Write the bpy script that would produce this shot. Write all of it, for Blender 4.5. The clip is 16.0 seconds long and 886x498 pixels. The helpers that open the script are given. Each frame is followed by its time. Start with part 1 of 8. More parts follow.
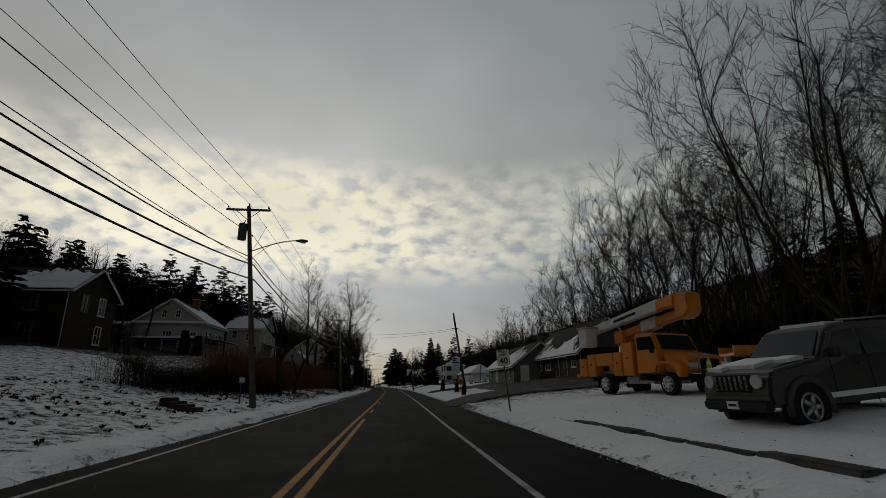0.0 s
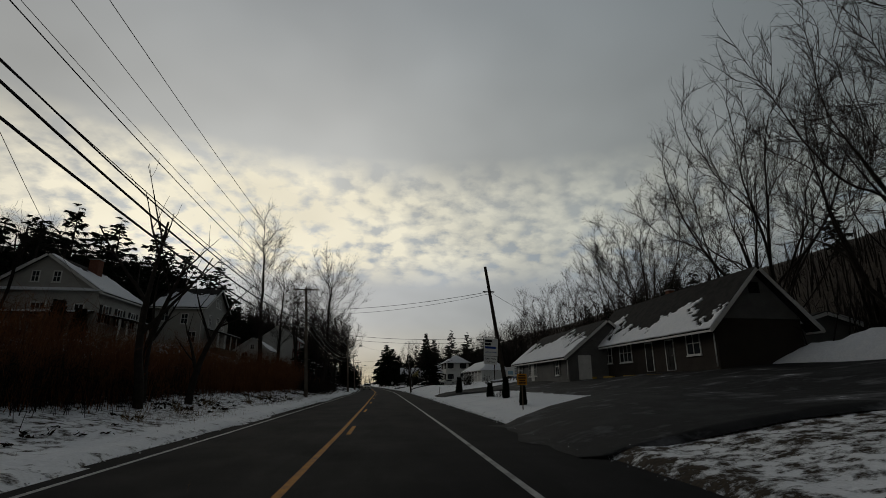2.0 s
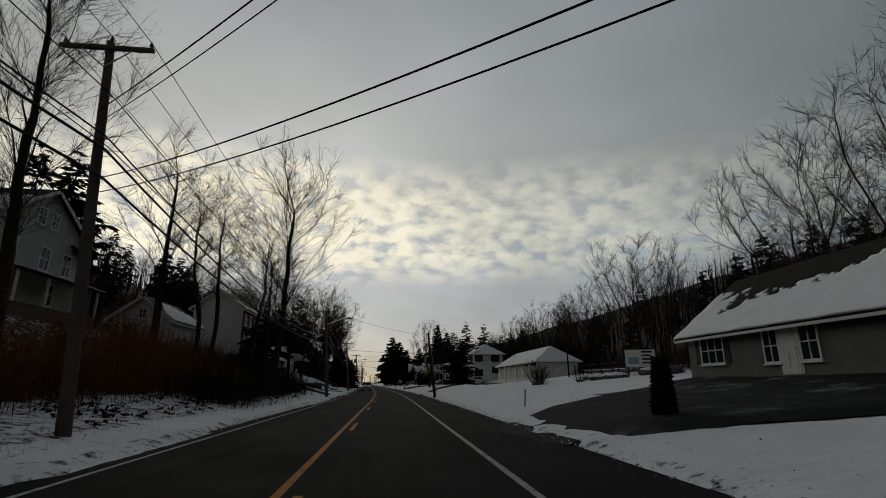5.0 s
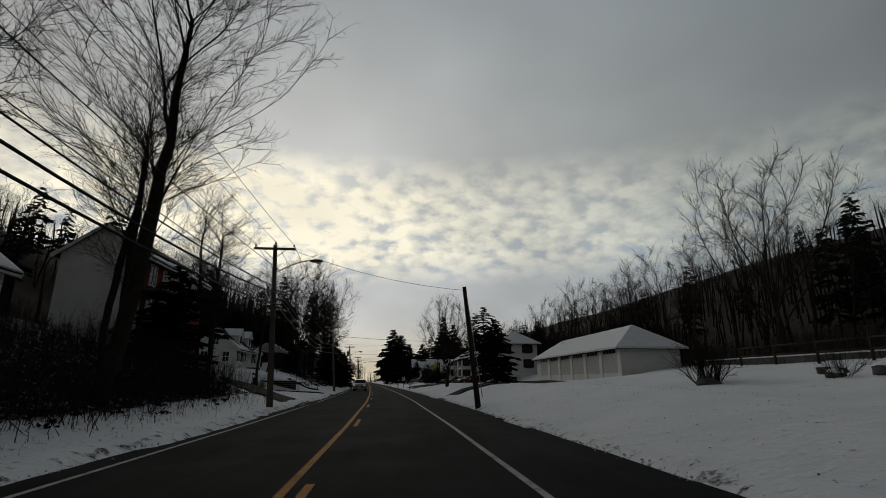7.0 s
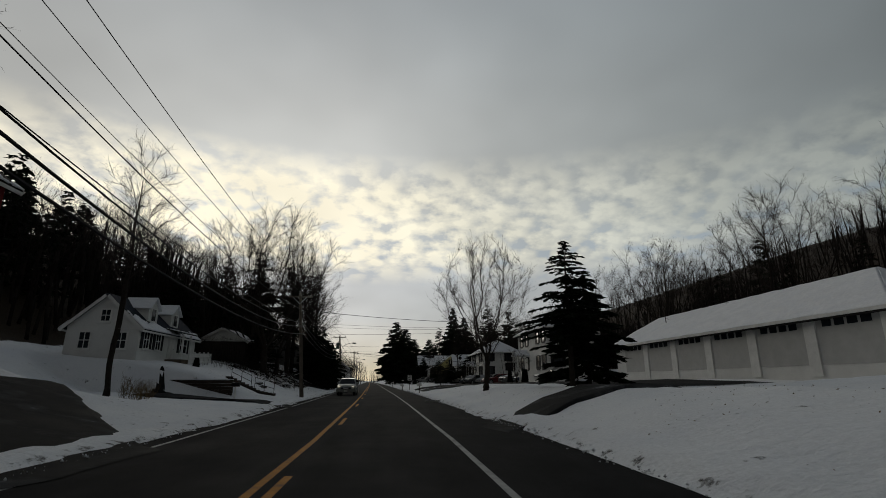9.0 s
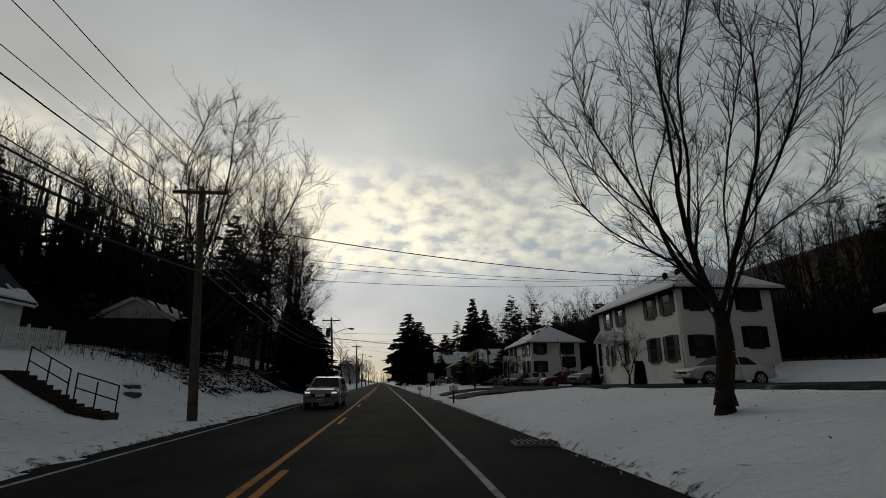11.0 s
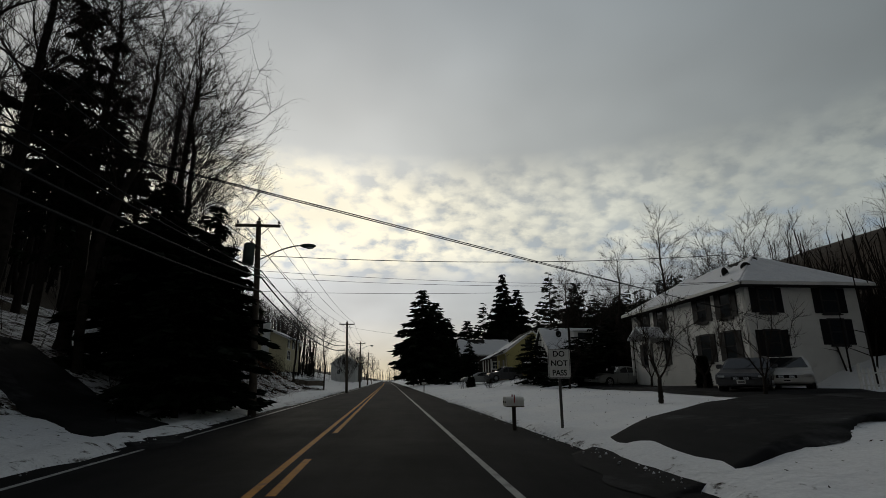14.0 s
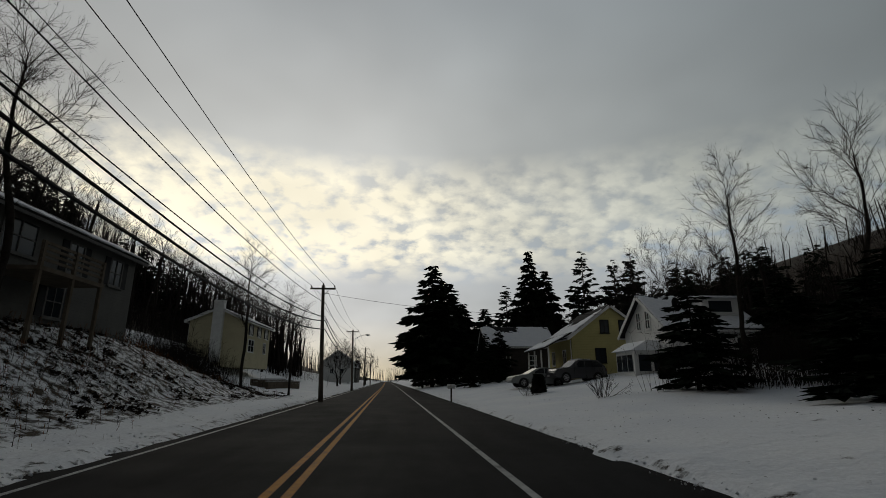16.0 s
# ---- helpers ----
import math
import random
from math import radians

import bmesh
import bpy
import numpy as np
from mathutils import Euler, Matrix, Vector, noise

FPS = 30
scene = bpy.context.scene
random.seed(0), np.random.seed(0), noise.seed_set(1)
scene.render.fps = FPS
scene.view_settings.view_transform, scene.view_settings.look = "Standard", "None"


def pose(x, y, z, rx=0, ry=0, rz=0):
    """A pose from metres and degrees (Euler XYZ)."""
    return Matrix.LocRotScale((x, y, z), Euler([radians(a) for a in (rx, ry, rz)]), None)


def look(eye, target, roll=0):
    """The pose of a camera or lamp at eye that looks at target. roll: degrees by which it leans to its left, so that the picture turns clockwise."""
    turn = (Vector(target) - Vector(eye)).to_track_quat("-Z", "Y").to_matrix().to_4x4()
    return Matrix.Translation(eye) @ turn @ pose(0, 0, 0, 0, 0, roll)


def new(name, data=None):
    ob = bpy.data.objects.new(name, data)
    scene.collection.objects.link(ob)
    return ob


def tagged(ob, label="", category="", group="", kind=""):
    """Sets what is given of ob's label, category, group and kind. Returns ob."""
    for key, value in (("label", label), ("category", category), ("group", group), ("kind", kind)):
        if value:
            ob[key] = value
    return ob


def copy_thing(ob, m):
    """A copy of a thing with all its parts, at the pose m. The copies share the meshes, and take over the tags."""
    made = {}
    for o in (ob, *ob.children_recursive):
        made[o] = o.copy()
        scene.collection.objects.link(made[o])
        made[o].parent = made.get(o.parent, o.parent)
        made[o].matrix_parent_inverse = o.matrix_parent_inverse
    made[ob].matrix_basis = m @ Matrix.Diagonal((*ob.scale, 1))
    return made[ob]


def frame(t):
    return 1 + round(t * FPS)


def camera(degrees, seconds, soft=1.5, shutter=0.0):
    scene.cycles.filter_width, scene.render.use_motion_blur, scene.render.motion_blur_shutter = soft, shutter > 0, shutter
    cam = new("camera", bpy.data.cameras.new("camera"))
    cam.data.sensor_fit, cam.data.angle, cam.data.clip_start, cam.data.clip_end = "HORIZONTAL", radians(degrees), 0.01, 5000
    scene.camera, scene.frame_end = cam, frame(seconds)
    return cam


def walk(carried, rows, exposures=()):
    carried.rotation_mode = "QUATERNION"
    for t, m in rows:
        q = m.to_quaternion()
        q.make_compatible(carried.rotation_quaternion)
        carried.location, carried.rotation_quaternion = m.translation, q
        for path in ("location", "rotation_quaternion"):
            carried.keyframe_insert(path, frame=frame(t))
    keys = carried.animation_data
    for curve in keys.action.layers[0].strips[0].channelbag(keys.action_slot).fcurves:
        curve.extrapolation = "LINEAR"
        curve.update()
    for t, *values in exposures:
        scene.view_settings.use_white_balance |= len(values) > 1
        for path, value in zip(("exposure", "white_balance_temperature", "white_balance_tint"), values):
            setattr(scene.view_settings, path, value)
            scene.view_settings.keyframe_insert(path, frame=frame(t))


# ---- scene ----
cam = camera(84.0, 16.0, soft=0.8)
PATH = [
    (0, (-0.023, 0.000, 1.400), (0.170, 1.918, 1.931), 0.0),
    (0.5, (-0.060, 5.950, 1.400), (0.144, 7.868, 1.928), 0.0),
    (1, (-0.075, 11.900, 1.400), (0.136, 13.818, 1.925), 0.0),
    (1.5, (-0.053, 17.850, 1.400), (0.164, 19.767, 1.926), 0.0),
    (2, (0.006, 23.800, 1.400), (0.230, 25.715, 1.931), 0.0),
    (2.5, (0.095, 29.749, 1.400), (0.322, 31.663, 1.934), 0.0),
    (3, (0.181, 35.699, 1.400), (0.398, 37.614, 1.934), 0.0),
    (3.5, (0.231, 41.649, 1.400), (0.438, 43.566, 1.932), 0.0),
    (4, (0.244, 47.599, 1.400), (0.449, 49.516, 1.932), 0.0),
    (4.5, (0.229, 53.549, 1.400), (0.433, 55.467, 1.930), 0.0),
    (5, (0.199, 59.499, 1.400), (0.401, 61.417, 1.927), 0.0),
    (5.5, (0.162, 65.449, 1.400), (0.363, 67.368, 1.925), 0.0),
    (6, (0.124, 71.399, 1.400), (0.324, 73.319, 1.923), 0.0),
    (6.5, (0.108, 77.349, 1.400), (0.307, 79.270, 1.921), 0.0),
    (7, (0.129, 83.299, 1.400), (0.330, 85.220, 1.919), 0.0),
    (7.5, (0.190, 89.249, 1.400), (0.395, 91.168, 1.925), 0.0),
    (8, (0.284, 95.199, 1.400), (0.494, 97.118, 1.921), 0.0),
    (8.5, (0.380, 101.149, 1.400), (0.579, 103.070, 1.920), 0.0),
    (9, (0.443, 107.099, 1.400), (0.630, 109.021, 1.918), 0.0),
    (9.5, (0.462, 113.048, 1.400), (0.637, 114.973, 1.917), 0.0),
    (10, (0.428, 118.998, 1.400), (0.590, 120.923, 1.916), 0.0),
    (10.5, (0.337, 124.946, 1.400), (0.487, 126.873, 1.915), 0.0),
    (11, (0.192, 130.894, 1.400), (0.338, 132.819, 1.921), 0.0),
    (11.5, (0.005, 136.841, 1.400), (0.146, 138.767, 1.921), 0.0),
    (12, (-0.207, 142.788, 1.400), (-0.068, 144.715, 1.915), 0.0),
    (12.5, (-0.435, 148.734, 1.400), (-0.299, 150.662, 1.914), 0.0),
    (13, (-0.687, 154.680, 1.400), (-0.557, 156.609, 1.913), 0.0),
    (13.5, (-0.973, 160.626, 1.400), (-0.849, 162.555, 1.914), 0.0),
    (14, (-1.284, 166.571, 1.400), (-1.160, 168.500, 1.915), 0.0),
    (14.5, (-1.603, 172.516, 1.400), (-1.484, 174.445, 1.914), 0.0),
    (15, (-1.917, 178.460, 1.400), (-1.797, 180.391, 1.909), 0.0),
    (15.5, (-2.207, 184.405, 1.400), (-2.084, 186.334, 1.912), 0.0),
    (16, (-2.471, 190.350, 1.400), (-2.348, 192.278, 1.916), 0.0),
]
walk(cam, [(t, look(eye, target, roll)) for t, eye, target, roll in PATH], exposures=[(0.0, -0.18), (3.0, -0.12), (6.5, 0.02), (10.5, 0.14), (14.5, 0.18), (16.0, 0.08)])

# ---- light ----
SUN_AZ, SUN_EL = -16.0, 17.0      # degrees from +y towards +x, and up
wd = bpy.data.worlds.new("overcast_sky")
scene.world = wd
wd.use_nodes = True
NT = wd.node_tree
NT.nodes.clear()


def node(tree, kind, **sets):
    n = tree.nodes.new(kind)
    for k, v in sets.items():
        if k in n.inputs:
            n.inputs[k].default_value = v
    return n


def math_node(tree, op, a, b=None, clamp=False):
    n = tree.nodes.new("ShaderNodeMath")
    n.operation, n.use_clamp = op, clamp
    for i, v in enumerate((a, b)):
        if v is None:
            continue
        if isinstance(v, (int, float)):
            n.inputs[i].default_value = v
        else:
            tree.links.new(v, n.inputs[i])
    return n.outputs[0]


def ramp(tree, fac, stops):
    n = tree.nodes.new("ShaderNodeValToRGB")
    el = n.color_ramp.elements
    while len(el) < len(stops):
        el.new(0.5)
    for e, (p, c) in zip(el, stops):
        e.position = p
        e.color = (c, c, c, 1) if isinstance(c, (int, float)) else (*c, 1)
    tree.links.new(fac, n.inputs[0])
    return n.outputs[0]


def blend(tree, fac, a, b, mode="MIX"):
    n = tree.nodes.new("ShaderNodeMix")
    n.data_type, n.blend_type = "RGBA", mode
    for i, v in ((0, fac), (6, a), (7, b)):
        if isinstance(v, (int, float)):
            n.inputs[i].default_value = v
        elif isinstance(v, tuple):
            n.inputs[i].default_value = (*v, 1)
        else:
            tree.links.new(v, n.inputs[i])
    return n.outputs[2]


def build_sky(t):
    tc = t.nodes.new("ShaderNodeTexCoord")
    sep = t.nodes.new("ShaderNodeSeparateXYZ")
    t.links.new(tc.outputs["Generated"], sep.inputs[0])
    dx, dy, dz = sep.outputs
    up = math_node(t, "MAXIMUM", dz, 0.0)
    # cloud deck seen in perspective
    depth = math_node(t, "ADD", up, 0.34)
    px, py = math_node(t, "DIVIDE", dx, depth), math_node(t, "DIVIDE", dy, depth)
    com = t.nodes.new("ShaderNodeCombineXYZ")
    t.links.new(px, com.inputs[0]), t.links.new(py, com.inputs[1])
    small = node(t, "ShaderNodeTexNoise", Scale=16.0, Detail=4.0, Roughness=0.55)
    wide = node(t, "ShaderNodeTexNoise", Scale=1.6, Detail=3.0, Roughness=0.5)
    for n in (small, wide):
        t.links.new(com.outputs[0], n.inputs["Vector"])
    warp = t.nodes.new("ShaderNodeVectorMath")
    warp.operation = "MULTIPLY_ADD"
    t.links.new(small.outputs["Color"], warp.inputs[0])
    warp.inputs[1].default_value = (0.06, 0.06, 0.06)
    t.links.new(com.outputs[0], warp.inputs[2])
    cell = node(t, "ShaderNodeTexVoronoi", Scale=17.0, Smoothness=0.45)
    cell.feature = "SMOOTH_F1"
    t.links.new(warp.outputs[0], cell.inputs["Vector"])
    tuft = math_node(t, "ADD", math_node(t, "MULTIPLY", small.outputs["Fac"], 0.62), math_node(t, "MULTIPLY", math_node(t, "SUBTRACT", 0.85, cell.outputs["Distance"]), 0.42))
    base = ramp(t, up, [(0.0, (0.44, 0.37, 0.25)), (0.05, (0.38, 0.35, 0.29)), (0.12, (0.325, 0.325, 0.315)), (0.2, (0.32, 0.325, 0.325)), (0.3, (0.345, 0.345, 0.325)),
                        (0.5, (0.283, 0.287, 0.28)), (0.68, (0.22, 0.233, 0.24)), (0.8, (0.15, 0.165, 0.185)), (1.0, (0.10, 0.115, 0.135))])
    # brightness round the veiled sun
    saz, sel = radians(SUN_AZ), radians(SUN_EL)
    dot = t.nodes.new("ShaderNodeVectorMath")
    dot.operation = "DOT_PRODUCT"
    t.links.new(tc.outputs["Generated"], dot.inputs[0])
    dot.inputs[1].default_value = (math.sin(saz) * math.cos(sel), math.cos(saz) * math.cos(sel), math.sin(sel))
    glow = ramp(t, dot.outputs["Value"], [(0.0, 0.36), (0.4, 0.66), (0.62, 1.08), (0.8, 1.3), (0.93, 1.5), (0.975, 1.75), (1.0, 2.1)])
    base = blend(t, 1.0, base, glow, "MULTIPLY")
    # broken bright cloud band low over the horizon
    band = ramp(t, up, [(0.185, 0.0), (0.25, 1.0), (0.36, 0.9), (0.435, 0.0)])
    puffs = ramp(t, tuft, [(0.36, 0.0), (0.46, 0.5), (0.58, 1.0)])
    lit = ramp(t, dot.outputs["Value"], [(0.6, 0.2), (0.85, 0.55), (0.94, 0.88), (0.975, 1.3), (1.0, 1.7)])
    fac = math_node(t, "MULTIPLY", math_node(t, "MULTIPLY", band, puffs), lit)
    gaps = math_node(t, "MULTIPLY", ramp(t, tuft, [(0.36, 1.0), (0.45, 0.0)]), ramp(t, up, [(0.18, 0.0), (0.235, 1.0), (0.29, 0.45), (0.36, 0.0)]))
    col = blend(t, math_node(t, "MULTIPLY", gaps, 0.5), base, (0.38, 0.44, 0.50))
    col = blend(t, fac, col, (0.98, 0.91, 0.72))
    soft = ramp(t, wide.outputs["Fac"], [(0.3, 0.84), (0.7, 1.16)])
    col = blend(t, 1.0, col, soft, "MULTIPLY")
    # greyer to the east, on the far side from the sun
    east = ramp(t, math_node(t, "ADD", math_node(t, "MULTIPLY", dx, 0.5), 0.5), [(0.45, (1.0, 1.0, 1.0)), (0.85, (0.72, 0.80, 0.85)), (1.0, (0.6, 0.69, 0.75))])
    col = blend(t, 1.0, col, east, "MULTIPLY")
    bg = t.nodes.new("ShaderNodeBackground")
    t.links.new(col, bg.inputs[0])
    out = t.nodes.new("ShaderNodeOutputWorld")
    t.links.new(bg.outputs[0], out.inputs[0])
    return bg


SKY = build_sky(NT)
SKY.inputs[1].default_value = 1.0
sun = new("sun", bpy.data.lights.new("sun", "SUN"))
sun.data.energy, sun.data.angle, sun.data.color = 0.3, radians(25), (1.0, 0.93, 0.8)
_a, _e = radians(SUN_AZ), radians(SUN_EL)
sun.matrix_world = look((math.sin(_a) * math.cos(_e) * 100, math.cos(_a) * math.cos(_e) * 100, math.sin(_e) * 100), (0, 0, 0))
scene.view_settings.exposure = 0.0

# ---- materials ----
MATS = {}


def surface(name, c1, c2=None, scale=3.0, rough=0.7, bump=0.2, fine=40.0, metal=0.0, dirt=None, stripes=None, rough_var=0.1, island=0.0, piece=0.0, spec=None):
    """A material with colour variation at two scales, relief, optional dirt and horizontal board lines (spacing in metres)."""
    if name in MATS:
        return MATS[name]
    m = bpy.data.materials.new(name)
    m.use_nodes = True
    t = m.node_tree
    bs = t.nodes["Principled BSDF"]
    tc = t.nodes.new("ShaderNodeTexCoord")
    big = node(t, "ShaderNodeTexNoise", Scale=scale, Detail=5.0, Roughness=0.6)
    tiny = node(t, "ShaderNodeTexNoise", Scale=fine, Detail=4.0, Roughness=0.65)
    for n in (big, tiny):
        t.links.new(tc.outputs["Object"], n.inputs["Vector"])
    c2 = c2 or tuple(v * 0.75 for v in c1)
    fac = ramp(t, big.outputs["Fac"], [(0.32, 0.0), (0.68, 1.0)])
    col = blend(t, fac, c1, c2)
    col = blend(t, 0.35, col, ramp(t, tiny.outputs["Fac"], [(0.3, 0.72), (0.7, 1.2)]), "MULTIPLY")
    if dirt:
        dn = node(t, "ShaderNodeTexNoise", Scale=scale * 0.35, Detail=8.0, Roughness=0.7)
        t.links.new(tc.outputs["Object"], dn.inputs["Vector"])
        col = blend(t, ramp(t, dn.outputs["Fac"], [(0.52, 0.0), (0.66, 0.75)]), col, dirt)
    if island:
        geo = t.nodes.new("ShaderNodeNewGeometry")
        col = blend(t, 1.0, col, ramp(t, geo.outputs["Random Per Island"], [(0.0, 1.0 - island), (1.0, 1.0 + island)]), "MULTIPLY")
    if piece:
        oi = t.nodes.new("ShaderNodeObjectInfo")
        col = blend(t, 1.0, col, ramp(t, oi.outputs["Random"], [(0.0, 1.0 - piece), (1.0, 1.0 + piece)]), "MULTIPLY")
    t.links.new(col, bs.inputs["Base Color"])
    r = math_node(t, "ADD", math_node(t, "MULTIPLY", tiny.outputs["Fac"], rough_var * 2), rough - rough_var)
    t.links.new(r, bs.inputs["Roughness"])
    bs.inputs["Metallic"].default_value = metal
    bs.inputs["Specular IOR Level"].default_value = (0.5 if rough < 0.46 or metal else 0.06) if spec is None else spec
    height = tiny.outputs["Fac"]
    if stripes:
        sp = t.nodes.new("ShaderNodeSeparateXYZ")
        t.links.new(tc.outputs["Object"], sp.inputs[0])
        saw = math_node(t, "FRACT", math_node(t, "DIVIDE", sp.outputs[2], stripes))
        height = math_node(t, "ADD", math_node(t, "MULTIPLY", tiny.outputs["Fac"], 0.12), math_node(t, "SUBTRACT", 1.0, saw))
    b = node(t, "ShaderNodeBump", Strength=bump, Distance=0.02)
    t.links.new(height, b.inputs["Height"])
    t.links.new(b.outputs[0], bs.inputs["Normal"])
    MATS[name] = m
    return m


def glass(name, tint=(0.02, 0.025, 0.03), rough=0.06):
    m = bpy.data.materials.new(name)
    m.use_nodes = True
    bs = m.node_tree.nodes["Principled BSDF"]
    bs.inputs["Base Color"].default_value = (*tint, 1)
    bs.inputs["Roughness"].default_value = rough
    bs.inputs["IOR"].default_value = 1.45
    bs.inputs["Specular IOR Level"].default_value = 0.3
    n = node(m.node_tree, "ShaderNodeTexNoise", Scale=2.0)
    b = node(m.node_tree, "ShaderNodeBump", Strength=0.04, Distance=0.02)
    m.node_tree.links.new(n.outputs["Fac"], b.inputs["Height"])
    m.node_tree.links.new(b.outputs[0], bs.inputs["Normal"])
    return m


def ground_material():
    """Snow with dead grass and leaf litter showing through; the cover attribute says how much snow lies."""
    m = bpy.data.materials.new("snow_ground")
    m.use_nodes = True
    t = m.node_tree
    bs = t.nodes["Principled BSDF"]
    geo = t.nodes.new("ShaderNodeNewGeometry")
    at = t.nodes.new("ShaderNodeAttribute")
    at.attribute_name = "cover"
    big = node(t, "ShaderNodeTexNoise", Scale=0.35, Detail=3.0, Roughness=0.5)
    mid = node(t, "ShaderNodeTexNoise", Scale=2.7, Detail=5.0, Roughness=0.62)
    tiny = node(t, "ShaderNodeTexNoise", Scale=14.0, Detail=6.0, Roughness=0.7)
    for n in (big, mid, tiny):
        t.links.new(geo.outputs["Position"], n.inputs["Vector"])
    mix = math_node(t, "ADD", math_node(t, "MULTIPLY", mid.outputs["Fac"], 0.7), math_node(t, "MULTIPLY", tiny.outputs["Fac"], 0.3))
    d = math_node(t, "ADD", math_node(t, "SUBTRACT", at.outputs["Fac"], 0.5), math_node(t, "SUBTRACT", 0.5, mix))
    fac = ramp(t, math_node(t, "ADD", d, 0.5), [(0.47, 0.0), (0.56, 1.0)])
    snow = blend(t, ramp(t, big.outputs["Fac"], [(0.3, 0.0), (0.7, 1.0)]), (0.78, 0.80, 0.83), (0.87, 0.88, 0.885))
    snow = blend(t, 0.4, snow, ramp(t, tiny.outputs["Fac"], [(0.3, 0.72), (0.7, 1.16)]), "MULTIPLY")
    soil = blend(t, ramp(t, tiny.outputs["Fac"], [(0.35, 0.0), (0.65, 1.0)]), (0.018, 0.013, 0.010), (0.06, 0.044, 0.028))
    col = blend(t, fac, soil, snow)
    t.links.new(col, bs.inputs["Base Color"])
    bs.inputs["Roughness"].default_value = 0.82
    bs.inputs["Specular IOR Level"].default_value = 0.1
    h = math_node(t, "ADD", math_node(t, "MULTIPLY", fac, 0.5), math_node(t, "MULTIPLY", mid.outputs["Fac"], 0.9))
    b = node(t, "ShaderNodeBump", Strength=0.8, Distance=0.10)
    t.links.new(h, b.inputs["Height"])
    t.links.new(b.outputs[0], bs.inputs["Normal"])
    return m


def asphalt_material(name, wet=0.0, snow=0.0):
    m = bpy.data.materials.new(name)
    m.use_nodes = True
    t = m.node_tree
    bs = t.nodes["Principled BSDF"]
    geo = t.nodes.new("ShaderNodeNewGeometry")
    mp = t.nodes.new("ShaderNodeMapping")
    mp.inputs["Scale"].default_value = (1.0, 0.12, 1.0)
    t.links.new(geo.outputs["Position"], mp.inputs["Vector"])
    streak = node(t, "ShaderNodeTexNoise", Scale=1.1, Detail=6.0, Roughness=0.6)
    t.links.new(mp.outputs[0], streak.inputs["Vector"])
    grit = node(t, "ShaderNodeTexNoise", Scale=60.0, Detail=3.0, Roughness=0.7)
    patch = node(t, "ShaderNodeTexNoise", Scale=0.45, Detail=7.0, Roughness=0.68)
    for n in (grit, patch):
        t.links.new(geo.outputs["Position"], n.inputs["Vector"])
    col = blend(t, ramp(t, streak.outputs["Fac"], [(0.3, 0.0), (0.7, 1.0)]), (0.0105, 0.0107, 0.0112), (0.020, 0.020, 0.0208))
    col = blend(t, 0.5, col, ramp(t, grit.outputs["Fac"], [(0.3, 0.6), (0.7, 1.4)]), "MULTIPLY")
    if snow:
        col = blend(t, ramp(t, patch.outputs["Fac"], [(0.52, 0.0), (0.64, snow), (0.72, min(1.0, snow * 6))]), col, (0.62, 0.63, 0.66))
    t.links.new(col, bs.inputs["Base Color"])
    r = ramp(t, patch.outputs["Fac"], [(0.35, 0.8 - wet), (0.65, 0.95)])
    t.links.new(r, bs.inputs["Roughness"])
    bs.inputs["Specular IOR Level"].default_value = 0.03 + wet * 0.3
    b = node(t, "ShaderNodeBump", Strength=0.35, Distance=0.01)
    t.links.new(grit.outputs["Fac"], b.inputs["Height"])
    t.links.new(b.outputs[0], bs.inputs["Normal"])
    return m


GROUND = ground_material()
ASPHALT = asphalt_material("road_asphalt")
LOT = asphalt_material("lot_asphalt", wet=0.05, snow=0.06)
ICYLOT = asphalt_material("icy_lot_asphalt", wet=0.14, snow=0.16)
YELLOW = surface("yellow_road_paint", (0.50, 0.20, 0.006), (0.30, 0.125, 0.008), 6, 0.7, 0.2, 50, dirt=(0.06, 0.055, 0.05))
WHITE_LINE = surface("white_road_paint", (0.48, 0.48, 0.47), (0.30, 0.30, 0.295), 5, 0.7, 0.2, 50, dirt=(0.06, 0.06, 0.06))
SNOW = surface("fresh_snow", (0.82, 0.83, 0.85), (0.74, 0.76, 0.8), 2, 0.85, 0.4, 9)
BARK = surface("grey_bark", (0.020, 0.017, 0.014), (0.042, 0.035, 0.030), 4, 0.9, 0.6, 30)
TWIG = surface("dark_twigs", (0.018, 0.014, 0.012), (0.036, 0.029, 0.025), 2, 0.9, 0.1, 20, island=0.3)
DARKWOOD = surface("hill_woods", (0.012, 0.010, 0.009), (0.028, 0.023, 0.020), 0.05, 0.95, 0.1, 5, island=0.4)
NEEDLE = surface("conifer_needles", (0.007, 0.011, 0.007), (0.015, 0.022, 0.013), 1.2, 0.85, 0.1, 20, island=0.35)
BRUSH = surface("dry_brush", (0.20, 0.080, 0.030), (0.075, 0.032, 0.016), 1.0, 0.9, 0.1, 20, island=0.4)
DEADGRASS = surface("dead_grass", (0.20, 0.14, 0.07), (0.10, 0.07, 0.04), 1.0, 0.9, 0.1, 20, island=0.4)
POLE = surface("weathered_pole_wood", (0.080, 0.066, 0.053), (0.13, 0.11, 0.09), 2, 0.9, 0.5, 25)
POSTSTEEL = surface("dull_post_steel", (0.07, 0.068, 0.065), (0.045, 0.043, 0.042), 5, 0.6, 0.1, 60, metal=0.3)
STEEL = surface("galvanised_steel", (0.35, 0.36, 0.37), (0.26, 0.27, 0.28), 5, 0.45, 0.1, 60, metal=0.8)
CABLE = surface("black_cable", (0.012, 0.012, 0.013), None, 3, 0.6, 0.1, 30)
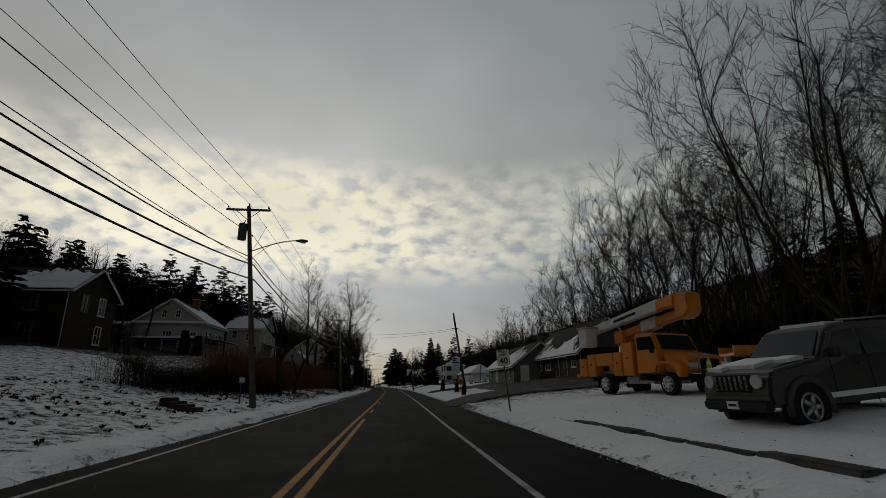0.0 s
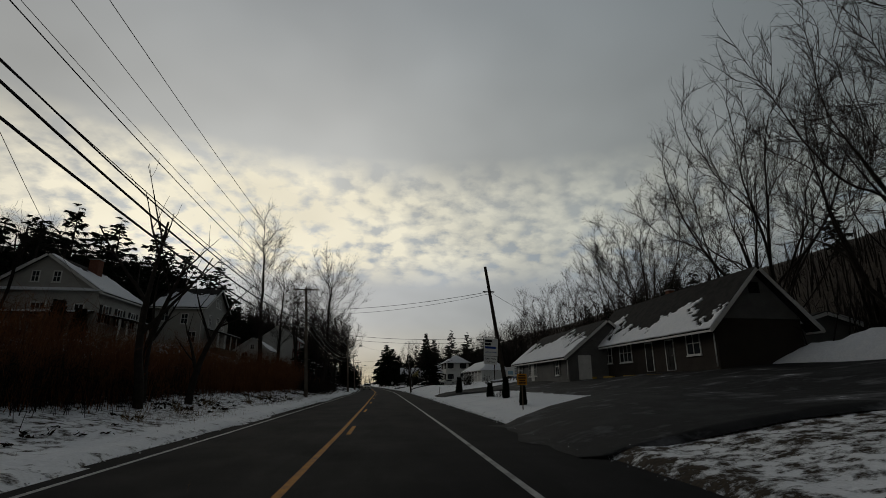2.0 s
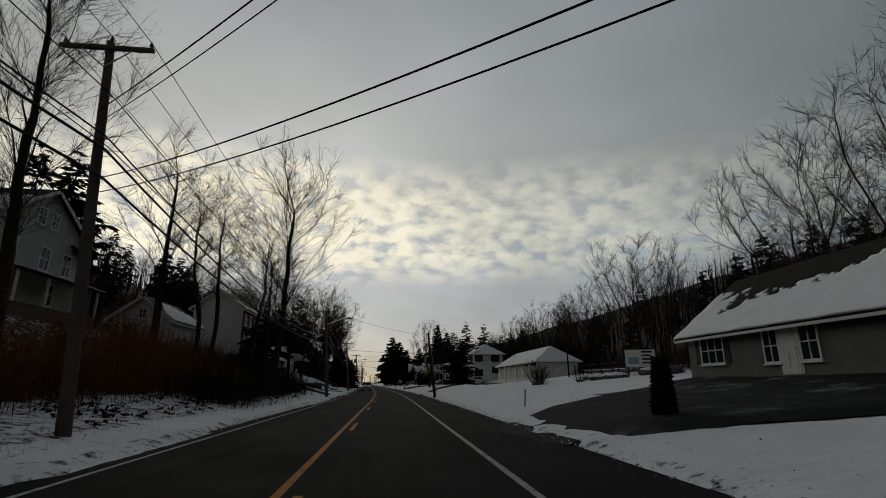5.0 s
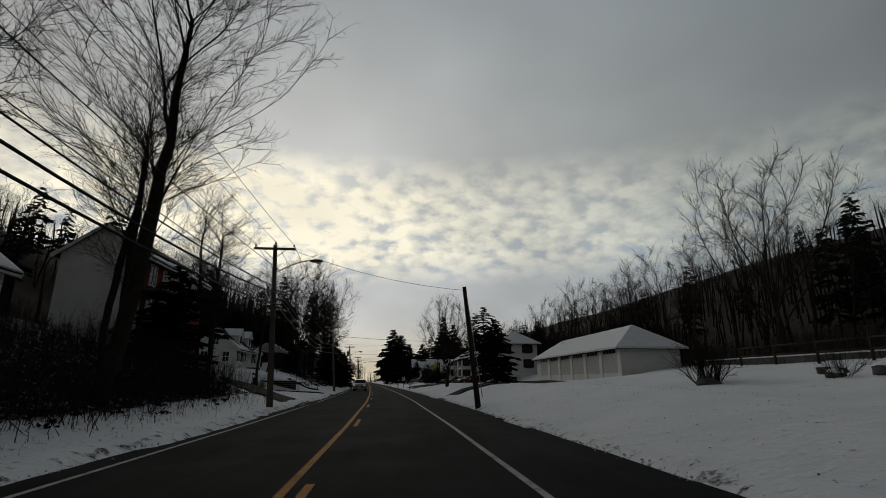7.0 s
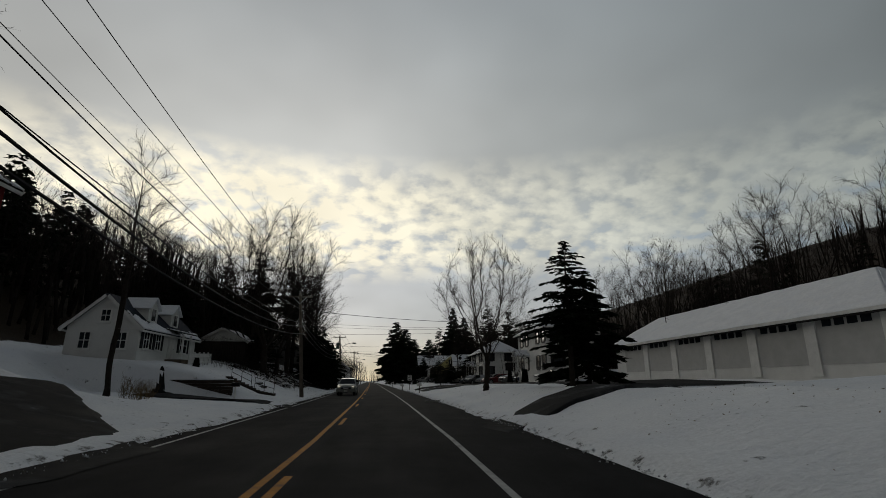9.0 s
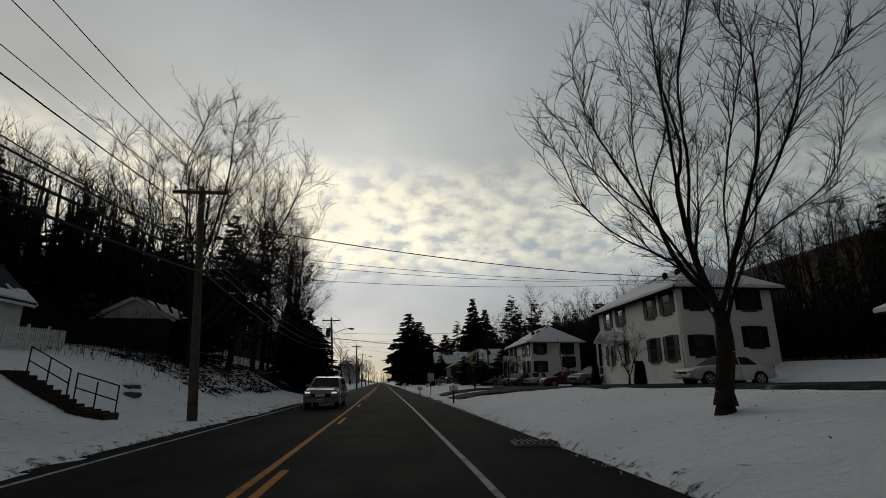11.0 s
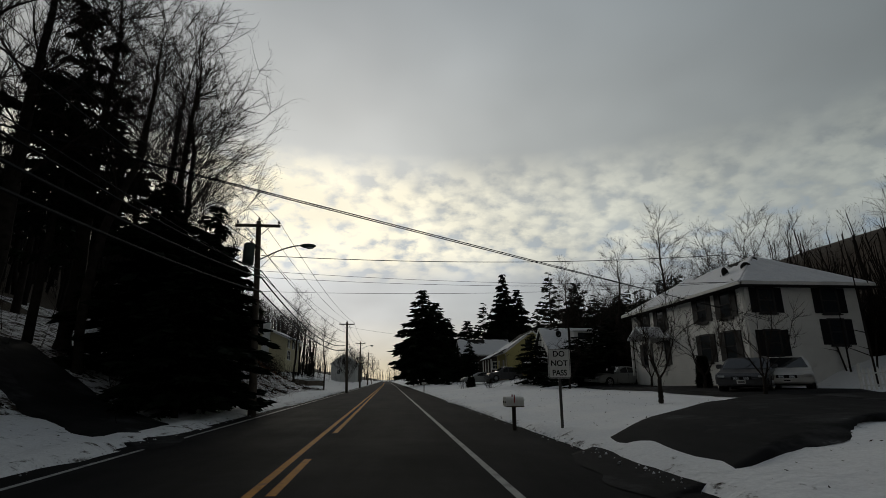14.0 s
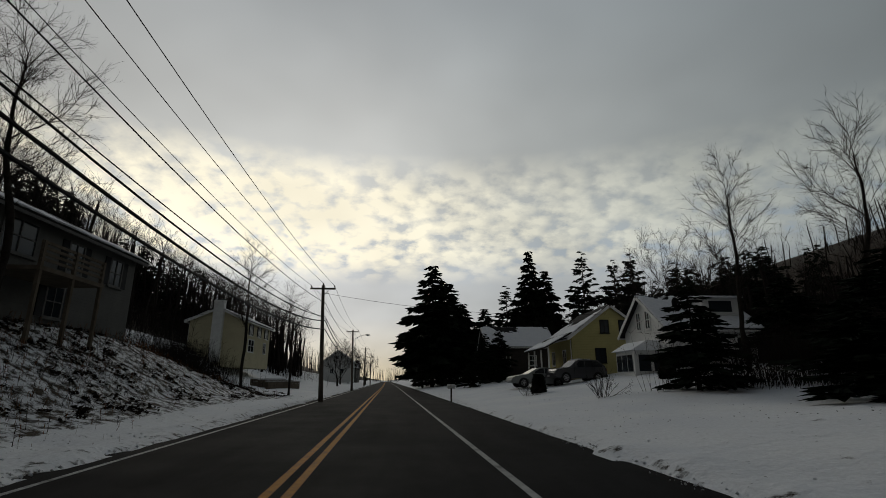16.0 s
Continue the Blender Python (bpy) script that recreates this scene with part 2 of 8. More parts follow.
CAN = surface("transformer_grey_green", (0.10, 0.13, 0.12), (0.07, 0.09, 0.085), 3, 0.5, 0.1, 30)
PORCELAIN = surface("brown_porcelain", (0.06, 0.03, 0.02), None, 3, 0.3, 0.05, 20)
SIGNWHITE = surface("white_sign_sheet", (0.72, 0.72, 0.70), (0.62, 0.62, 0.6), 2, 0.5, 0.05, 40)
BLACK = surface("black_paint", (0.012, 0.012, 0.012), (0.02, 0.02, 0.02), 3, 0.5, 0.05, 30)
WHITEPAINT = surface("white_trim_paint", (0.74, 0.74, 0.72), (0.62, 0.62, 0.60), 2, 0.6, 0.1, 30)
SHUTTER = surface("dark_shutter", (0.014, 0.015, 0.018), None, 3, 0.6, 0.4, 20, stripes=0.06)
SHINGLE = surface("dark_roof_shingles", (0.020, 0.0195, 0.0195), (0.036, 0.034, 0.032), 2, 0.9, 0.6, 18, stripes=0.14)
BRICK = surface("chimney_brick", (0.20, 0.09, 0.06), (0.13, 0.06, 0.045), 3, 0.9, 0.5, 16, stripes=0.075)
CONCRETE = surface("concrete", (0.32, 0.31, 0.29), (0.22, 0.21, 0.2), 1.5, 0.85, 0.3, 25)
STONE = surface("grey_boulder", (0.13, 0.125, 0.12), (0.06, 0.057, 0.054), 1.4, 0.9, 0.8, 9)
TIMBER = surface("weathered_timber", (0.10, 0.08, 0.06), (0.16, 0.13, 0.10), 2, 0.9, 0.5, 25, stripes=0.16)
DARKTIMBER = surface("dark_wet_timber", (0.030, 0.024, 0.019), (0.05, 0.041, 0.033), 2, 0.9, 0.5, 25, stripes=0.16)
BERM = surface("gritty_asphalt_berm", (0.05, 0.048, 0.045), (0.10, 0.096, 0.09), 3, 0.9, 0.5, 20)
PANE = glass("window_glass")
CARGLASS = glass("car_glass", (0.012, 0.014, 0.016), 0.03)
RUBBER = surface("tyre_rubber", (0.015, 0.015, 0.015), (0.03, 0.03, 0.03), 6, 0.85, 0.3, 40)
ALLOY = surface("alloy_wheel", (0.55, 0.55, 0.56), (0.4, 0.4, 0.41), 6, 0.35, 0.05, 50, metal=0.9)
CHROME = surface("chrome", (0.7, 0.7, 0.7), (0.6, 0.6, 0.6), 4, 0.15, 0.02, 40, metal=1.0, rough_var=0.05)
PLASTIC = surface("black_plastic", (0.025, 0.025, 0.026), (0.04, 0.04, 0.04), 5, 0.6, 0.15, 60)
LAMP = surface("headlamp_lens", (0.55, 0.56, 0.58), (0.4, 0.4, 0.42), 5, 0.12, 0.02, 30, rough_var=0.05)
REDLENS = surface("red_lens", (0.3, 0.01, 0.01), (0.2, 0.01, 0.01), 5, 0.2, 0.02, 30)
AMBER = surface("amber_lens", (0.6, 0.2, 0.02), (0.5, 0.16, 0.02), 5, 0.2, 0.02, 30)

# ---- mesh helpers ----
def finish(name, bm, material, parent=None, label="", smooth=False):
    me = bpy.data.meshes.new(name)
    bm.normal_update()
    bm.to_mesh(me)
    bm.free()
    for mt in material if isinstance(material, (list, tuple)) else (material,):
        me.materials.append(mt)
    if smooth:
        for p in me.polygons:
            p.use_smooth = True
    ob = new(name, me)
    if parent is not None:
        ob.parent = parent
    if label:
        ob["label"] = label
    return ob


def part(name, bm, material, parent, label="", smooth=False):
    return finish(name, bm, material, parent, label, smooth)


def thing(name, label, category, m, group="", kind=""):
    ob = new(name)
    ob.empty_display_size = 0.2
    ob.matrix_world = m
    return tagged(ob, label, category, group, kind)


def box(bm, x0, x1, y0, y1, z0, z1, bev=0.0):
    vs = [bm.verts.new((x, y, z)) for z in (z0, z1) for y in (y0, y1) for x in (x0, x1)]
    fs = [bm.faces.new([vs[i] for i in q]) for q in ((0, 2, 3, 1), (4, 5, 7, 6), (0, 1, 5, 4), (2, 6, 7, 3), (0, 4, 6, 2), (1, 3, 7, 5))]
    if bev:
        bmesh.ops.bevel(bm, geom=list({e for f in fs for e in f.edges}), offset=bev, segments=2, affect="EDGES")
    return vs


def boxed(*args, bev=0.0):
    bm = bmesh.new()
    box(bm, *args, bev=bev)
    return bm


def tube(bm, p0, p1, r0, r1=None, n=8, caps=True):
    p0, p1 = Vector(p0), Vector(p1)
    r1 = r0 if r1 is None else r1
    d = (p1 - p0).normalized()
    a = d.orthogonal().normalized()
    b = d.cross(a)
    rings = []
    for p, r in ((p0, r0), (p1, r1)):
        rings.append([bm.verts.new(p + (a * math.cos(k * math.tau / n) + b * math.sin(k * math.tau / n)) * r) for k in range(n)])
    for k in range(n):
        f = bm.faces.new((rings[0][k], rings[0][(k + 1) % n], rings[1][(k + 1) % n], rings[1][k]))
        f.smooth = n > 5
    if caps:
        bm.faces.new(rings[0][::-1]), bm.faces.new(rings[1])


def sweep(bm, pts, radii, n=8, caps=True):
    """One continuous tube along points."""
    pts = [Vector(q) for q in pts]
    if isinstance(radii, (int, float)):
        radii = [radii] * len(pts)
    a = (pts[1] - pts[0]).normalized().orthogonal().normalized()
    rings = []
    for k, q in enumerate(pts):
        d = (pts[min(k + 1, len(pts) - 1)] - pts[max(k - 1, 0)]).normalized()
        a = (a - d * a.dot(d)).normalized()
        b = d.cross(a)
        rings.append([bm.verts.new(q + (a * math.cos(j * math.tau / n) + b * math.sin(j * math.tau / n)) * radii[k]) for j in range(n)])
    for r0, r1 in zip(rings, rings[1:]):
        for j in range(n):
            bm.faces.new((r0[j], r0[(j + 1) % n], r1[(j + 1) % n], r1[j])).smooth = n > 5
    if caps:
        bm.faces.new(rings[0][::-1]), bm.faces.new(rings[-1])


def tubed(pts, r, n=8):
    bm = bmesh.new()
    sweep(bm, pts, r, n)
    return bm


def prism(bm, pts, axis, a, b, bev=0.0, taper=None):
    """Extrudes an outline of (u, v) along an axis from a to b. taper(u, v, side) may move the outline at each end."""
    def put(u, v, w, side):
        if taper:
            u, v, w = taper(u, v, w, side)
        return bm.verts.new({"x": (w, u, v), "y": (u, w, v), "z": (u, v, w)}[axis])
    lo = [put(u, v, a, 0) for u, v in pts]
    hi = [put(u, v, b, 1) for u, v in pts]
    n = len(pts)
    fs = [bm.faces.new(lo), bm.faces.new(hi[::-1])]
    for k in range(n):
        fs.append(bm.faces.new((lo[k], hi[k], hi[(k + 1) % n], lo[(k + 1) % n])))
    bmesh.ops.recalc_face_normals(bm, faces=fs)
    if bev:
        bmesh.ops.bevel(bm, geom=list({e for f in fs for e in f.edges}), offset=bev, segments=2, affect="EDGES", clamp_overlap=True)
    return fs


def prismed(*args, **kw):
    bm = bmesh.new()
    prism(bm, *args, **kw)
    return bm


def raw(name, verts, faces, material, parent=None, smooth=False):
    """A mesh object from plain arrays."""
    me = bpy.data.meshes.new(name)
    me.from_pydata(verts, [], faces)
    me.materials.append(material)
    if smooth:
        me.polygons.foreach_set("use_smooth", [True] * len(me.polygons))
    me.update()
    ob = new(name, me)
    if parent is not None:
        ob.parent = parent
    return ob


def tubes_mesh(name, segs, material, parent=None, cone=False, sides=(7, 5, 3)):
    """All segments (p0, p1, r0, r1) as open tubes, with fewer sides the thinner they are. Thin ones that end in a point are cones; cone points them all."""
    segs = np.asarray(segs, float)
    r = segs[:, 6]
    tip_ = (r <= 0.03) & ((segs[:, 7] <= 0) | cone)
    V, F, T, base = [], [], np.zeros((0, 3), int), 0
    for n, sel in ((sides[0], r > 0.09), (sides[1], (r <= 0.09) & (r > 0.03)), (sides[2], (r <= 0.03) & ~tip_), (3, tip_)):
        s = segs[sel]
        if not len(s):
            continue
        pointed = sel is tip_
        p0, p1 = s[:, :3], s[:, 3:6]
        d = p1 - p0
        d /= np.linalg.norm(d, axis=1)[:, None] + 1e-9
        ref = np.where(np.abs(d[:, 2:3]) > 0.9, [[1.0, 0, 0]], [[0, 0, 1.0]])
        a = np.cross(d, ref)
        a /= np.linalg.norm(a, axis=1)[:, None] + 1e-9
        b = np.cross(d, a)
        ang = np.arange(n) * math.tau / n
        off = a[:, None] * np.cos(ang)[None, :, None] + b[:, None] * np.sin(ang)[None, :, None]
        lo = p0[:, None] + off * s[:, 6][:, None, None]
        hi = p1[:, None] + off * s[:, 7][:, None, None]
        k = np.arange(n)
        if pointed:
            V.append(np.concatenate([lo, p1[:, None]], 1).reshape(-1, 3))
            tip = np.stack([k, (k + 1) % 3, np.full(3, 3)], 1)
            T = (tip[None] + (np.arange(len(s)) * 4)[:, None, None] + base).reshape(-1, 3)
            base += len(s) * 4
            continue
        V.append(np.concatenate([lo, hi], 1).reshape(-1, 3))
        quad = np.stack([k, (k + 1) % n, (k + 1) % n + n, k + n], 1)
        F.append((quad[None] + (np.arange(len(s)) * 2 * n)[:, None, None] + base).reshape(-1, 4))
        base += len(s) * 2 * n
    V, F = np.concatenate(V), np.concatenate(F + [np.zeros((0, 4), int)])
    me = bpy.data.meshes.new(name)
    me.vertices.add(len(V)), me.loops.add(F.size + T.size), me.polygons.add(len(F) + len(T))
    me.vertices.foreach_set("co", V.ravel())
    me.loops.foreach_set("vertex_index", np.concatenate([F.ravel(), T.ravel()]).astype(np.int32))
    me.polygons.foreach_set("loop_start", np.concatenate([np.arange(len(F)) * 4, F.size + np.arange(len(T)) * 3]).astype(np.int32))
    me.update(calc_edges=True)
    me.materials.append(material)
    ob = new(name, me)
    if parent is not None:
        ob.parent = parent
    return ob


def cards_mesh(name, centre, along, side, material, parent=None, bend=None):
    """Many small pointed leaves or needle sprays: centre, half length vector, half width vector."""
    c, a, s = (np.asarray(v, float) for v in (centre, along, side))
    V = np.stack([c - a, c + s, c + a, c - s], 1).reshape(-1, 3)
    F = np.arange(len(V)).reshape(-1, 4)
    me = bpy.data.meshes.new(name)
    me.vertices.add(len(V)), me.loops.add(F.size), me.polygons.add(len(F))
    me.vertices.foreach_set("co", V.ravel())
    me.loops.foreach_set("vertex_index", F.ravel().astype(np.int32))
    me.polygons.foreach_set("loop_start", (np.arange(len(F)) * 4).astype(np.int32))
    me.update(calc_edges=True)
    me.materials.append(material)
    ob = new(name, me)
    if parent is not None:
        ob.parent = parent
    return ob


# ---- the lie of the land ----
def road_x(y):
    """Where the driving lane runs."""
    return np.interp(y, (-60, 0, 20, 40, 60, 80, 100, 120, 140, 160, 180, 190, 300, 700, 2500), (0, 0, 0.05, 0.23, 0.27, 0.24, 0.25, 0.03, -0.54, -1.25, -2.09, -2.5, -7.1, -26, -110))


RIGHT_U = (4.3, 5.2, 6.5, 9, 13, 17, 21, 27, 45, 70, 100, 140, 200, 350, 1500)
RIGHT_Z = (0, 0.14, 0.4, 0.7, 1.05, 1.7, 2.2, 2.7, 4.6, 14, 29, 44, 56, 64, 70)
LEFT_U = (5.4, 6.5, 9, 13, 17, 22, 30, 45, 70, 110, 200, 400, 1500)
LEFT = (
    (-60, (0, .1, .4, 1.1, 1.8, 2.5, 4.5, 7, 13, 24, 40, 50, 60)),
    (20, (0, .1, .4, 1.1, 1.8, 2.6, 4.5, 7, 13, 24, 40, 50, 60)),
    (50, (0, .1, .4, 1.1, 2.2, 3.6, 4.8, 8, 14, 26, 42, 52, 60)),
    (87, (0, .15, .5, 1.3, 3.2, 5.6, 6.2, 9, 16, 28, 42, 52, 60)),
    (112, (0, .15, .7, 2.0, 3.6, 5.0, 6.5, 11, 20, 32, 46, 54, 60)),
    (124, (0, .12, .6, 1.6, 3.0, 4.4, 6.0, 11, 20, 32, 46, 54, 60)),
    (135, (0, .1, .6, 1.5, 2.5, 3.0, 4.5, 10, 20, 32, 46, 54, 60)),
    (150, (0, .1, .5, 2.3, 2.9, 3.2, 5, 12, 24, 36, 50, 56, 60)),
    (165, (0, .1, .6, 2.3, 3.5, 3.9, 7, 16, 28, 40, 52, 58, 60)),
    (190, (0, .1, .6, 2.5, 4.0, 5.5, 9, 17, 28, 40, 52, 58, 60)),
    (212, (0, .1, .7, 3.4, 4.2, 5.0, 8, 16, 28, 40, 50, 56, 60)),
    (236, (0, .1, .3, .9, 1.9, 4.6, 8, 16, 27, 38, 48, 54, 60)),
    (300, (0, .1, .3, .6, 1.0, 2.4, 6, 14, 24, 34, 44, 50, 56)),
    (600, (0, .1, .3, .5, .8, 1.2, 2, 4, 8, 16, 26, 36, 50)),
)
LEFT_Y = np.array([r[0] for r in LEFT], float)
LEFT_Z = np.array([r[1] for r in LEFT], float)


def ground_z(x, y):
    x, y = np.broadcast_arrays(np.asarray(x, float), np.asarray(y, float))
    u = x - road_x(y)
    lift = np.interp(y, (35, 50, 88, 102, 148, 168, 190, 210), (1.12, 1.0, 1.0, 1.75, 1.65, 0.95, 0.85, 0.9))
    right = np.interp(u, RIGHT_U, RIGHT_Z)
    right = right * np.where(u < 9, lift, np.interp(u, (9, 18), (1, 0)) * (lift - 1) * 0.55 + 1 + np.interp(u, (9, 10.5), (0.45, 0)) * (lift - 1))
    shelf = np.interp(y, (121, 127, 205, 212), (0, 1, 1, 0)) * np.interp(u, (8.5, 10.5, 20.5, 24), (0, 1, 1, 0))
    right = right * (1 - shelf) + shelf * np.interp(u, (10, 11.5, 20.0, 24), (0.66, 0.74, 0.98, 1.9)) + shelf * np.interp(y, (150, 176), (0.38, 0.0))
    yy = np.clip(y, LEFT_Y[0], LEFT_Y[-1])
    i = np.clip(np.searchsorted(LEFT_Y, yy) - 1, 0, len(LEFT_Y) - 2)
    w = (yy - LEFT_Y[i]) / (LEFT_Y[i + 1] - LEFT_Y[i])
    w = w * w * (3 - 2 * w)
    left = np.zeros_like(u)
    for k in range(len(LEFT_Y)):
        row = np.interp(-u, LEFT_U, LEFT_Z[k])
        left = left + row * (np.where(i == k, 1 - w, 0) + np.where(i + 1 == k, w, 0))
    # the drive cut low into the bank below the small white house
    cut = np.interp(y, (127, 134, 143.4, 144.0), (0, 1, 1, 0)) * np.interp(-u, (5, 7, 19, 24), (0, 1, 1, 0))
    left = left * (1 - cut) + cut * np.minimum(left, 0.06 + 0.045 * np.maximum(-u - 5, 0))
    return np.where(u > 0, right, left)


def gz(x, y):
    return float(ground_z(x, y))


def wave(x, y, s, seed=0.0):
    """Cheap smooth unevenness."""
    return (np.sin(x * s + 1.3 * seed + 2.1 * np.sin(y * s * 0.7 + seed)) + np.sin(y * s * 1.31 + 0.7 * seed + 1.7 * np.sin(x * s * 0.9 + 2 * seed)) + np.sin((x + y) * s * 0.53 + seed)) / 3


def near_grid(*spans):
    out = []
    for a, b, step in spans:
        out += list(np.arange(a, b, step))
    return np.array(out + [spans[-1][1]])


def snow_cover(x, y):
    """How much snow lies: thin on the wooded slopes, thick on lawns."""
    u = x - road_x(y)
    c = np.where(u > 0, 0.68, 0.66)
    left = -u
    c = np.where((u < 0) & (y < 44) & (left > 7), 0.565, c)                      # lawn with grass showing
    c = np.where((left > 9.0) & (y > 40) & (y < 118), 0.47, c)                   # brushy bank
    c = np.where((left > 7.2) & (left < 11) & (y > 40) & (y < 88), 0.565, c)
    c = np.where((left > 8.6) & (y > 88) & (y < 118), 0.47, c)
    c = np.where((left > 8.9) & (y > 160) & (y < 192), 0.53, c)
    c = np.where((left > 7.5) & (y > 192) & (y < 232), 0.53, c)
    c = np.where(left > 26, 0.2, c)
    c = np.where((left > 20) & (y > 160) & (y < 200), 0.34, c)
    c = np.where((left > 36) & (y < 140), 0.1, c)
    c = np.where(u > 36, 0.16, c)
    c = np.where((u > 25) & ((y < 60) | (y > 124)), 0.3, c)
    c = np.where((u > 0) & (u < 24) & (y > 25) & (y < 35), 0.68 - 0.15 * np.clip((y - 25) / 6, 0, 1), c)   # slush before the lot
    edge = np.where(u > 0, u - 4.5, left - 5.6)
    c = np.where((edge > -1) & (edge < 0.28), c - 0.07, c)                      # gritty verge
    return c


def build_ground():
    xs = near_grid((-1500, -400, 120), (-400, -120, 25), (-120, -44, 5), (-44, -14, 1.2), (-14, -4, 0.28), (-4, 3.4, 1.2), (3.4, 11, 0.28), (11, 34, 1.2), (34, 120, 5), (120, 400, 25), (400, 1500, 120))
    ys = near_grid((-200, -20, 20), (-20, 232, 0.55), (232, 320, 2.5), (320, 700, 15), (700, 2600, 120))
    U, Yg = np.meshgrid(xs, ys)
    Xg = U + road_x(Yg)
    Z = ground_z(Xg, Yg)
    rough = 0.03 * wave(Xg, Yg, 1.9, 1) + 0.025 * wave(Xg, Yg, 4.3, 2) + 0.09 * wave(Xg, Yg, 0.45, 3)
    jig = 0.20 * wave(Xg * 0.2, Yg, 0.35, 5) + 0.07 * wave(Xg * 0.3, Yg, 2.3, 6)
    edge = np.where(U > 0, U - 4.35 - jig * 0.8, -U - 5.35 - jig * 0.7)       # beyond the ploughed edge
    lip = 0.10 * np.exp(-((edge - 0.5) / 0.45) ** 2) * (1 + 0.9 * wave(Xg, Yg, 2.6, 7))
    Z = np.where(edge > 0, Z + rough * np.clip(edge / 1.5, 0.15, 1) + lip + 0.02, -0.05)
    far = np.abs(U) > 60
    Z = np.where(far, Z + 1.2 * wave(Xg, Yg, 0.05, 4), Z)
    ny, nx = U.shape
    idx = np.arange(ny * nx).reshape(ny, nx)
    F = np.stack([idx[:-1, :-1], idx[:-1, 1:], idx[1:, 1:], idx[1:, :-1]], -1).reshape(-1, 4)
    V = np.stack([Xg, Yg, Z], -1).reshape(-1, 3)
    ob = raw("ground", V.tolist(), F.tolist(), GROUND, smooth=True)
    at = ob.data.attributes.new("cover", "FLOAT", "POINT")
    at.data.foreach_set("value", snow_cover(Xg, Yg).ravel().astype(np.float32))
    return tagged(ob, "snow-covered verges, lawns and wooded slopes with dead grass showing", "ground", kind="structure")


def strip(name, u0, u1, y0, y1, z, material, step=2.0, wobble=0.0, kind="structure", label="", category=""):
    """A band that follows the road."""
    ys = np.arange(y0, y1 + step / 2, step)
    c = road_x(ys)
    w0, w1 = wobble * wave(ys, ys * 0.3, 1.1, 3), wobble * wave(ys, ys * 0.2, 1.3, 8)
    V, F = [], []
    for k, yy in enumerate(ys):
        V += [(c[k] + u0 + w0[k], yy, z), (c[k] + u1 + w1[k], yy, z)]
    for k in range(len(ys) - 1):
        F.append((2 * k, 2 * k + 1, 2 * k + 3, 2 * k + 2))
    return tagged(raw(name, V, F, material), label, category, kind=kind)


def paved(name, corners, label, lift=0.07, n=26, jag=0.35, material=None, ramp=2.2):
    """A paved patch that lies on the ground, with an uneven ploughed edge. Corners as (offset from the lane, y)."""
    (a, b, c, d) = corners
    V, F = [], []
    for i in range(n + 1):
        for k in range(n + 1):
            s, t = k / n, i / n
            u = (a[0] * (1 - s) + b[0] * s) * (1 - t) + (d[0] * (1 - s) + c[0] * s) * t
            y = (a[1] * (1 - s) + b[1] * s) * (1 - t) + (d[1] * (1 - s) + c[1] * s) * t
            if k in (0, n) or i in (0, n):
                u += jag * float(wave(u * 1.0, y, 1.9, 2.0))
                y += jag * float(wave(u, y * 1.0, 1.7, 5.0))
            x = u + float(road_x(y))
            off = abs(u) - (3.9 if u > 0 else 4.95)
            w = min(1.0, max(0.0, off / ramp))
            skirt = -0.12 if (k in (0, n) or i in (0, n)) and w > 0 else 0.0
            V.append((x, y, max(gz(x, y), 0.0) + 0.012 + skirt + w * (lift + 0.05 + 0.09 * float(wave(x, y, 0.45, 3)))))
    for i in range(n):
        for k in range(n):
            j = i * (n + 1) + k
            F.append((j, j + 1, j + n + 2, j + n + 1))
    return tagged(raw(name, V, F, material or LOT, smooth=True), label, "driveway", kind="structure")


build_ground()
strip("road", -5.6, 4.9, -60, 700, 0.0, ASPHALT, label="dark two-lane asphalt road with worn paint", category="road")
strip("centre_line", -1.53, -1.40, -60, 700, 0.004, YELLOW, label="worn solid yellow centre line", category="road marking")
strip("centre_line", -1.25, -1.12, -60, 22, 0.004, YELLOW, label="worn solid yellow centre line", category="road marking")
strip("centre_line", -1.25, -1.12, 181, 700, 0.004, YELLOW, label="worn solid yellow centre line", category="road marking")
for k in range(13):
    strip("centre_dash", -1.25, -1.12, 27 + 12.2 * k, 30 + 12.2 * k, 0.004, YELLOW, step=1.0, label="worn yellow centre dash", category="road marking")
strip("edge_line", 1.84, 1.96, -60, 700, 0.004, WHITE_LINE, label="white edge line beside the shoulder", category="road marking")
strip("edge_line", -4.86, -4.75, -60, 700, 0.004, WHITE_LINE, label="white edge line beside the snow", category="road marking")
paved("parking_lot", [(3.6, 33.5), (28, 32), (20, 58), (3.6, 41.6)], "wet dark asphalt parking lot with thin ice", lift=0.11, n=44, material=ICYLOT, ramp=0.9)
paved("parking_lot", [(14, 45.0), (28, 48), (26, 66), (14, 62)], "wet dark asphalt beside the low shop building", lift=0.085, material=ICYLOT)
paved("parking_lot", [(10.6, 47), (19.2, 49), (16.0, 86), (10.0, 84)], "wet dark asphalt strip before the low shop building", lift=0.085, material=ICYLOT)
paved("driveway", [(3.6, 71.5), (11.5, 68), (12, 84), (3.6, 77.5)], "asphalt driveway crossing the snowy verge", lift=0.1)
paved("driveway", [(3.6, 121.8), (12.0, 126.5), (12.0, 131), (3.6, 125.0)], "asphalt driveway towards the garages")
paved("parking_lot", [(11.6, 127.5), (17.6, 127.5), (16.6, 184), (13.2, 184)], "dark asphalt lane before the white apartment blocks", lift=0.09)
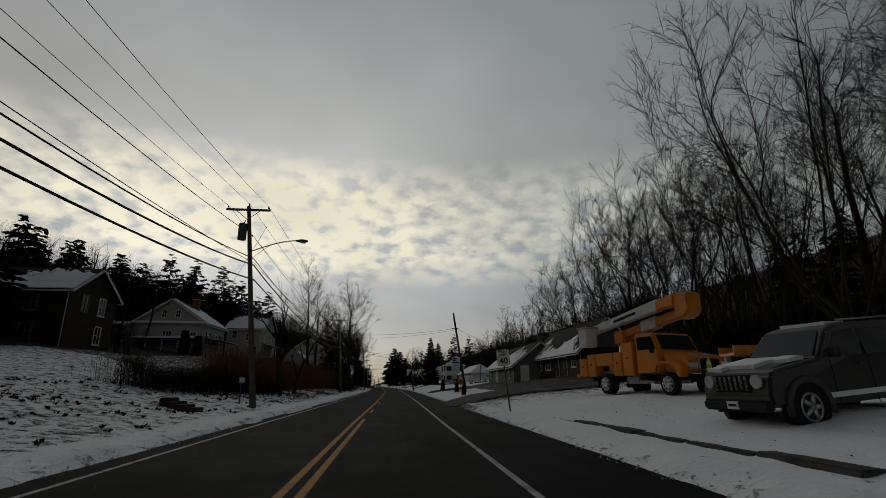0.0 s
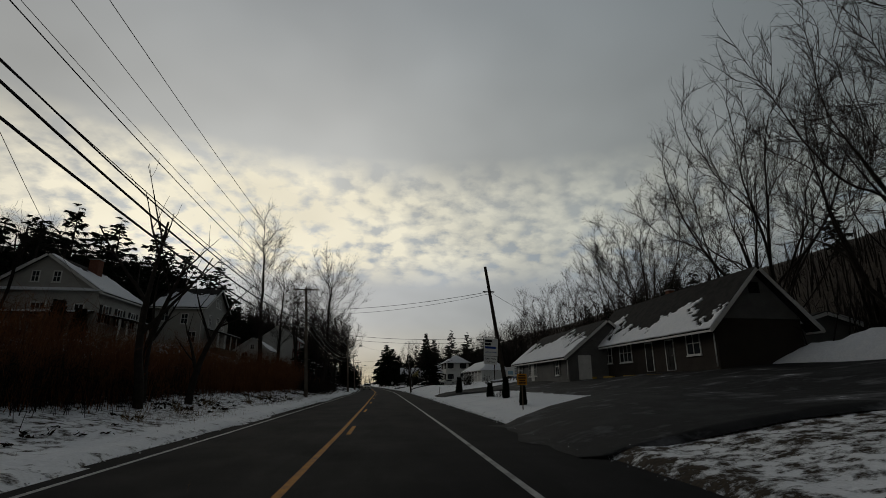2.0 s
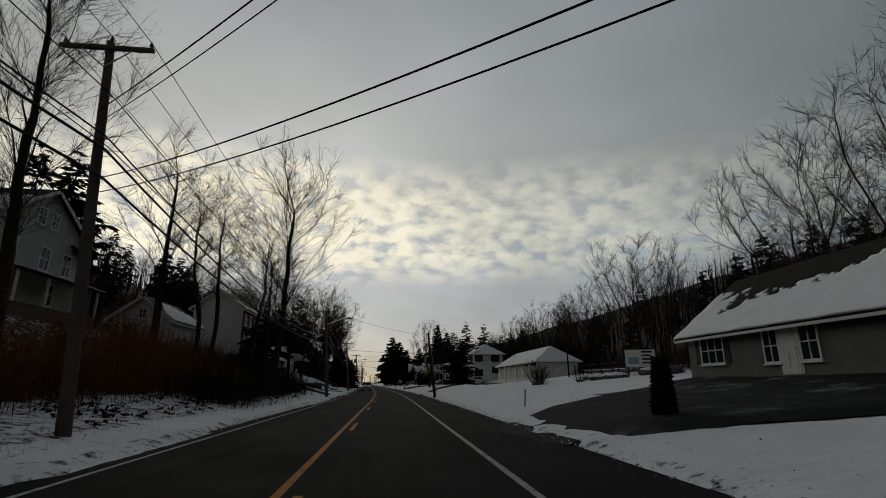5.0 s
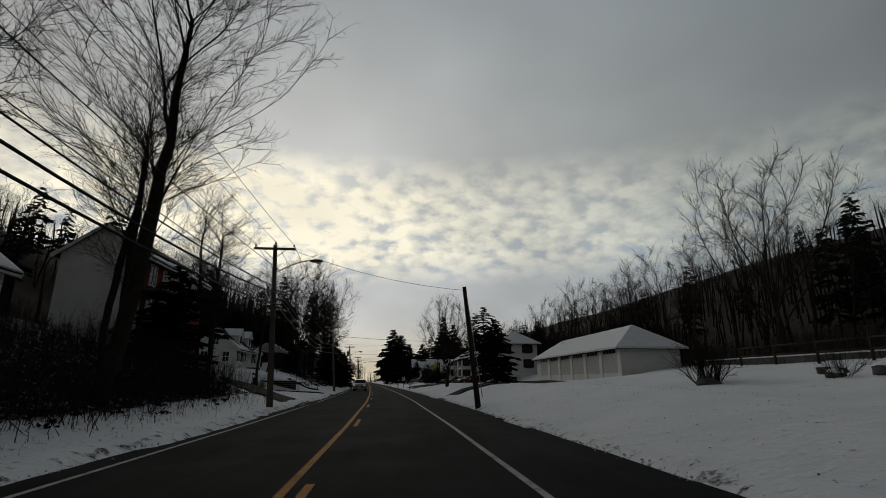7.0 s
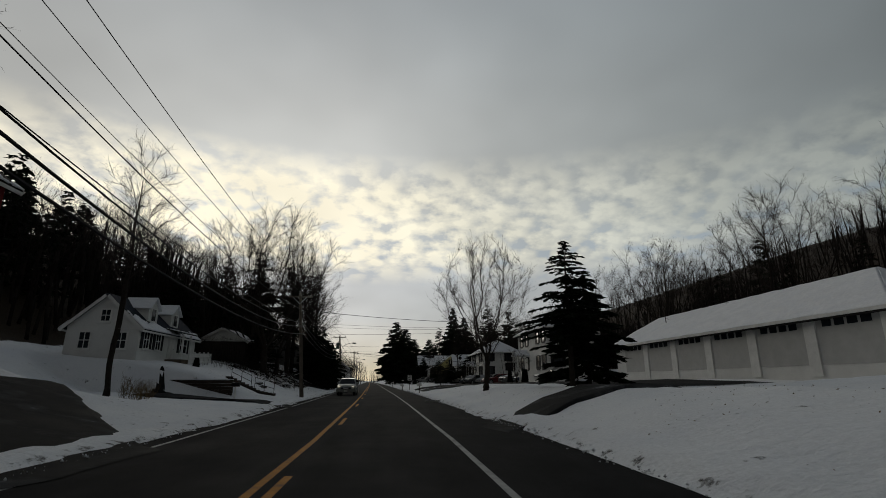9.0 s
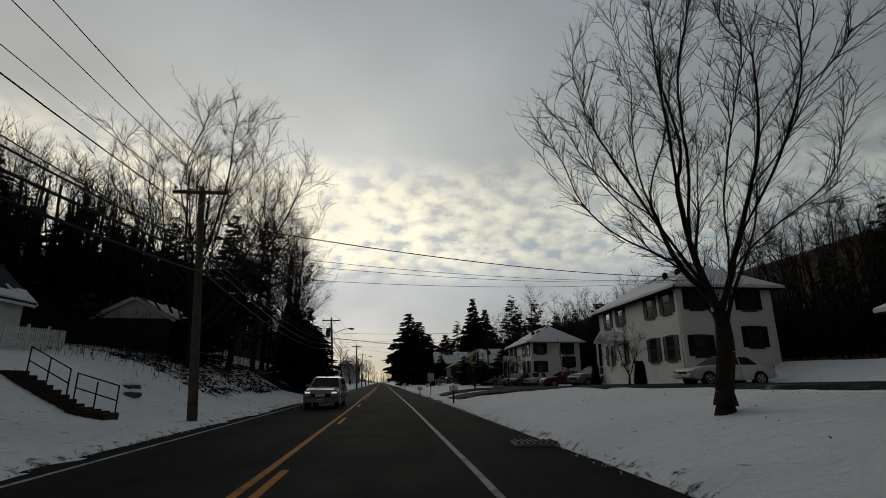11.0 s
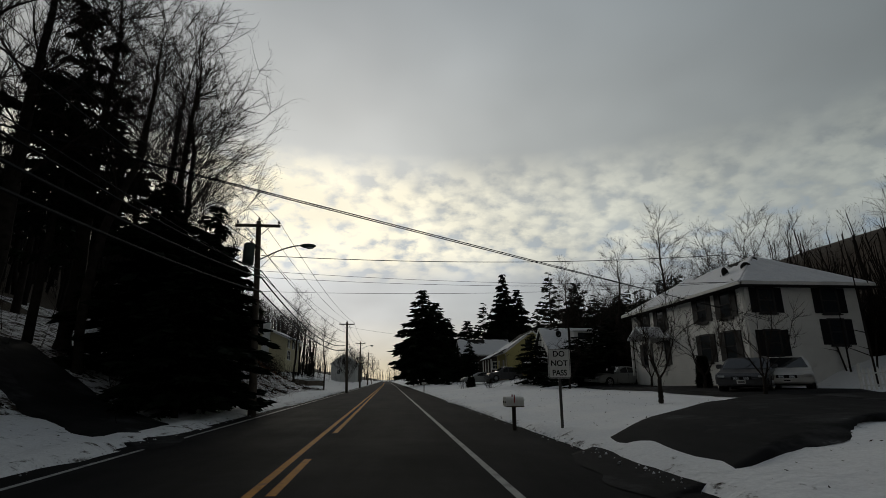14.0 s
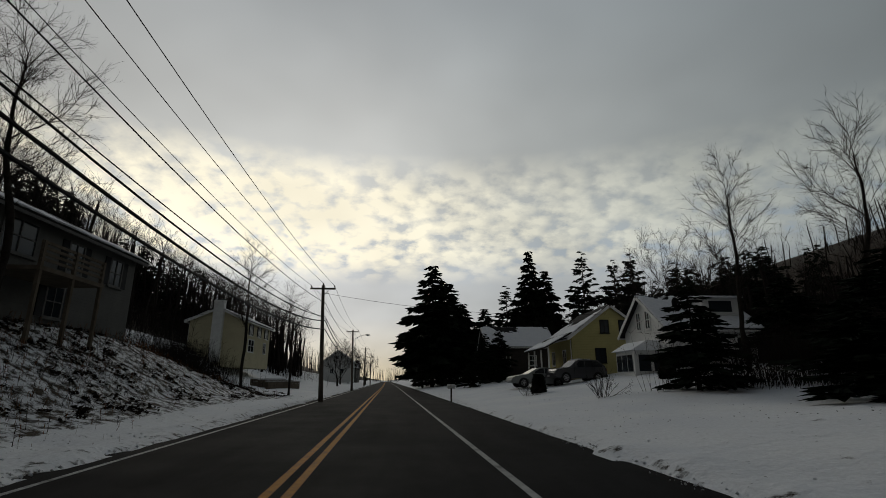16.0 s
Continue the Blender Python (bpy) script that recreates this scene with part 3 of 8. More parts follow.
paved("driveway", [(12.6, 183.5), (17.6, 183.5), (18.6, 205), (14.2, 205)], "dark asphalt lane before the far apartment house", lift=0.1)
paved("driveway", [(3.6, 166.2), (13.5, 163.2), (13.5, 169.2), (3.6, 171.4)], "dark asphalt entrance to the apartment lot", lift=0.07)
paved("driveway", [(3.6, 172.9), (13.5, 177.2), (13.5, 184.2), (3.6, 176.7)], "dark asphalt exit from the apartment lot", lift=0.07)
paved("driveway", [(-13, 124), (-4.6, 113), (-4.6, 119), (-12, 128)], "gravelly driveway climbing the bank", lift=0.06)
paved("driveway", [(-15, 140.2), (-4.8, 135.6), (-4.8, 138.4), (-15, 144.0)], "slushy driveway below the small white house", lift=0.06)
paved("driveway", [(-15, 184), (-4.8, 178), (-4.8, 182), (-14, 187)], "narrow track up the wooded bank", lift=0.06)


def clods(name, seed, n, u0, u1, y0, y1, size, material, label):
    """Loose lumps lying on the surface, one mesh."""
    rng = np.random.default_rng(seed)
    y = rng.uniform(y0, y1, n)
    u = u0 + (u1 - u0) * rng.beta(1.2, 2.4, n)
    x = u + road_x(y)
    z = ground_z(x, y) + 0.04
    s = size * rng.uniform(0.3, 1.0, n) ** 2
    base = np.array([(1, 0, 0), (0, 1, 0), (-1, 0, 0), (0, -1, 0), (0, 0, 1), (0.3, 0.2, -0.6)], float)
    V = np.stack([x, y, z], 1)[:, None] + base[None] * s[:, None, None] * rng.uniform(0.6, 1.4, (n, 6, 3))
    tri = np.array([(0, 1, 4), (1, 2, 4), (2, 3, 4), (3, 0, 4), (1, 0, 5), (2, 1, 5), (3, 2, 5), (0, 3, 5)])
    F = tri[None] + (np.arange(n) * 6)[:, None, None]
    return tagged(raw(name, V.reshape(-1, 3).tolist(), F.reshape(-1, 3).tolist(), material, smooth=True), label, "snow", kind="stuff")


def litter(name, seed, n, u0, u1, y0, y1, label, material):
    """Dead leaves and bits of bark lying on snow, one mesh."""
    rng = np.random.default_rng(seed)
    y, u = rng.uniform(y0, y1, n), rng.uniform(u0, u1, n)
    keep = rng.random(n) < np.clip(0.5 + 0.9 * wave(u, y, 0.8, seed), 0.05, 1)
    y, u = y[keep], u[keep]
    x = u + road_x(y)
    n = len(y)
    c = np.stack([x, y, ground_z(x, y) + 0.05 + 0.03 * wave(x, y, 1.9, 1) + 0.025 * wave(x, y, 4.3, 2) + 0.09 * wave(x, y, 0.45, 3)], 1)
    a = rng.uniform(0, math.tau, n)
    L = rng.uniform(0.010, 0.034, (n, 1))
    al = np.stack([np.cos(a), np.sin(a), rng.normal(0, 0.35, n)], 1) * L
    sd = np.stack([-np.sin(a), np.cos(a), rng.normal(0, 0.35, n)], 1) * L * 0.55
    return tagged(cards_mesh(name, c, al, sd, material), label, "litter", kind="stuff")


DIRTYSNOW = surface("dirty_snow", (0.34, 0.34, 0.35), (0.60, 0.61, 0.63), 6, 0.9, 0.5, 20)
clods("snow_clods", 1, 2600, 4.15, 5.6, -4, 205, 0.045, SNOW, "ploughed lumps of snow along the shoulder")
clods("dirty_clods", 2, 1800, 4.0, 5.0, -4, 205, 0.035, DIRTYSNOW, "gritty lumps of old snow along the shoulder")
clods("snow_clods", 3, 2000, -5.2, -6.6, -4, 235, 0.045, SNOW, "ploughed lumps of snow along the verge")
clods("dirty_clods", 4, 1400, -5.05, -6.0, -4, 235, 0.035, DIRTYSNOW, "gritty lumps of old snow along the verge")
litter("leaf_litter", 5, 5200, 5.0, 11.5, 0, 120, "dead leaves scattered on the snow", DEADGRASS)
litter("leaf_litter", 6, 2600, 4.8, 11.5, 120, 215, "dead leaves scattered on the snow", BARK)
litter("leaf_litter", 7, 5000, -12.5, -6.0, 0, 120, "dead leaves scattered on the snow", BARK)
litter("leaf_litter", 8, 5000, -13.0, -6.0, 145, 235, "dead leaves scattered on the snow", BARK)

LEAFMOULD = surface("wet_leaf_mould", (0.030, 0.020, 0.013), (0.012, 0.009, 0.007), 3, 0.95, 0.6, 30, island=0.35)


def leaf_heaps(name, seed, n, leaves, u0, u1, y0, y1, spread, label):
    """Loose heaps of dead leaves and grass pushing through the snow, one mesh of many small leaves."""
    rng = np.random.default_rng(seed)
    y, u = rng.uniform(y0, y1, n), rng.uniform(u0, u1, n)
    keep = rng.random(n) < np.clip(0.5 + 0.8 * wave(u, y, 0.7, seed), 0.08, 1)
    y, u = np.repeat(y[keep], leaves), np.repeat(u[keep], leaves)
    size = np.repeat(rng.uniform(0.4, 1.3, keep.sum()), leaves) * spread
    m = len(y)
    u, y = u + rng.normal(0, 0.55, m) * size, y + rng.normal(0, 0.8, m) * size
    x = u + road_x(y)
    z = ground_z(x, y) + 0.05 + 0.03 * wave(x, y, 1.9, 1) + 0.025 * wave(x, y, 4.3, 2) + 0.09 * wave(x, y, 0.45, 3) + abs(rng.normal(0, 0.22, m)) * size
    a = rng.uniform(0, math.tau, m)
    L = rng.uniform(0.035, 0.085, (m, 1))
    al = np.stack([np.cos(a), np.sin(a), rng.normal(0, 0.5, m)], 1) * L
    sd = np.stack([-np.sin(a), np.cos(a), rng.normal(0, 0.5, m)], 1) * L * 0.6
    return tagged(cards_mesh(name, np.stack([x, y, z], 1), al, sd, LEAFMOULD), label, "litter", kind="stuff")


leaf_heaps("leaf_clumps", 9, 1150, 16, -14.5, -7.8, 190, 236, 0.18, "dark clumps of wet dead leaves on the snowy bank")
leaf_heaps("leaf_clumps", 10, 900, 16, -15.0, -9.0, 160, 184, 0.20, "dark clumps of wet dead leaves on the snowy bank")
leaf_heaps("leaf_clumps", 11, 480, 10, -16.0, -7.0, 4, 42, 0.12, "dark tufts of dead grass on the snowy lawn")
leaf_heaps("leaf_clumps", 12, 950, 14, -13.0, -7.4, 42, 112, 0.18, "dark clumps of wet dead leaves below the brush")

# ---- buildings ----
def face_map(face, W, D):
    """Turns (a, out, z) on a wall into local coordinates; a runs to the right as one looks at the wall."""
    return {
        "S": lambda a, o, z: (a, -D / 2 - o, z),
        "N": lambda a, o, z: (-a, D / 2 + o, z),
        "W": lambda a, o, z: (-W / 2 - o, -a, z),
        "E": lambda a, o, z: (W / 2 + o, a, z),
    }[face]


def wall_box(bm, f, a0, a1, o0, o1, z0, z1):
    p = [f(a, o, z) for a, o, z in ((a0, o0, z0), (a1, o1, z1))]
    lo = [min(p[0][k], p[1][k]) for k in range(3)]
    hi = [max(p[0][k], p[1][k]) for k in range(3)]
    box(bm, lo[0], hi[0], lo[1], hi[1], lo[2], hi[2])


def window(parent, f, a, z, w, h, panes=(2, 2), shutters=False, trim=None, sill=True, arch=False):
    """A framed window on the wall; z is its middle."""
    t = 0.09
    la = [a - w / 2 - t, a - w / 2]
    for k in range(1, panes[0]):
        c = a - w / 2 + w * k / panes[0]
        la += [c - 0.022, c + 0.022]
    la += [a + w / 2, a + w / 2 + t]
    lz = [z - h / 2 - t, z - h / 2]
    for k in range(1, panes[1]):
        c = z - h / 2 + h * k / panes[1]
        lz += [c - 0.025, c + 0.025]
    lz += [z + h / 2, z + h / 2 + t]
    bm = bmesh.new()
    grid = [[bm.verts.new(f(x_, 0.05, z_)) for x_ in la] for z_ in lz]
    bars = []
    for i in range(len(lz) - 1):
        for k in range(len(la) - 1):
            if i % 2 == 0 or k % 2 == 0:
                bars.append(bm.faces.new((grid[i][k], grid[i][k + 1], grid[i + 1][k + 1], grid[i + 1][k])))
    r_ = bmesh.ops.extrude_face_region(bm, geom=bars)
    back = Vector(f(0, -0.02, 0)) - Vector(f(0, 0.05, 0))
    bmesh.ops.translate(bm, vec=back, verts=[v for v in r_["geom"] if isinstance(v, bmesh.types.BMVert)])
    bmesh.ops.recalc_face_normals(bm, faces=bm.faces)
    fr = part("window", bm, trim or WHITEPAINT, parent)
    bm = bmesh.new()
    wall_box(bm, f, a - w / 2, a + w / 2, -0.02, 0.012, z - h / 2, z + h / 2)
    part("pane", bm, PANE, fr)
    if sill:
        bm = bmesh.new()
        wall_box(bm, f, a - w / 2 - 0.14, a + w / 2 + 0.14, -0.02, 0.11, z - h / 2 - 0.15, z - h / 2 - t)
        part("sill", bm, trim or WHITEPAINT, fr)
    if shutters:
        for s in (-1, 1):
            c = a + s * (w / 2 + t + 0.2)
            bm = bmesh.new()
            wall_box(bm, f, c - 0.19, c + 0.19, -0.02, 0.045, z - h / 2 - 0.05, z + h / 2 + 0.05)
            part("shutter", bm, SHUTTER, fr, "dark louvred shutter")


def door(parent, f, a, z0, w=0.92, h=2.05, m=None, label="painted entrance door"):
    bm = bmesh.new()
    wall_box(bm, f, a - w / 2 - 0.1, a + w / 2 + 0.1, -0.02, 0.04, z0, z0 + h + 0.1)
    fr = part("door", bm, WHITEPAINT, parent, label)
    bm = bmesh.new()
    wall_box(bm, f, a - w / 2, a + w / 2, -0.02, 0.055, z0 + 0.03, z0 + h)
    leaf = part("door_leaf", bm, m or WHITEPAINT, fr)
    bm = bmesh.new()
    for k in range(2):
        for s in (-1, 1):
            wall_box(bm, f, a + s * w * 0.22 - 0.13, a + s * w * 0.22 + 0.13, -0.02, 0.068, z0 + 0.25 + k * 0.95, z0 + 0.95 + k * 0.85)
    part("door_panel", bm, m or WHITEPAINT, fr)
    bm = bmesh.new()
    p = Vector(f(a + w * 0.4, 0.09, z0 + 1.0))
    bmesh.ops.create_icosphere(bm, subdivisions=1, radius=0.04, matrix=Matrix.Translation(p))
    part("door_knob", bm, CHROME, fr, "metal door knob")


def slab(bm, quad, thick):
    """A plate under a quad of four points, of the given thickness."""
    q = [Vector(p) for p in quad]
    n = (q[1] - q[0]).cross(q[3] - q[0]).normalized()
    if n.z < 0:
        n = -n
    top = [bm.verts.new(p + n * thick) for p in q]
    low = [bm.verts.new(p) for p in q]
    fs = [bm.faces.new(top), bm.faces.new(low[::-1])]
    for k in range(4):
        fs.append(bm.faces.new((low[k], low[(k + 1) % 4], top[(k + 1) % 4], top[k])))
    bmesh.ops.recalc_face_normals(bm, faces=fs)


def snow_sheet(bm, quad, cover, seed, lift):
    """Snow left on a roof plane: quad is eave a, eave b, ridge b, ridge a. It melts away unevenly towards the ridge."""
    q = [Vector(p) for p in quad]
    n = (q[1] - q[0]).cross(q[3] - q[0]).normalized()
    if n.z < 0:
        n = -n
    L = max((q[1] - q[0]).length, 0.5)
    S = max((q[3] - q[0]).length, 0.5)
    nx, ny = max(6, int(L / 0.17)), max(5, int(S / 0.15))
    vs = {}

    def at(i, k):
        if (i, k) not in vs:
            s, t = i / nx, k / ny
            p = (q[0] * (1 - s) + q[1] * s) * (1 - t) + (q[3] * (1 - s) + q[2] * s) * t
            vs[i, k] = bm.verts.new(p + n * (lift + 0.05 + 0.025 * float(wave(i * 0.5, k * 0.5, 0.9, seed))))
        return vs[i, k]

    made = []
    for i in range(nx):
        for k in range(ny):
            t = (k + 0.5) / ny
            keep = cover + 0.30 * float(wave(i * 0.17, k * 0.15, 1.0, seed)) + 0.12 * float(wave(i * 0.5, k * 0.5, 1.7, seed + 3)) + 0.05 * float(wave(i * 1.0, k * 1.0, 1.9, seed + 5))
            if t < keep:
                made.append(bm.faces.new((at(i, k), at(i + 1, k), at(i + 1, k + 1), at(i, k + 1))))
    if not made:
        return
    edges = [e for e in {e for f in made for e in f.edges} if len(e.link_faces) == 1]
    r = bmesh.ops.extrude_edge_only(bm, edges=edges)
    bmesh.ops.translate(bm, vec=-n * 0.075, verts=[v for v in r["geom"] if isinstance(v, bmesh.types.BMVert)])
    for f in made:
        f.smooth = True


def house(name, label, category, x, y, z, W, D, H, R, axis, wall, roof=None, rot=0.0, over=0.4, cover=1.0, windows=(), doors=(), hip=False, chimney=None,
          gutter=True, trim=None, seed=1.0, rake=True, below=1.6):
    """A house round (x, y): W along x, D along y, wall height H, ridge height R over the base z. Ridge along axis, or hipped."""
    h = thing(name, label, category, pose(x, y, z, 0, 0, rot))
    roof = roof or SHINGLE
    trim = trim or WHITEPAINT
    w2, d2 = W / 2, D / 2
    if hip:
        bm = boxed(-w2, w2, -d2, d2, -below, H)
    elif axis == "y":
        bm = prismed([(-w2, -below), (w2, -below), (w2, H), (0, R), (-w2, H)], "y", -d2, d2)
    else:
        bm = prismed([(-d2, -below), (d2, -below), (d2, H), (0, R), (-d2, H)], "x", -w2, w2)
    part("wall", bm, wall, h)
    o = over
    planes = []
    if hip:
        run = min(w2, d2)
        s = (R - H) / run
        e = H - s * o
        A, B, C, Dd = (-w2 - o, -d2 - o, e), (w2 + o, -d2 - o, e), (w2 + o, d2 + o, e), (-w2 - o, d2 + o, e)
        if W >= D:
            r0, r1 = (-w2 + run, 0, R), (w2 - run, 0, R)
            planes = [(A, B, r1, r0), (C, Dd, r0, r1), (Dd, A, r0, r0), (B, C, r1, r1)]
        else:
            r0, r1 = (0, -d2 + run, R), (0, d2 - run, R)
            planes = [(A, B, r0, r0), (B, C, r1, r0), (C, Dd, r1, r1), (Dd, A, r0, r1)]
        bm = bmesh.new()
        va = [bm.verts.new(p) for p in (A, B, C, Dd)] + [bm.verts.new(r0), bm.verts.new(r1)]
        vb = [bm.verts.new((p[0], p[1], p[2] - 0.16)) for p in (A, B, C, Dd)]
        rr = (4, 5)
        if W >= D:
            fs = [(0, 1, 5, 4), (2, 3, 4, 5), (3, 0, 4), (1, 2, 5)]
        else:
            fs = [(0, 1, 4), (1, 2, 5, 4), (2, 3, 5), (3, 0, 4, 5)]
        for f in fs:
            bm.faces.new([va[i] for i in f])
        for k in range(4):
            bm.faces.new((vb[k], vb[(k + 1) % 4], va[(k + 1) % 4], va[k]))
        bm.faces.new(vb[::-1])
        bmesh.ops.recalc_face_normals(bm, faces=bm.faces)
        part("roof", bm, roof, h)
        lift = 0.0
    else:
        run = w2 if axis == "y" else d2
        s = (R - H) / run
        e = H - s * o
        bm = bmesh.new()
        for sg in (-1, 1):
            if axis == "y":
                qd = [(sg * (w2 + o), -d2 - o, e), (sg * (w2 + o), d2 + o, e), (0, d2 + o, R), (0, -d2 - o, R)]
            else:
                qd = [(-w2 - o, sg * (d2 + o), e), (w2 + o, sg * (d2 + o), e), (w2 + o, 0, R), (-w2 - o, 0, R)]
            planes.append(qd)
            slab(bm, qd, 0.14)
        part("roof", bm, roof, h)
        lift = 0.14
        if rake:
            ends = (-1, 1)
            for en in ends:
                bm = bmesh.new()
                for sg in (-1, 1):
                    if axis == "y":
                        yy = en * (d2 + o + 0.012)
                        slab(bm, [(sg * (w2 + o), yy - 0.02, e - 0.14), (0, yy - 0.02, R - 0.14), (0, yy + 0.02, R - 0.14), (sg * (w2 + o), yy + 0.02, e - 0.14)], 0.22)
                    else:
                        xx = en * (w2 + o + 0.012)
                        slab(bm, [(xx - 0.02, sg * (d2 + o), e - 0.14), (xx - 0.02, 0, R - 0.14), (xx + 0.02, 0, R - 0.14), (xx + 0.02, sg * (d2 + o), e - 0.14)], 0.22)
                part("rake_board", bm, trim, h)
    if cover > 0:
        for k, qd in enumerate(planes):
            bm = bmesh.new()
            snow_sheet(bm, qd, cover, seed + k * 2.3, lift)
            if len(bm.faces):
                part("roof_snow", bm, SNOW, h, "patchy melting snow on the roof" if cover < 0.9 else "white snow on the roof")
            else:
                bm.free()
    if gutter and not hip:
        for sg in (-1, 1):
            bm = bmesh.new()
            if axis == "y":
                box(bm, sg * (w2 + o) - 0.06, sg * (w2 + o) + 0.06, -d2 - o, d2 + o, e - 0.10, e + 0.02)
            else:
                box(bm, -w2 - o, w2 + o, sg * (d2 + o) - 0.06, sg * (d2 + o) + 0.06, e - 0.10, e + 0.02)
            part("gutter", bm, trim, h)
        bm = bmesh.new()
        c = (-w2 - 0.07, -d2 + 0.15) if axis == "y" else (w2 - 0.15, -d2 - 0.07)
        tube(bm, (c[0], c[1], 0.1), (c[0], c[1], e - 0.1), 0.045, n=6)
        part("downpipe", bm, trim, h)
    elif gutter:
        for sg in (-1, 1):
            part("gutter", boxed(sg * (w2 + o) - 0.06, sg * (w2 + o) + 0.06, -d2 - o, d2 + o, e - 0.12, e + 0.02), trim, h)
            part("gutter", boxed(-w2 - o + 0.07, w2 + o - 0.07, sg * (d2 + o) - 0.06, sg * (d2 + o) + 0.06, e - 0.12, e + 0.02), trim, h)
        bm = bmesh.new()
        tube(bm, (-w2 - 0.07, -d2 + 0.12, 0.0), (-w2 - 0.07, -d2 + 0.12, e - 0.1), 0.05, n=6)
        part("downpipe", bm, trim, h)
    for win in windows:
        fc, a, zc, ww, hh = win[:5]
        opt = win[5] if len(win) > 5 else {}
        window(h, face_map(fc, W, D), a, zc, ww, hh, **opt)
    for dr in doors:
        fc, a, z0 = dr[:3]
        door(h, face_map(fc, W, D), a, z0, **(dr[3] if len(dr) > 3 else {}))
    if chimney:
        cx, cy, top, cw = chimney
        bm = boxed(cx - cw / 2, cx + cw / 2, cy - cw / 2, cy + cw / 2, H - 0.5, top)
        ch = part("chimney", bm, BRICK, h, "brick chimney")
        part("chimney_cap", boxed(cx - cw / 2 - 0.06, cx + cw / 2 + 0.06, cy - cw / 2 - 0.06, cy + cw / 2 + 0.06, top, top + 0.1), CONCRETE, ch)
    return h


def porch(h, f, a0, a1, out, z0, z1, roofz, m=None, posts=3, cover=1.0, deck=True):
    """A porch on a wall: deck, posts and a sloping roof with snow."""
    bm = bmesh.new()
    if deck:
        wall_box(bm, f, a0, a1, -0.02, out, z0 - 1.2, z0)
        p = part("porch_deck", bm, m or TIMBER, h)
    else:
        bm.free()
    for k in range(posts):
        a = a0 + 0.1 + (a1 - a0 - 0.2) * k / max(posts - 1, 1)
        bm = bmesh.new()
        wall_box(bm, f, a - 0.06, a + 0.06, out - 0.16, out - 0.04, z0, z1)
        part("porch_post", bm, WHITEPAINT, h)
    q = [f(a0 - 0.2, out + 0.25, z1), f(a1 + 0.2, out + 0.25, z1), f(a1 + 0.2, -0.02, roofz), f(a0 - 0.2, -0.02, roofz)]
    bm = bmesh.new()
    slab(bm, q, 0.1)
    part("porch_roof", bm, SHINGLE, h)
    if cover > 0:
        bm = bmesh.new()
        snow_sheet(bm, q, cover, 4.0, 0.1)
        part("porch_snow", bm, SNOW, h, "snow on the porch roof")


def dish(x, y, z, turn, r=0.38):
    t = thing("satellite_dish", "dark round satellite dish on a roof mast", "satellite dish", pose(x, y, z, 0, 0, turn), "roof dishes")
    bm = bmesh.new()
    tube(bm, (0, 0, -0.35), (0, 0, 0.35), 0.025, n=6)
    part("mast", bm, STEEL, t)
    bm = bmesh.new()
    rings = []
    for k in range(5):
        rr = r * k / 4
        rings.append([bm.verts.new((rr * math.cos(a * math.tau / 20), -0.18 + 0.12 * (rr / r) ** 2 * -1, 0.45 + rr * math.sin(a * math.tau / 20))) for a in range(20)] if k else [bm.verts.new((0, -0.18, 0.45))])
    for k in range(4):
        for a in range(20):
            b = (a + 1) % 20
            if k == 0:
                bm.faces.new((rings[0][0], rings[1][a], rings[1][b]))
            else:
                bm.faces.new((rings[k][a], rings[k + 1][a], rings[k + 1][b], rings[k][b]))
    bmesh.ops.solidify(bm, geom=bm.faces[:], thickness=0.02)
    part("reflector", bm, PLASTIC, t, smooth=True)
    bm = bmesh.new()
    tube(bm, (0, -0.15, 0.2), (0, -0.5, 0.35), 0.012, n=5)
    tube(bm, (0, -0.5, 0.33), (0, -0.5, 0.45), 0.03, n=6)
    part("feed_arm", bm, STEEL, t)
    return t


# ---- poles and wires ----
def wire(a, b, sag, r=0.012, label="thin overhead electric wire", n=18):
    a, b = Vector(a), Vector(b)
    pts = [a.lerp(b, k / n) - Vector((0, 0, sag * 4 * (k / n) * (1 - k / n))) for k in range(n + 1)]
    bm = bmesh.new()
    sweep(bm, pts, r, 5)
    return tagged(finish("overhead_wire", bm, CABLE), label, "wire", "overhead wires")


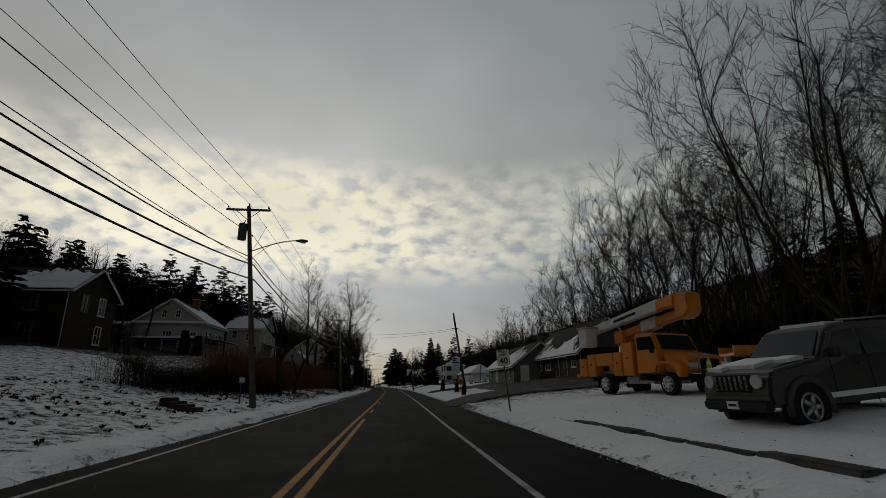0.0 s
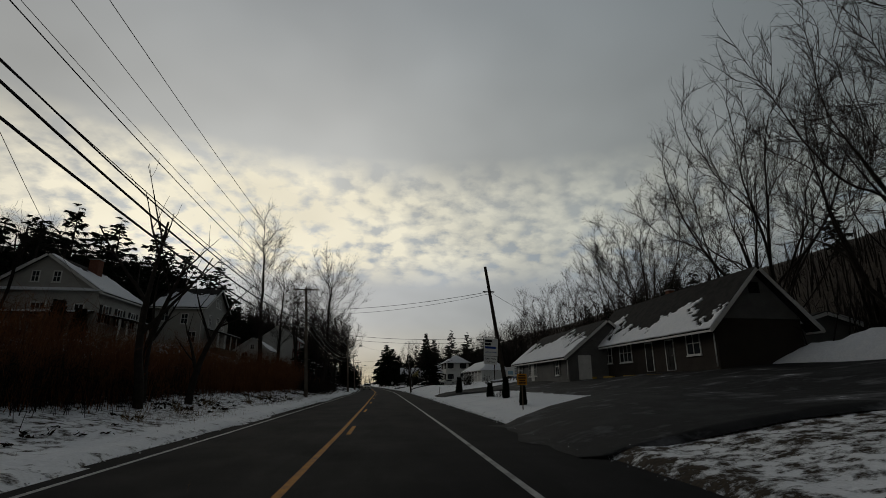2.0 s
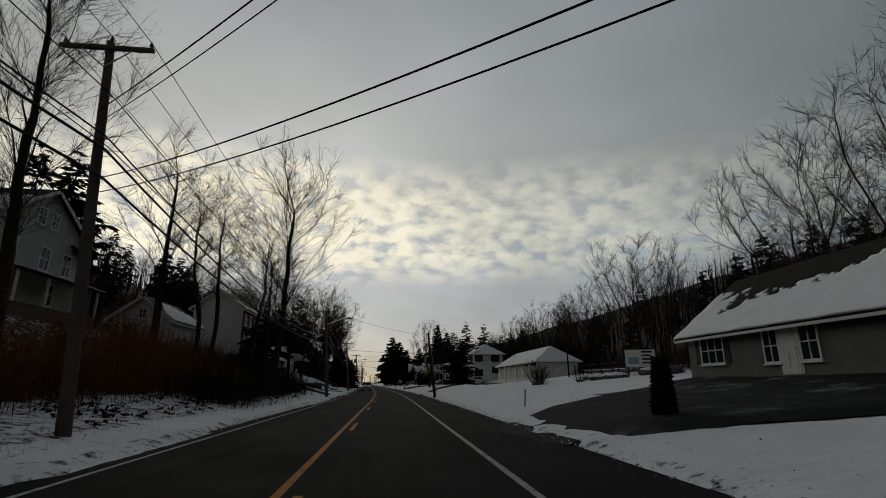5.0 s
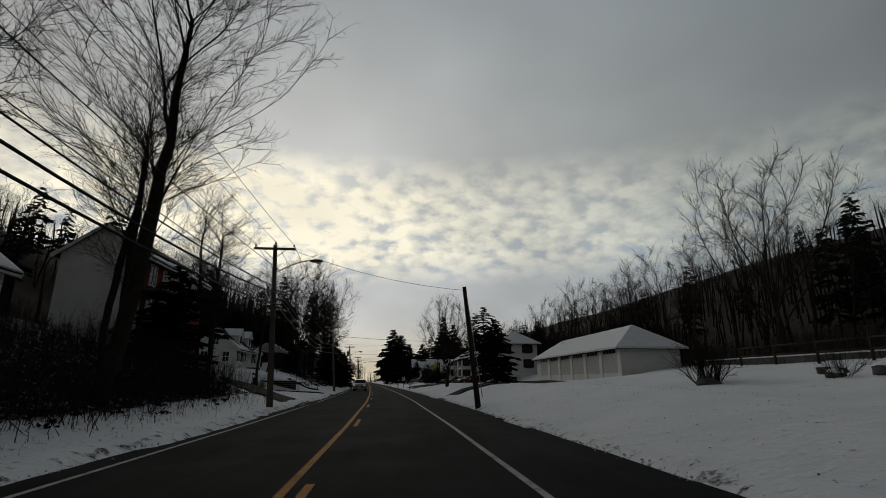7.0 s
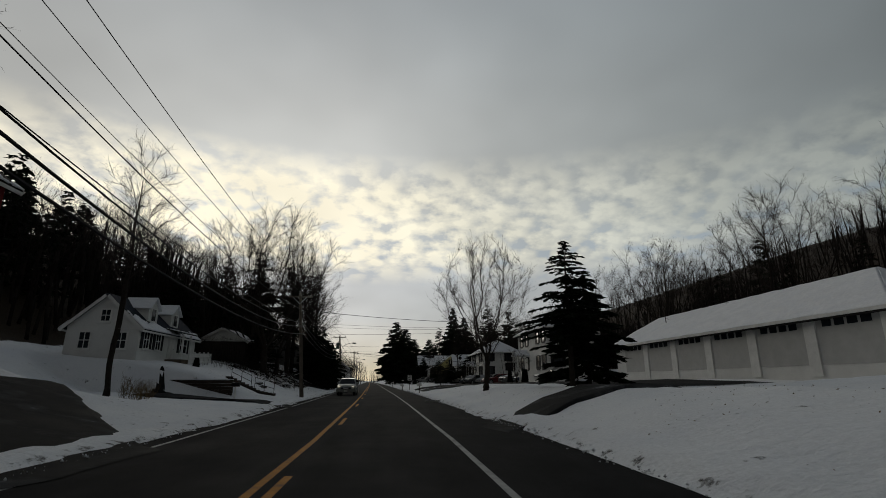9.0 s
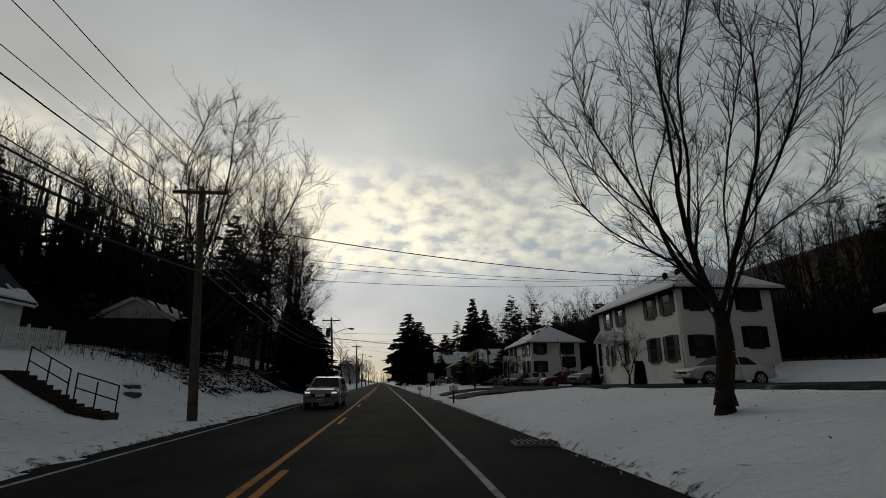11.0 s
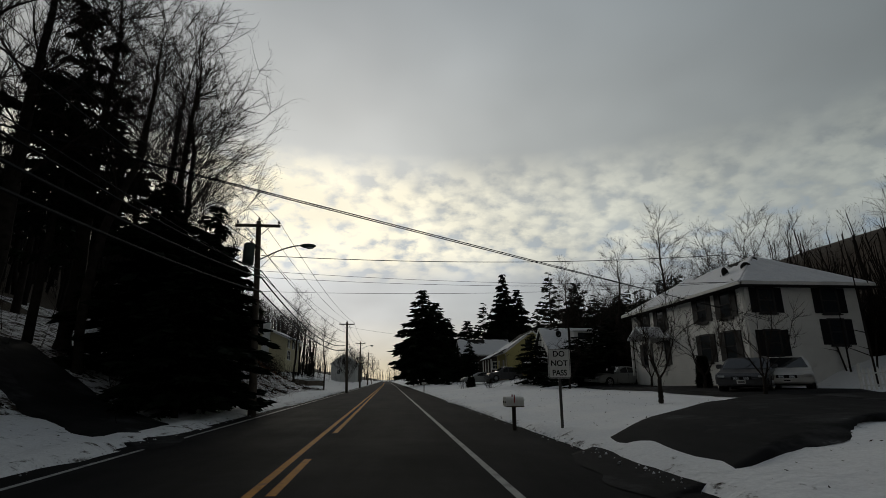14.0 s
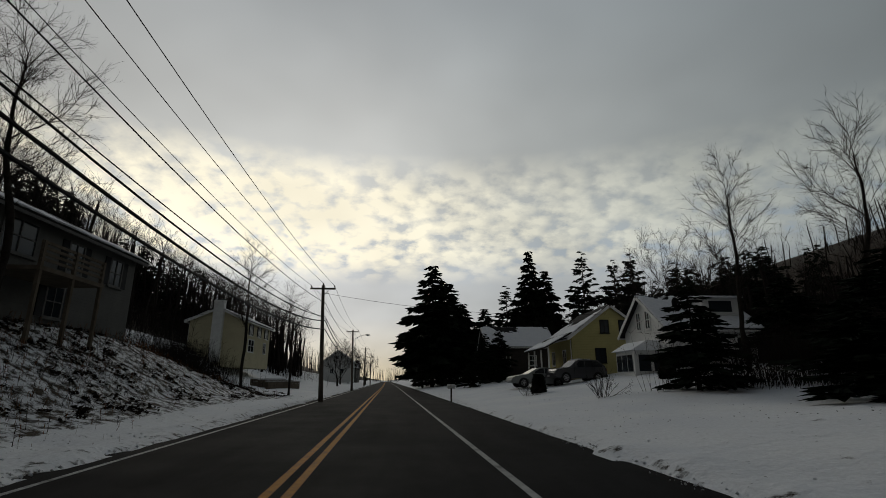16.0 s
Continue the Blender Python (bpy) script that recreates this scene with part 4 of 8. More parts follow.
def utility_pole(x, y, h, lean=(0.0, 0.0), arm=1.1, can=False, lamp=None, low=0.70, label="tall weathered wooden utility pole"):
    """A pole with its crossarm; returns the points where wires hang."""
    z = gz(x, y) - 0.05
    t = thing("utility_pole", label, "utility pole", pose(x, y, z), "roadside poles")
    top = Vector((lean[0], lean[1], h))
    bm = bmesh.new()
    sweep(bm, [top * (k / 7) for k in range(8)], [0.165 - 0.06 * k / 7 for k in range(8)], 12)
    part("pole", bm, POLE, t)
    up = top.normalized()
    c = top - up * 0.25
    part_b = boxed(c.x - arm, c.x + arm, c.y - 0.16, c.y - 0.05, c.z - 0.06, c.z + 0.06, bev=0.01)
    part("crossarm", part_b, POLE, t)
    for s in (-1, 1):
        bm = bmesh.new()
        tube(bm, (c.x + s * arm * 0.55, c.y - 0.12, c.z - 0.05), (c.x, c.y - 0.12, c.z - 0.6), 0.02, n=5)
        part("brace", bm, STEEL, t)
    ends = []
    for s in (-0.92, 0.0, 0.92):
        p = Vector((c.x + s * arm, c.y - 0.1 if s else c.y, c.z + (0.06 if s else 0.25)))
        bm = bmesh.new()
        tube(bm, p, p + Vector((0, 0, 0.1)), 0.02, n=6)
        tube(bm, p + Vector((0, 0, 0.06)), p + Vector((0, 0, 0.14)), 0.055, 0.045, n=8)
        tube(bm, p + Vector((0, 0, 0.14)), p + Vector((0, 0, 0.2)), 0.035, 0.02, n=8)
        part("insulator", bm, PORCELAIN, t)
        ends.append(Vector((x, y, z)) + p + Vector((0, 0, 0.17)))
    if can:
        q = top * ((h - 1.6) / h) + Vector((-0.36, -0.1, 0))
        bm = bmesh.new()
        tube(bm, q + Vector((0, 0, -0.5)), q + Vector((0, 0, 0.4)), 0.24, n=16)
        tube(bm, q + Vector((0, 0, 0.4)), q + Vector((0, 0, 0.48)), 0.26, 0.18, n=16)
        cn = part("transformer", bm, CAN, t, "grey-green transformer can")
        bm = bmesh.new()
        tube(bm, q + Vector((0.05, 0, 0.45)), q + Vector((0.1, 0, 0.7)), 0.04, 0.03, n=8)
        part("bushing", bm, PORCELAIN, cn)
    if lamp:
        zl, reach = lamp
        b = top * (zl / h)
        pts = [b + Vector((reach * s, 0, 0.75 * math.sin(s * 1.45))) for s in np.linspace(0, 1, 8)]
        arm_o = part("lamp_arm", tubed(pts, 0.032, 8), STEEL, t)
        e = pts[-1]
        bm = bmesh.new()
        m = Matrix.Translation(e + Vector((0.28, 0, -0.02))) @ Matrix.Diagonal((0.36, 0.15, 0.10, 1))
        bmesh.ops.create_icosphere(bm, subdivisions=3, radius=1.0, matrix=m)
        part("lamp_head", bm, CAN, arm_o, "grey cobra-head street lamp", smooth=True)
        bm = bmesh.new()
        m = Matrix.Translation(e + Vector((0.36, 0, -0.10))) @ Matrix.Diagonal((0.19, 0.11, 0.07, 1))
        bmesh.ops.create_icosphere(bm, subdivisions=2, radius=1.0, matrix=m)
        part("lens", bm, LAMP, arm_o, "clear lamp lens", smooth=True)
        bm = bmesh.new()
        tube(bm, b + Vector((0, 0, -0.5)), pts[3], 0.015, n=5)
        part("stay", bm, STEEL, arm_o)
    for k, f in enumerate((0.84, low + 0.02, low - 0.015, low - 0.09)):
        b = top * f + Vector((0.2, -0.05, 0))
        bm = bmesh.new()
        tube(bm, top * f, b, 0.025, n=6)
        tube(bm, b + Vector((0, -0.06, -0.03)), b + Vector((0, 0.06, -0.03)), 0.035, n=6)
        part("cable_bracket", bm, STEEL, t)
        ends.append(Vector((x, y, z)) + b)
    return t, ends


def letters(text, size, material, parent, at, name="lettering", align="CENTER", width=1.0):
    """Raised lettering in the built-in font, standing upright and facing -y."""
    cu = bpy.data.curves.new(name, "FONT")
    cu.body, cu.size, cu.align_x, cu.align_y, cu.extrude = text, size, align, "CENTER", 0.002
    cu.offset = size * 0.018
    tmp = bpy.data.objects.new(name, cu)
    me = bpy.data.meshes.new_from_object(tmp)
    bpy.data.objects.remove(tmp)
    me.transform(Matrix.Translation(at) @ Matrix.Rotation(radians(90), 4, "X") @ Matrix.Diagonal((width, 1, 1, 1)))
    me.materials.clear()
    me.materials.append(material)
    ob = new(name, me)
    ob.parent = parent
    return ob


def road_sign(x, y, turn, lines, label, base=None, low=2.1, w=0.61, h=0.76, lean=0.0):
    z = gz(x, y) - 0.03 if base is None else base
    t = thing("road_sign", label, "road sign", pose(x, y, z, 0, lean, turn), "road signs")
    bm = bmesh.new()
    prism(bm, [(-0.035, -0.012), (0.035, -0.012), (0.035, 0.03), (0.025, 0.03), (0.025, 0.0), (-0.025, 0.0), (-0.025, 0.03), (-0.035, 0.03)], "z", -0.2, low + h)
    part("post", bm, POSTSTEEL, t)
    bm = bmesh.new()
    pts = []
    rr = 0.05
    for cx, cz, a0 in ((w / 2 - rr, low + rr, -90), (w / 2 - rr, low + h - rr, 0), (-w / 2 + rr, low + h - rr, 90), (-w / 2 + rr, low + rr, 180)):
        pts += [(cx + rr * math.cos(radians(a0 + k * 22.5)), cz + rr * math.sin(radians(a0 + k * 22.5))) for k in range(5)]
    prism(bm, pts, "y", -0.030, -0.026)
    pl = part("plate", bm, SIGNWHITE, t)
    bm = bmesh.new()
    i, o = 0.018, 0.028
    for x0, x1, z0, z1 in ((-w / 2 + i, w / 2 - i, low + i, low + o), (-w / 2 + i, w / 2 - i, low + h - o, low + h - i), (-w / 2 + i, -w / 2 + o, low + o, low + h - o), (w / 2 - o, w / 2 - i, low + o, low + h - o)):
        box(bm, x0, x1, -0.033, -0.0302, z0, z1)
    part("border", bm, BLACK, pl)
    for txt, size, zz, wd_ in lines:
        letters(txt, size, BLACK, pl, (0, -0.0325, low + zz), width=wd_)
    return t


def mailbox(x, y, turn, m, label, post=1.0, w=0.24, boxes=1):
    z = gz(x, y) - 0.03
    t = thing("mailbox", label, "mailbox", pose(x, y, z, 0, 0, turn), "mailboxes")
    part("post", boxed(-0.05, 0.05, -0.05, 0.05, -0.2, post, bev=0.008), WHITEPAINT if m is BLACK else DARKTIMBER, t)
    part("bracket", boxed(-0.06 - 0.13 * boxes, 0.06 + 0.13 * boxes, -0.24, 0.24, post, post + 0.03), TIMBER, t)
    for k in range(boxes):
        c = (k - (boxes - 1) / 2) * 0.3
        pts = [(c - w / 2, post + 0.03)] + [(c - w / 2 * math.cos(a), post + 0.16 + w / 2 * math.sin(a)) for a in np.linspace(0, math.pi, 11)] + [(c + w / 2, post + 0.03)]
        b = part("box", prismed(pts, "y", -0.25, 0.25), m, t)
        part("box_door", prismed([(u * 1.0 + (c * 0.0), v) for u, v in pts], "y", -0.27, -0.252), m, b)
        part("flag", boxed(c + w / 2 + 0.005, c + w / 2 + 0.02, -0.05, -0.02, post + 0.12, post + 0.34), REDLENS, b, "small red flag")
        bm = bmesh.new()
        box(bm, c - w / 2 + 0.03, c + w / 2 - 0.03, -0.274, -0.271, post + 0.1, post + 0.16)
        part("number_bar", bm, BLACK, b)
    return t


# ---- trees ----
def grow(rng, p, d, length, radius, level, top, out, kids, spread, rise, wander, taper=0.35):
    """One limb and all that springs from it."""
    n = (7, 5, 4, 3, 2)[min(level, 4)]
    pts, dirs = [np.array(p)], []
    d = np.array(d, float)
    for k in range(n):
        d = d + rng.normal(0, wander, 3) + np.array([0, 0, rise * (0.25 + 0.75 * level / 3)])
        d /= np.linalg.norm(d)
        pts.append(pts[-1] + d * length / n)
        dirs.append(d.copy())
    rad = [radius * (1 - (1 - taper) * k / n) for k in range(n + 1)]
    for k in range(n):
        out.append((*pts[k], *pts[k + 1], rad[k], rad[k + 1], level))
    if level >= top:
        return
    count = kids[min(level, len(kids) - 1)]
    start = (0.34, 0.18, 0.12, 0.1)[min(level, 3)]
    for j in range(count):
        s = start + (1 - start) * (j + rng.random() * 0.8) / count
        s = min(s, 0.98)
        i = min(int(s * n), n - 1)
        w = s * n - i
        q = pts[i] * (1 - w) + pts[i + 1] * w
        dd = dirs[i]
        a = np.cross(dd, rng.normal(size=3))
        a /= np.linalg.norm(a) + 1e-9
        ang = radians(spread[min(level, len(spread) - 1)]) * rng.uniform(0.65, 1.25)
        nd = dd * math.cos(ang) + a * math.sin(ang)
        if nd[2] < -0.15:
            nd[2] *= -0.3
        ll = length * (0.62, 0.58, 0.52, 0.5)[min(level, 3)] * rng.uniform(0.7, 1.15) * (1.12 - 0.55 * s)
        rr = min(rad[i] * 0.72, radius * (0.55, 0.5, 0.5, 0.5)[min(level, 3)]) * rng.uniform(0.7, 1.0)
        grow(rng, q, nd, ll, max(rr, 0.006), level + 1, top, out, kids, spread, rise, wander, taper)


def bare_tree(seed, height, radius, kids=(9, 6, 5, 4), spread=(48, 42, 40, 38), rise=0.10, wander=0.10, top=4, forks=0, lean=(0, 0), twig=0.008, thin=1.0):
    """Segments of a leafless tree at the origin, scaled to its height."""
    rng = np.random.default_rng(seed)
    out = []
    if forks:
        h0 = height * 0.16
        out.append((0, 0, -0.3, lean[0] * h0, lean[1] * h0, h0 * 0.5, radius * 1.25, radius, 0))
        out.append((lean[0] * h0, lean[1] * h0, h0 * 0.5, lean[0] * h0, lean[1] * h0, h0, radius, radius * 0.95, 0))
        for k in range(forks):
            a = math.tau * (k + rng.random() * 0.5) / forks
            t = radians(rng.uniform(14, 30) if k else 4.0)
            grow(rng, (lean[0] * h0, lean[1] * h0, h0 * rng.uniform(0.8, 1.0)), (math.cos(a) * math.sin(t), math.sin(a) * math.sin(t), math.cos(t)), height * 0.62 * rng.uniform(0.85, 1.1), radius * 0.62, 1, top, out, kids, spread, rise, wander)
    else:
        grow(rng, (0, 0, -0.3), (lean[0], lean[1], 1.0), height * 0.86, radius, 0, top, out, kids, spread, rise, wander * 0.6, 0.22)
    s = np.array(out)
    s[:, :6] *= height / max(s[:, 5].max(), 1.0)
    s[:, 6:8] *= np.where(s[:, 8:9] >= 2, thin, 1.0)
    s[:, 6:8] = np.maximum(s[:, 6:8], twig)
    return s


def crown_tree(seed, height, radius, z0, R, wide=0.5, full=0.55, leader=0.0, stems=5, tilt=32, count=900, step=0.33, up=0.10, rise=0.5, twig=0.007, shoots=1.0, shoot_len=1.3, twigs=4, twiglets=1, lean=(0.0, 0.0)):
    """Segments of a leafless tree whose branches grow towards points spread through its crown: from z0 up, R wide at the share wide of its depth.
    leader: how far up one trunk goes on, as a share of the height; else it parts into stems."""
    rng = np.random.default_rng(seed)
    f = rng.random(count * 6)
    prof = np.sin(np.pi * f ** (math.log(0.5) / math.log(wide))) ** full
    keep = np.flatnonzero(rng.random(len(f)) < prof ** 2)[:count]
    f, prof = f[keep], prof[keep]
    az, rr = rng.uniform(0, math.tau, len(f)), R * prof * rng.random(len(f)) ** 0.42
    lump = 1 + 0.16 * np.sin(3 * az + 5 * f + seed) + 0.10 * np.sin(5 * az - 9 * f + 2 * seed)
    goal = np.stack([np.cos(az) * rr * lump, np.sin(az) * rr * lump, z0 + (height - z0) * f], 1)
    goal[:, 0] += lean[0] * goal[:, 2]
    goal[:, 1] += lean[1] * goal[:, 2]
    P, par, D = [np.array([0, 0, -0.3])], [-1], [np.array([lean[0], lean[1], 1.0])]

    def extend(i, d, n, wander):
        d = np.array(d, float)
        aim = d / np.linalg.norm(d)
        for _ in range(n):
            d = 0.86 * d + 0.14 * aim + rng.normal(0, wander, 3)
            d /= np.linalg.norm(d)
            P.append(P[i] + d * step)
            par.append(i)
            D.append(d)
            i = len(P) - 1
        return i

    trunk_top = max(z0 * 0.8, leader * height)
    top = extend(0, (lean[0], lean[1], 1.0), max(2, int((trunk_top + 0.3) / step)), 0.05)
    for k in range(stems):
        i = top - int(rng.integers(0, max(1, min(top - 1, int(0.12 * height / step) + 1)))) if not leader else int(rng.integers(max(1, int(z0 / step)), top + 1))
        a, t = math.tau * (k + 0.6 * rng.random()) / stems, radians(tilt * rng.uniform(0.6, 1.25))
        extend(i, (math.cos(a) * math.sin(t), math.sin(a) * math.sin(t), math.cos(t)), int(0.13 * height / step), 0.09)
    near, who, start = np.full(len(goal), 1e9), np.zeros(len(goal), int), 0
    alive, kids = np.ones(len(goal), bool), {}
    for _ in range(110):
        Q = np.array(P[start:])
        diff = goal[:, None] - Q[None]
        hd = np.hypot(diff[..., 0], diff[..., 1])
        dist = np.sqrt(hd ** 2 + diff[..., 2] ** 2)
        alive &= ~(dist < step * 2.1).any(1)
        cost = dist + rise * np.maximum(0, 0.55 * hd - diff[..., 2])
        best = cost.argmin(1)
        c = cost[np.arange(len(goal)), best]
        who = np.where(c < near, best + start, who)
        near = np.minimum(near, c)
        start = len(P)
        live = np.flatnonzero(alive)
        if not len(live):
            break
        pull = {}
        for g in live:
            w = int(who[g])
            v = goal[g] - P[w]
            pull[w] = pull.get(w, 0) + v / (np.linalg.norm(v) + 1e-6)
        for i, v in pull.items():
            if kids.get(i, 0) > 2:
                continue
            v = v / (np.linalg.norm(v) + 1e-6) + 1.9 * D[i] + rng.normal(0, 0.07, 3) + np.array([0, 0, up])
            v /= np.linalg.norm(v)
            P.append(P[i] + v * step)
            par.append(i)
            D.append(v)
            kids[i] = kids.get(i, 0) + 1
        if len(P) == start:
            break
    P, D, par = np.array(P), np.array(D), np.array(par)
    n = len(P)
    tips = np.zeros(n)
    has = np.zeros(n, bool)
    has[par[1:]] = True
    tips[~has] = 1
    for i in range(n - 1, 0, -1):
        tips[par[i]] += tips[i]
    power = math.log(max(tips[0], 2)) / math.log(radius / (twig * 1.25))
    rad = twig * 1.25 * tips ** (1 / power)
    i = np.arange(1, n)
    r0 = np.minimum(rad[par[i]], rad[i] * 1.3)
    r0 *= np.where(P[par[i], 2] < 0.4, 1.35, 1.0)
    main = np.concatenate([P[par[i]], P[i], r0[:, None], rad[i][:, None], np.where(rad[i] > 0.045, 1, 2)[:, None]], 1)
    # side shoots along the outer limbs, each with its twigs
    thin = np.flatnonzero((rad < max(0.05, twig * 6)) & (P[:, 2] > z0 * 0.7) & (np.arange(n) > top))
    src = np.repeat(thin, rng.poisson(shoots, len(thin)) + 2 * (~has[thin]))
    out = [main]

    def sprout(base, along, length, spread, r, bits):
        m = len(base)
        side = np.cross(along, rng.normal(size=(m, 3)))
        side /= np.linalg.norm(side, axis=1)[:, None] + 1e-9
        ang = np.radians(spread) * rng.uniform(0.5, 1.2, (m, 1))
        d = along * np.cos(ang) + side * np.sin(ang)
        pts = [base]
        for k in range(bits):
            d = d + rng.normal(0, 0.045, (m, 3)) + np.array([0, 0, up * 0.5])
            d /= np.linalg.norm(d, axis=1)[:, None]
            pts.append(pts[-1] + d * length / bits)
            ends = np.full((m, 1), r * (1 - 0.45 * (k + 1) / bits) if k < bits - 1 else 0.0)
            out.append(np.concatenate([pts[-2], pts[-1], np.full((m, 1), r * (1 - 0.45 * k / bits)), ends, np.full((m, 1), 3)], 1))
        return pts, d

    def along_line(pts, count_):
        m, bits = len(pts[0]), len(pts) - 1
        q = np.stack(pts, 1)
        row, f = np.repeat(np.arange(m), count_), rng.uniform(0.15, 1.0, m * count_) * bits * 0.999
        j = f.astype(int)
        w = (f - j)[:, None]
        d = q[row, j + 1] - q[row, j]
        return q[row, j] * (1 - w) + q[row, j + 1] * w, d / (np.linalg.norm(d, axis=1)[:, None] + 1e-9)

    m = len(src)
    grown, _ = sprout(P[src] - D[src] * step * rng.random((m, 1)), D[src], shoot_len * rng.uniform(0.45, 1.15, (m, 1)), 36, twig * 1.5, 3)
    if twigs:
        b, d = along_line(grown, twigs)
        grown, _ = sprout(b, d, shoot_len * 0.42 * rng.uniform(0.4, 1.2, (len(b), 1)), 42, twig, 1)
        if twiglets:
            b, d = along_line(grown, twiglets)
            sprout(b, d, shoot_len * 0.22 * rng.uniform(0.5, 1.2, (len(b), 1)), 45, twig * 0.8, 1)
    return np.concatenate(out)


def tree(name, segs, label, m, group="bare trees", bark=None):
    t = thing(name, label, "tree", m, group)
    tubes_mesh("trunk", segs[segs[:, 8] <= 1], bark or BARK, t)
    tubes_mesh("crown", segs[segs[:, 8] > 1], TWIG, t)
    return t


def conifer(seed, height, spread, droop=0.25, whorls=26, arms=7, bare=0.08, ragged=0.25, dense=16, fine=1.0):
    """Trunk segments and needle sprays of an evergreen."""
    rng = np.random.default_rng(seed)
    segs = [(0, 0, -0.3, 0, 0, height * 0.5, height * 0.016, height * 0.009, 0), (0, 0, height * 0.5, 0, 0, height * 0.97, height * 0.009, 0.02, 0)]
    C, A, S = [], [], []
    for w in range(whorls):
        f = bare + (1 - bare) * (w / whorls) ** 0.92
        z = height * f
        R = spread * (1 - f) ** 0.8 * (0.95 if w > 2 else 0.75) + 0.12
        for k in range(arms):
            a = math.tau * (k + rng.random()) / arms
            z = height * min(0.985, f + rng.uniform(-1.3, 1.3) / whorls)
            L = R * rng.uniform(1 - ragged * 1.6, 1 + ragged)
            pts = []
            for s in np.linspace(0, 1, 4):
                pts.append(np.array([math.cos(a) * L * s, math.sin(a) * L * s, z + L * (0.18 * s - droop * s * s) + 0]))
            for p, q in zip(pts, pts[1:]):
                segs.append((*p, *q, 0.014 + 0.006 * L, 0.010, 2))
            m = max(4, int(dense * L / spread * 1.4) + 3)
            s = rng.random(m) ** 0.7
            base = pts[0][None] * (1 - s[:, None]) + pts[3][None] * s[:, None]
            base[:, 2] = z + L * (0.18 * s - droop * s * s)
            out = np.array([math.cos(a), math.sin(a), 0.0])
            tang = np.array([-math.sin(a), math.cos(a), 0.0])
            sd = rng.choice([-1, 1], m)[:, None]
            al = out[None] * rng.uniform(0.3, 0.9, (m, 1)) + tang[None] * sd * rng.uniform(0.2, 0.8, (m, 1)) + np.array([0, 0, -1.0])[None] * rng.uniform(0.0, 0.5, (m, 1))
            al /= np.linalg.norm(al, axis=1)[:, None]
            ln = fine * (0.16 * min(1.0, height / 5) + 0.10 * L) * rng.uniform(0.7, 1.5, (m, 1))
            sdv = np.cross(al, rng.normal(size=(m, 3)))
            sdv /= np.linalg.norm(sdv, axis=1)[:, None] + 1e-9
            C.append(base + al * ln * 0.7), A.append(al * ln), S.append(sdv * ln * 0.32)
    return np.array(segs), np.concatenate(C), np.concatenate(A), np.concatenate(S)


def evergreen(name, data, label, m, group="evergreens", mat=None):
    t = thing(name, label, "tree", m, group)
    s, C, A, S = data
    tubes_mesh("trunk", s, BARK, t)
    cards_mesh("crown", C, A, S, mat or NEEDLE, t)
    return t


def bush(name, seed, x, y, h, spread, stems, label, mat, category="shrub", lean=1.0, base=None, sub=4, r=0.012, group="shrubs"):
    """A leafless shrub of many thin stems."""
    rng = np.random.default_rng(seed)
    out = []
    for k in range(stems):
        a, t = rng.uniform(0, math.tau), abs(rng.normal(0, 0.42)) * lean
        p = np.array([math.cos(a), math.sin(a), 0]) * rng.uniform(0, spread * 0.25)
        p[2] = -0.1
        grow(rng, p, (math.cos(a) * math.sin(t), math.sin(a) * math.sin(t), math.cos(t)), h * rng.uniform(0.6, 1.0), r, 2, 4, out, (0, 0, sub, 3), (30, 30, 30, 30), 0.04, 0.12)
    t = thing(name, label, category, pose(x, y, gz(x, y) if base is None else base), group)
    tubes_mesh("crown", np.array(out), mat, t)
    return t


def thicket(name, seed, path, width, h, count, label, mat, jitter=0.35, twigs=4, category="hedge", r=0.014):
    """A long belt of brush along a path of (offset from the lane, y): many thin stems, one mesh."""
    rng = np.random.default_rng(seed)
    P = np.array(path, float)
    s = rng.random(count) * (len(P) - 1)
    i = np.minimum(s.astype(int), len(P) - 2)
    c = P[i] * (1 - (s - i))[:, None] + P[i + 1] * (s - i)[:, None]
    u = c[:, 0] + rng.normal(0, width / 2.2, count)
    y = c[:, 1] + rng.normal(0, 0.3, count)
    x = u + road_x(y)
    z = ground_z(x, y)
    hh = h * rng.uniform(0.45, 1.15, count) * (0.8 + 0.35 * wave(x, y, 0.8, seed))
    tip = np.stack([x + rng.normal(0, jitter, count) * hh * 0.5, y + rng.normal(0, jitter, count) * hh * 0.5, z + hh], 1)
    root = np.stack([x, y, z - 0.1], 1)
    segs = [np.concatenate([root, root * 0.45 + tip * 0.55, np.full((count, 1), r), np.full((count, 1), r * 0.75)], 1),
            np.concatenate([root * 0.45 + tip * 0.55, tip, np.full((count, 1), r * 0.75), np.full((count, 1), r * 0.4)], 1)]
    for _ in range(twigs):
        f = rng.uniform(0.25, 0.9, (count, 1))
        b = root * (1 - f) + tip * f
        e = b + np.stack([rng.normal(0, 0.26, count), rng.normal(0, 0.26, count), rng.uniform(0.05, 0.45, count)], 1) * hh[:, None] * 0.6
        segs.append(np.concatenate([b, e, np.full((count, 1), r * 0.55), np.full((count, 1), r * 0.3)], 1))
    ob = tubes_mesh(name, np.concatenate(segs), mat, cone=True)
    return tagged(ob, label, category, kind="stuff")


WOOD_TREES = []


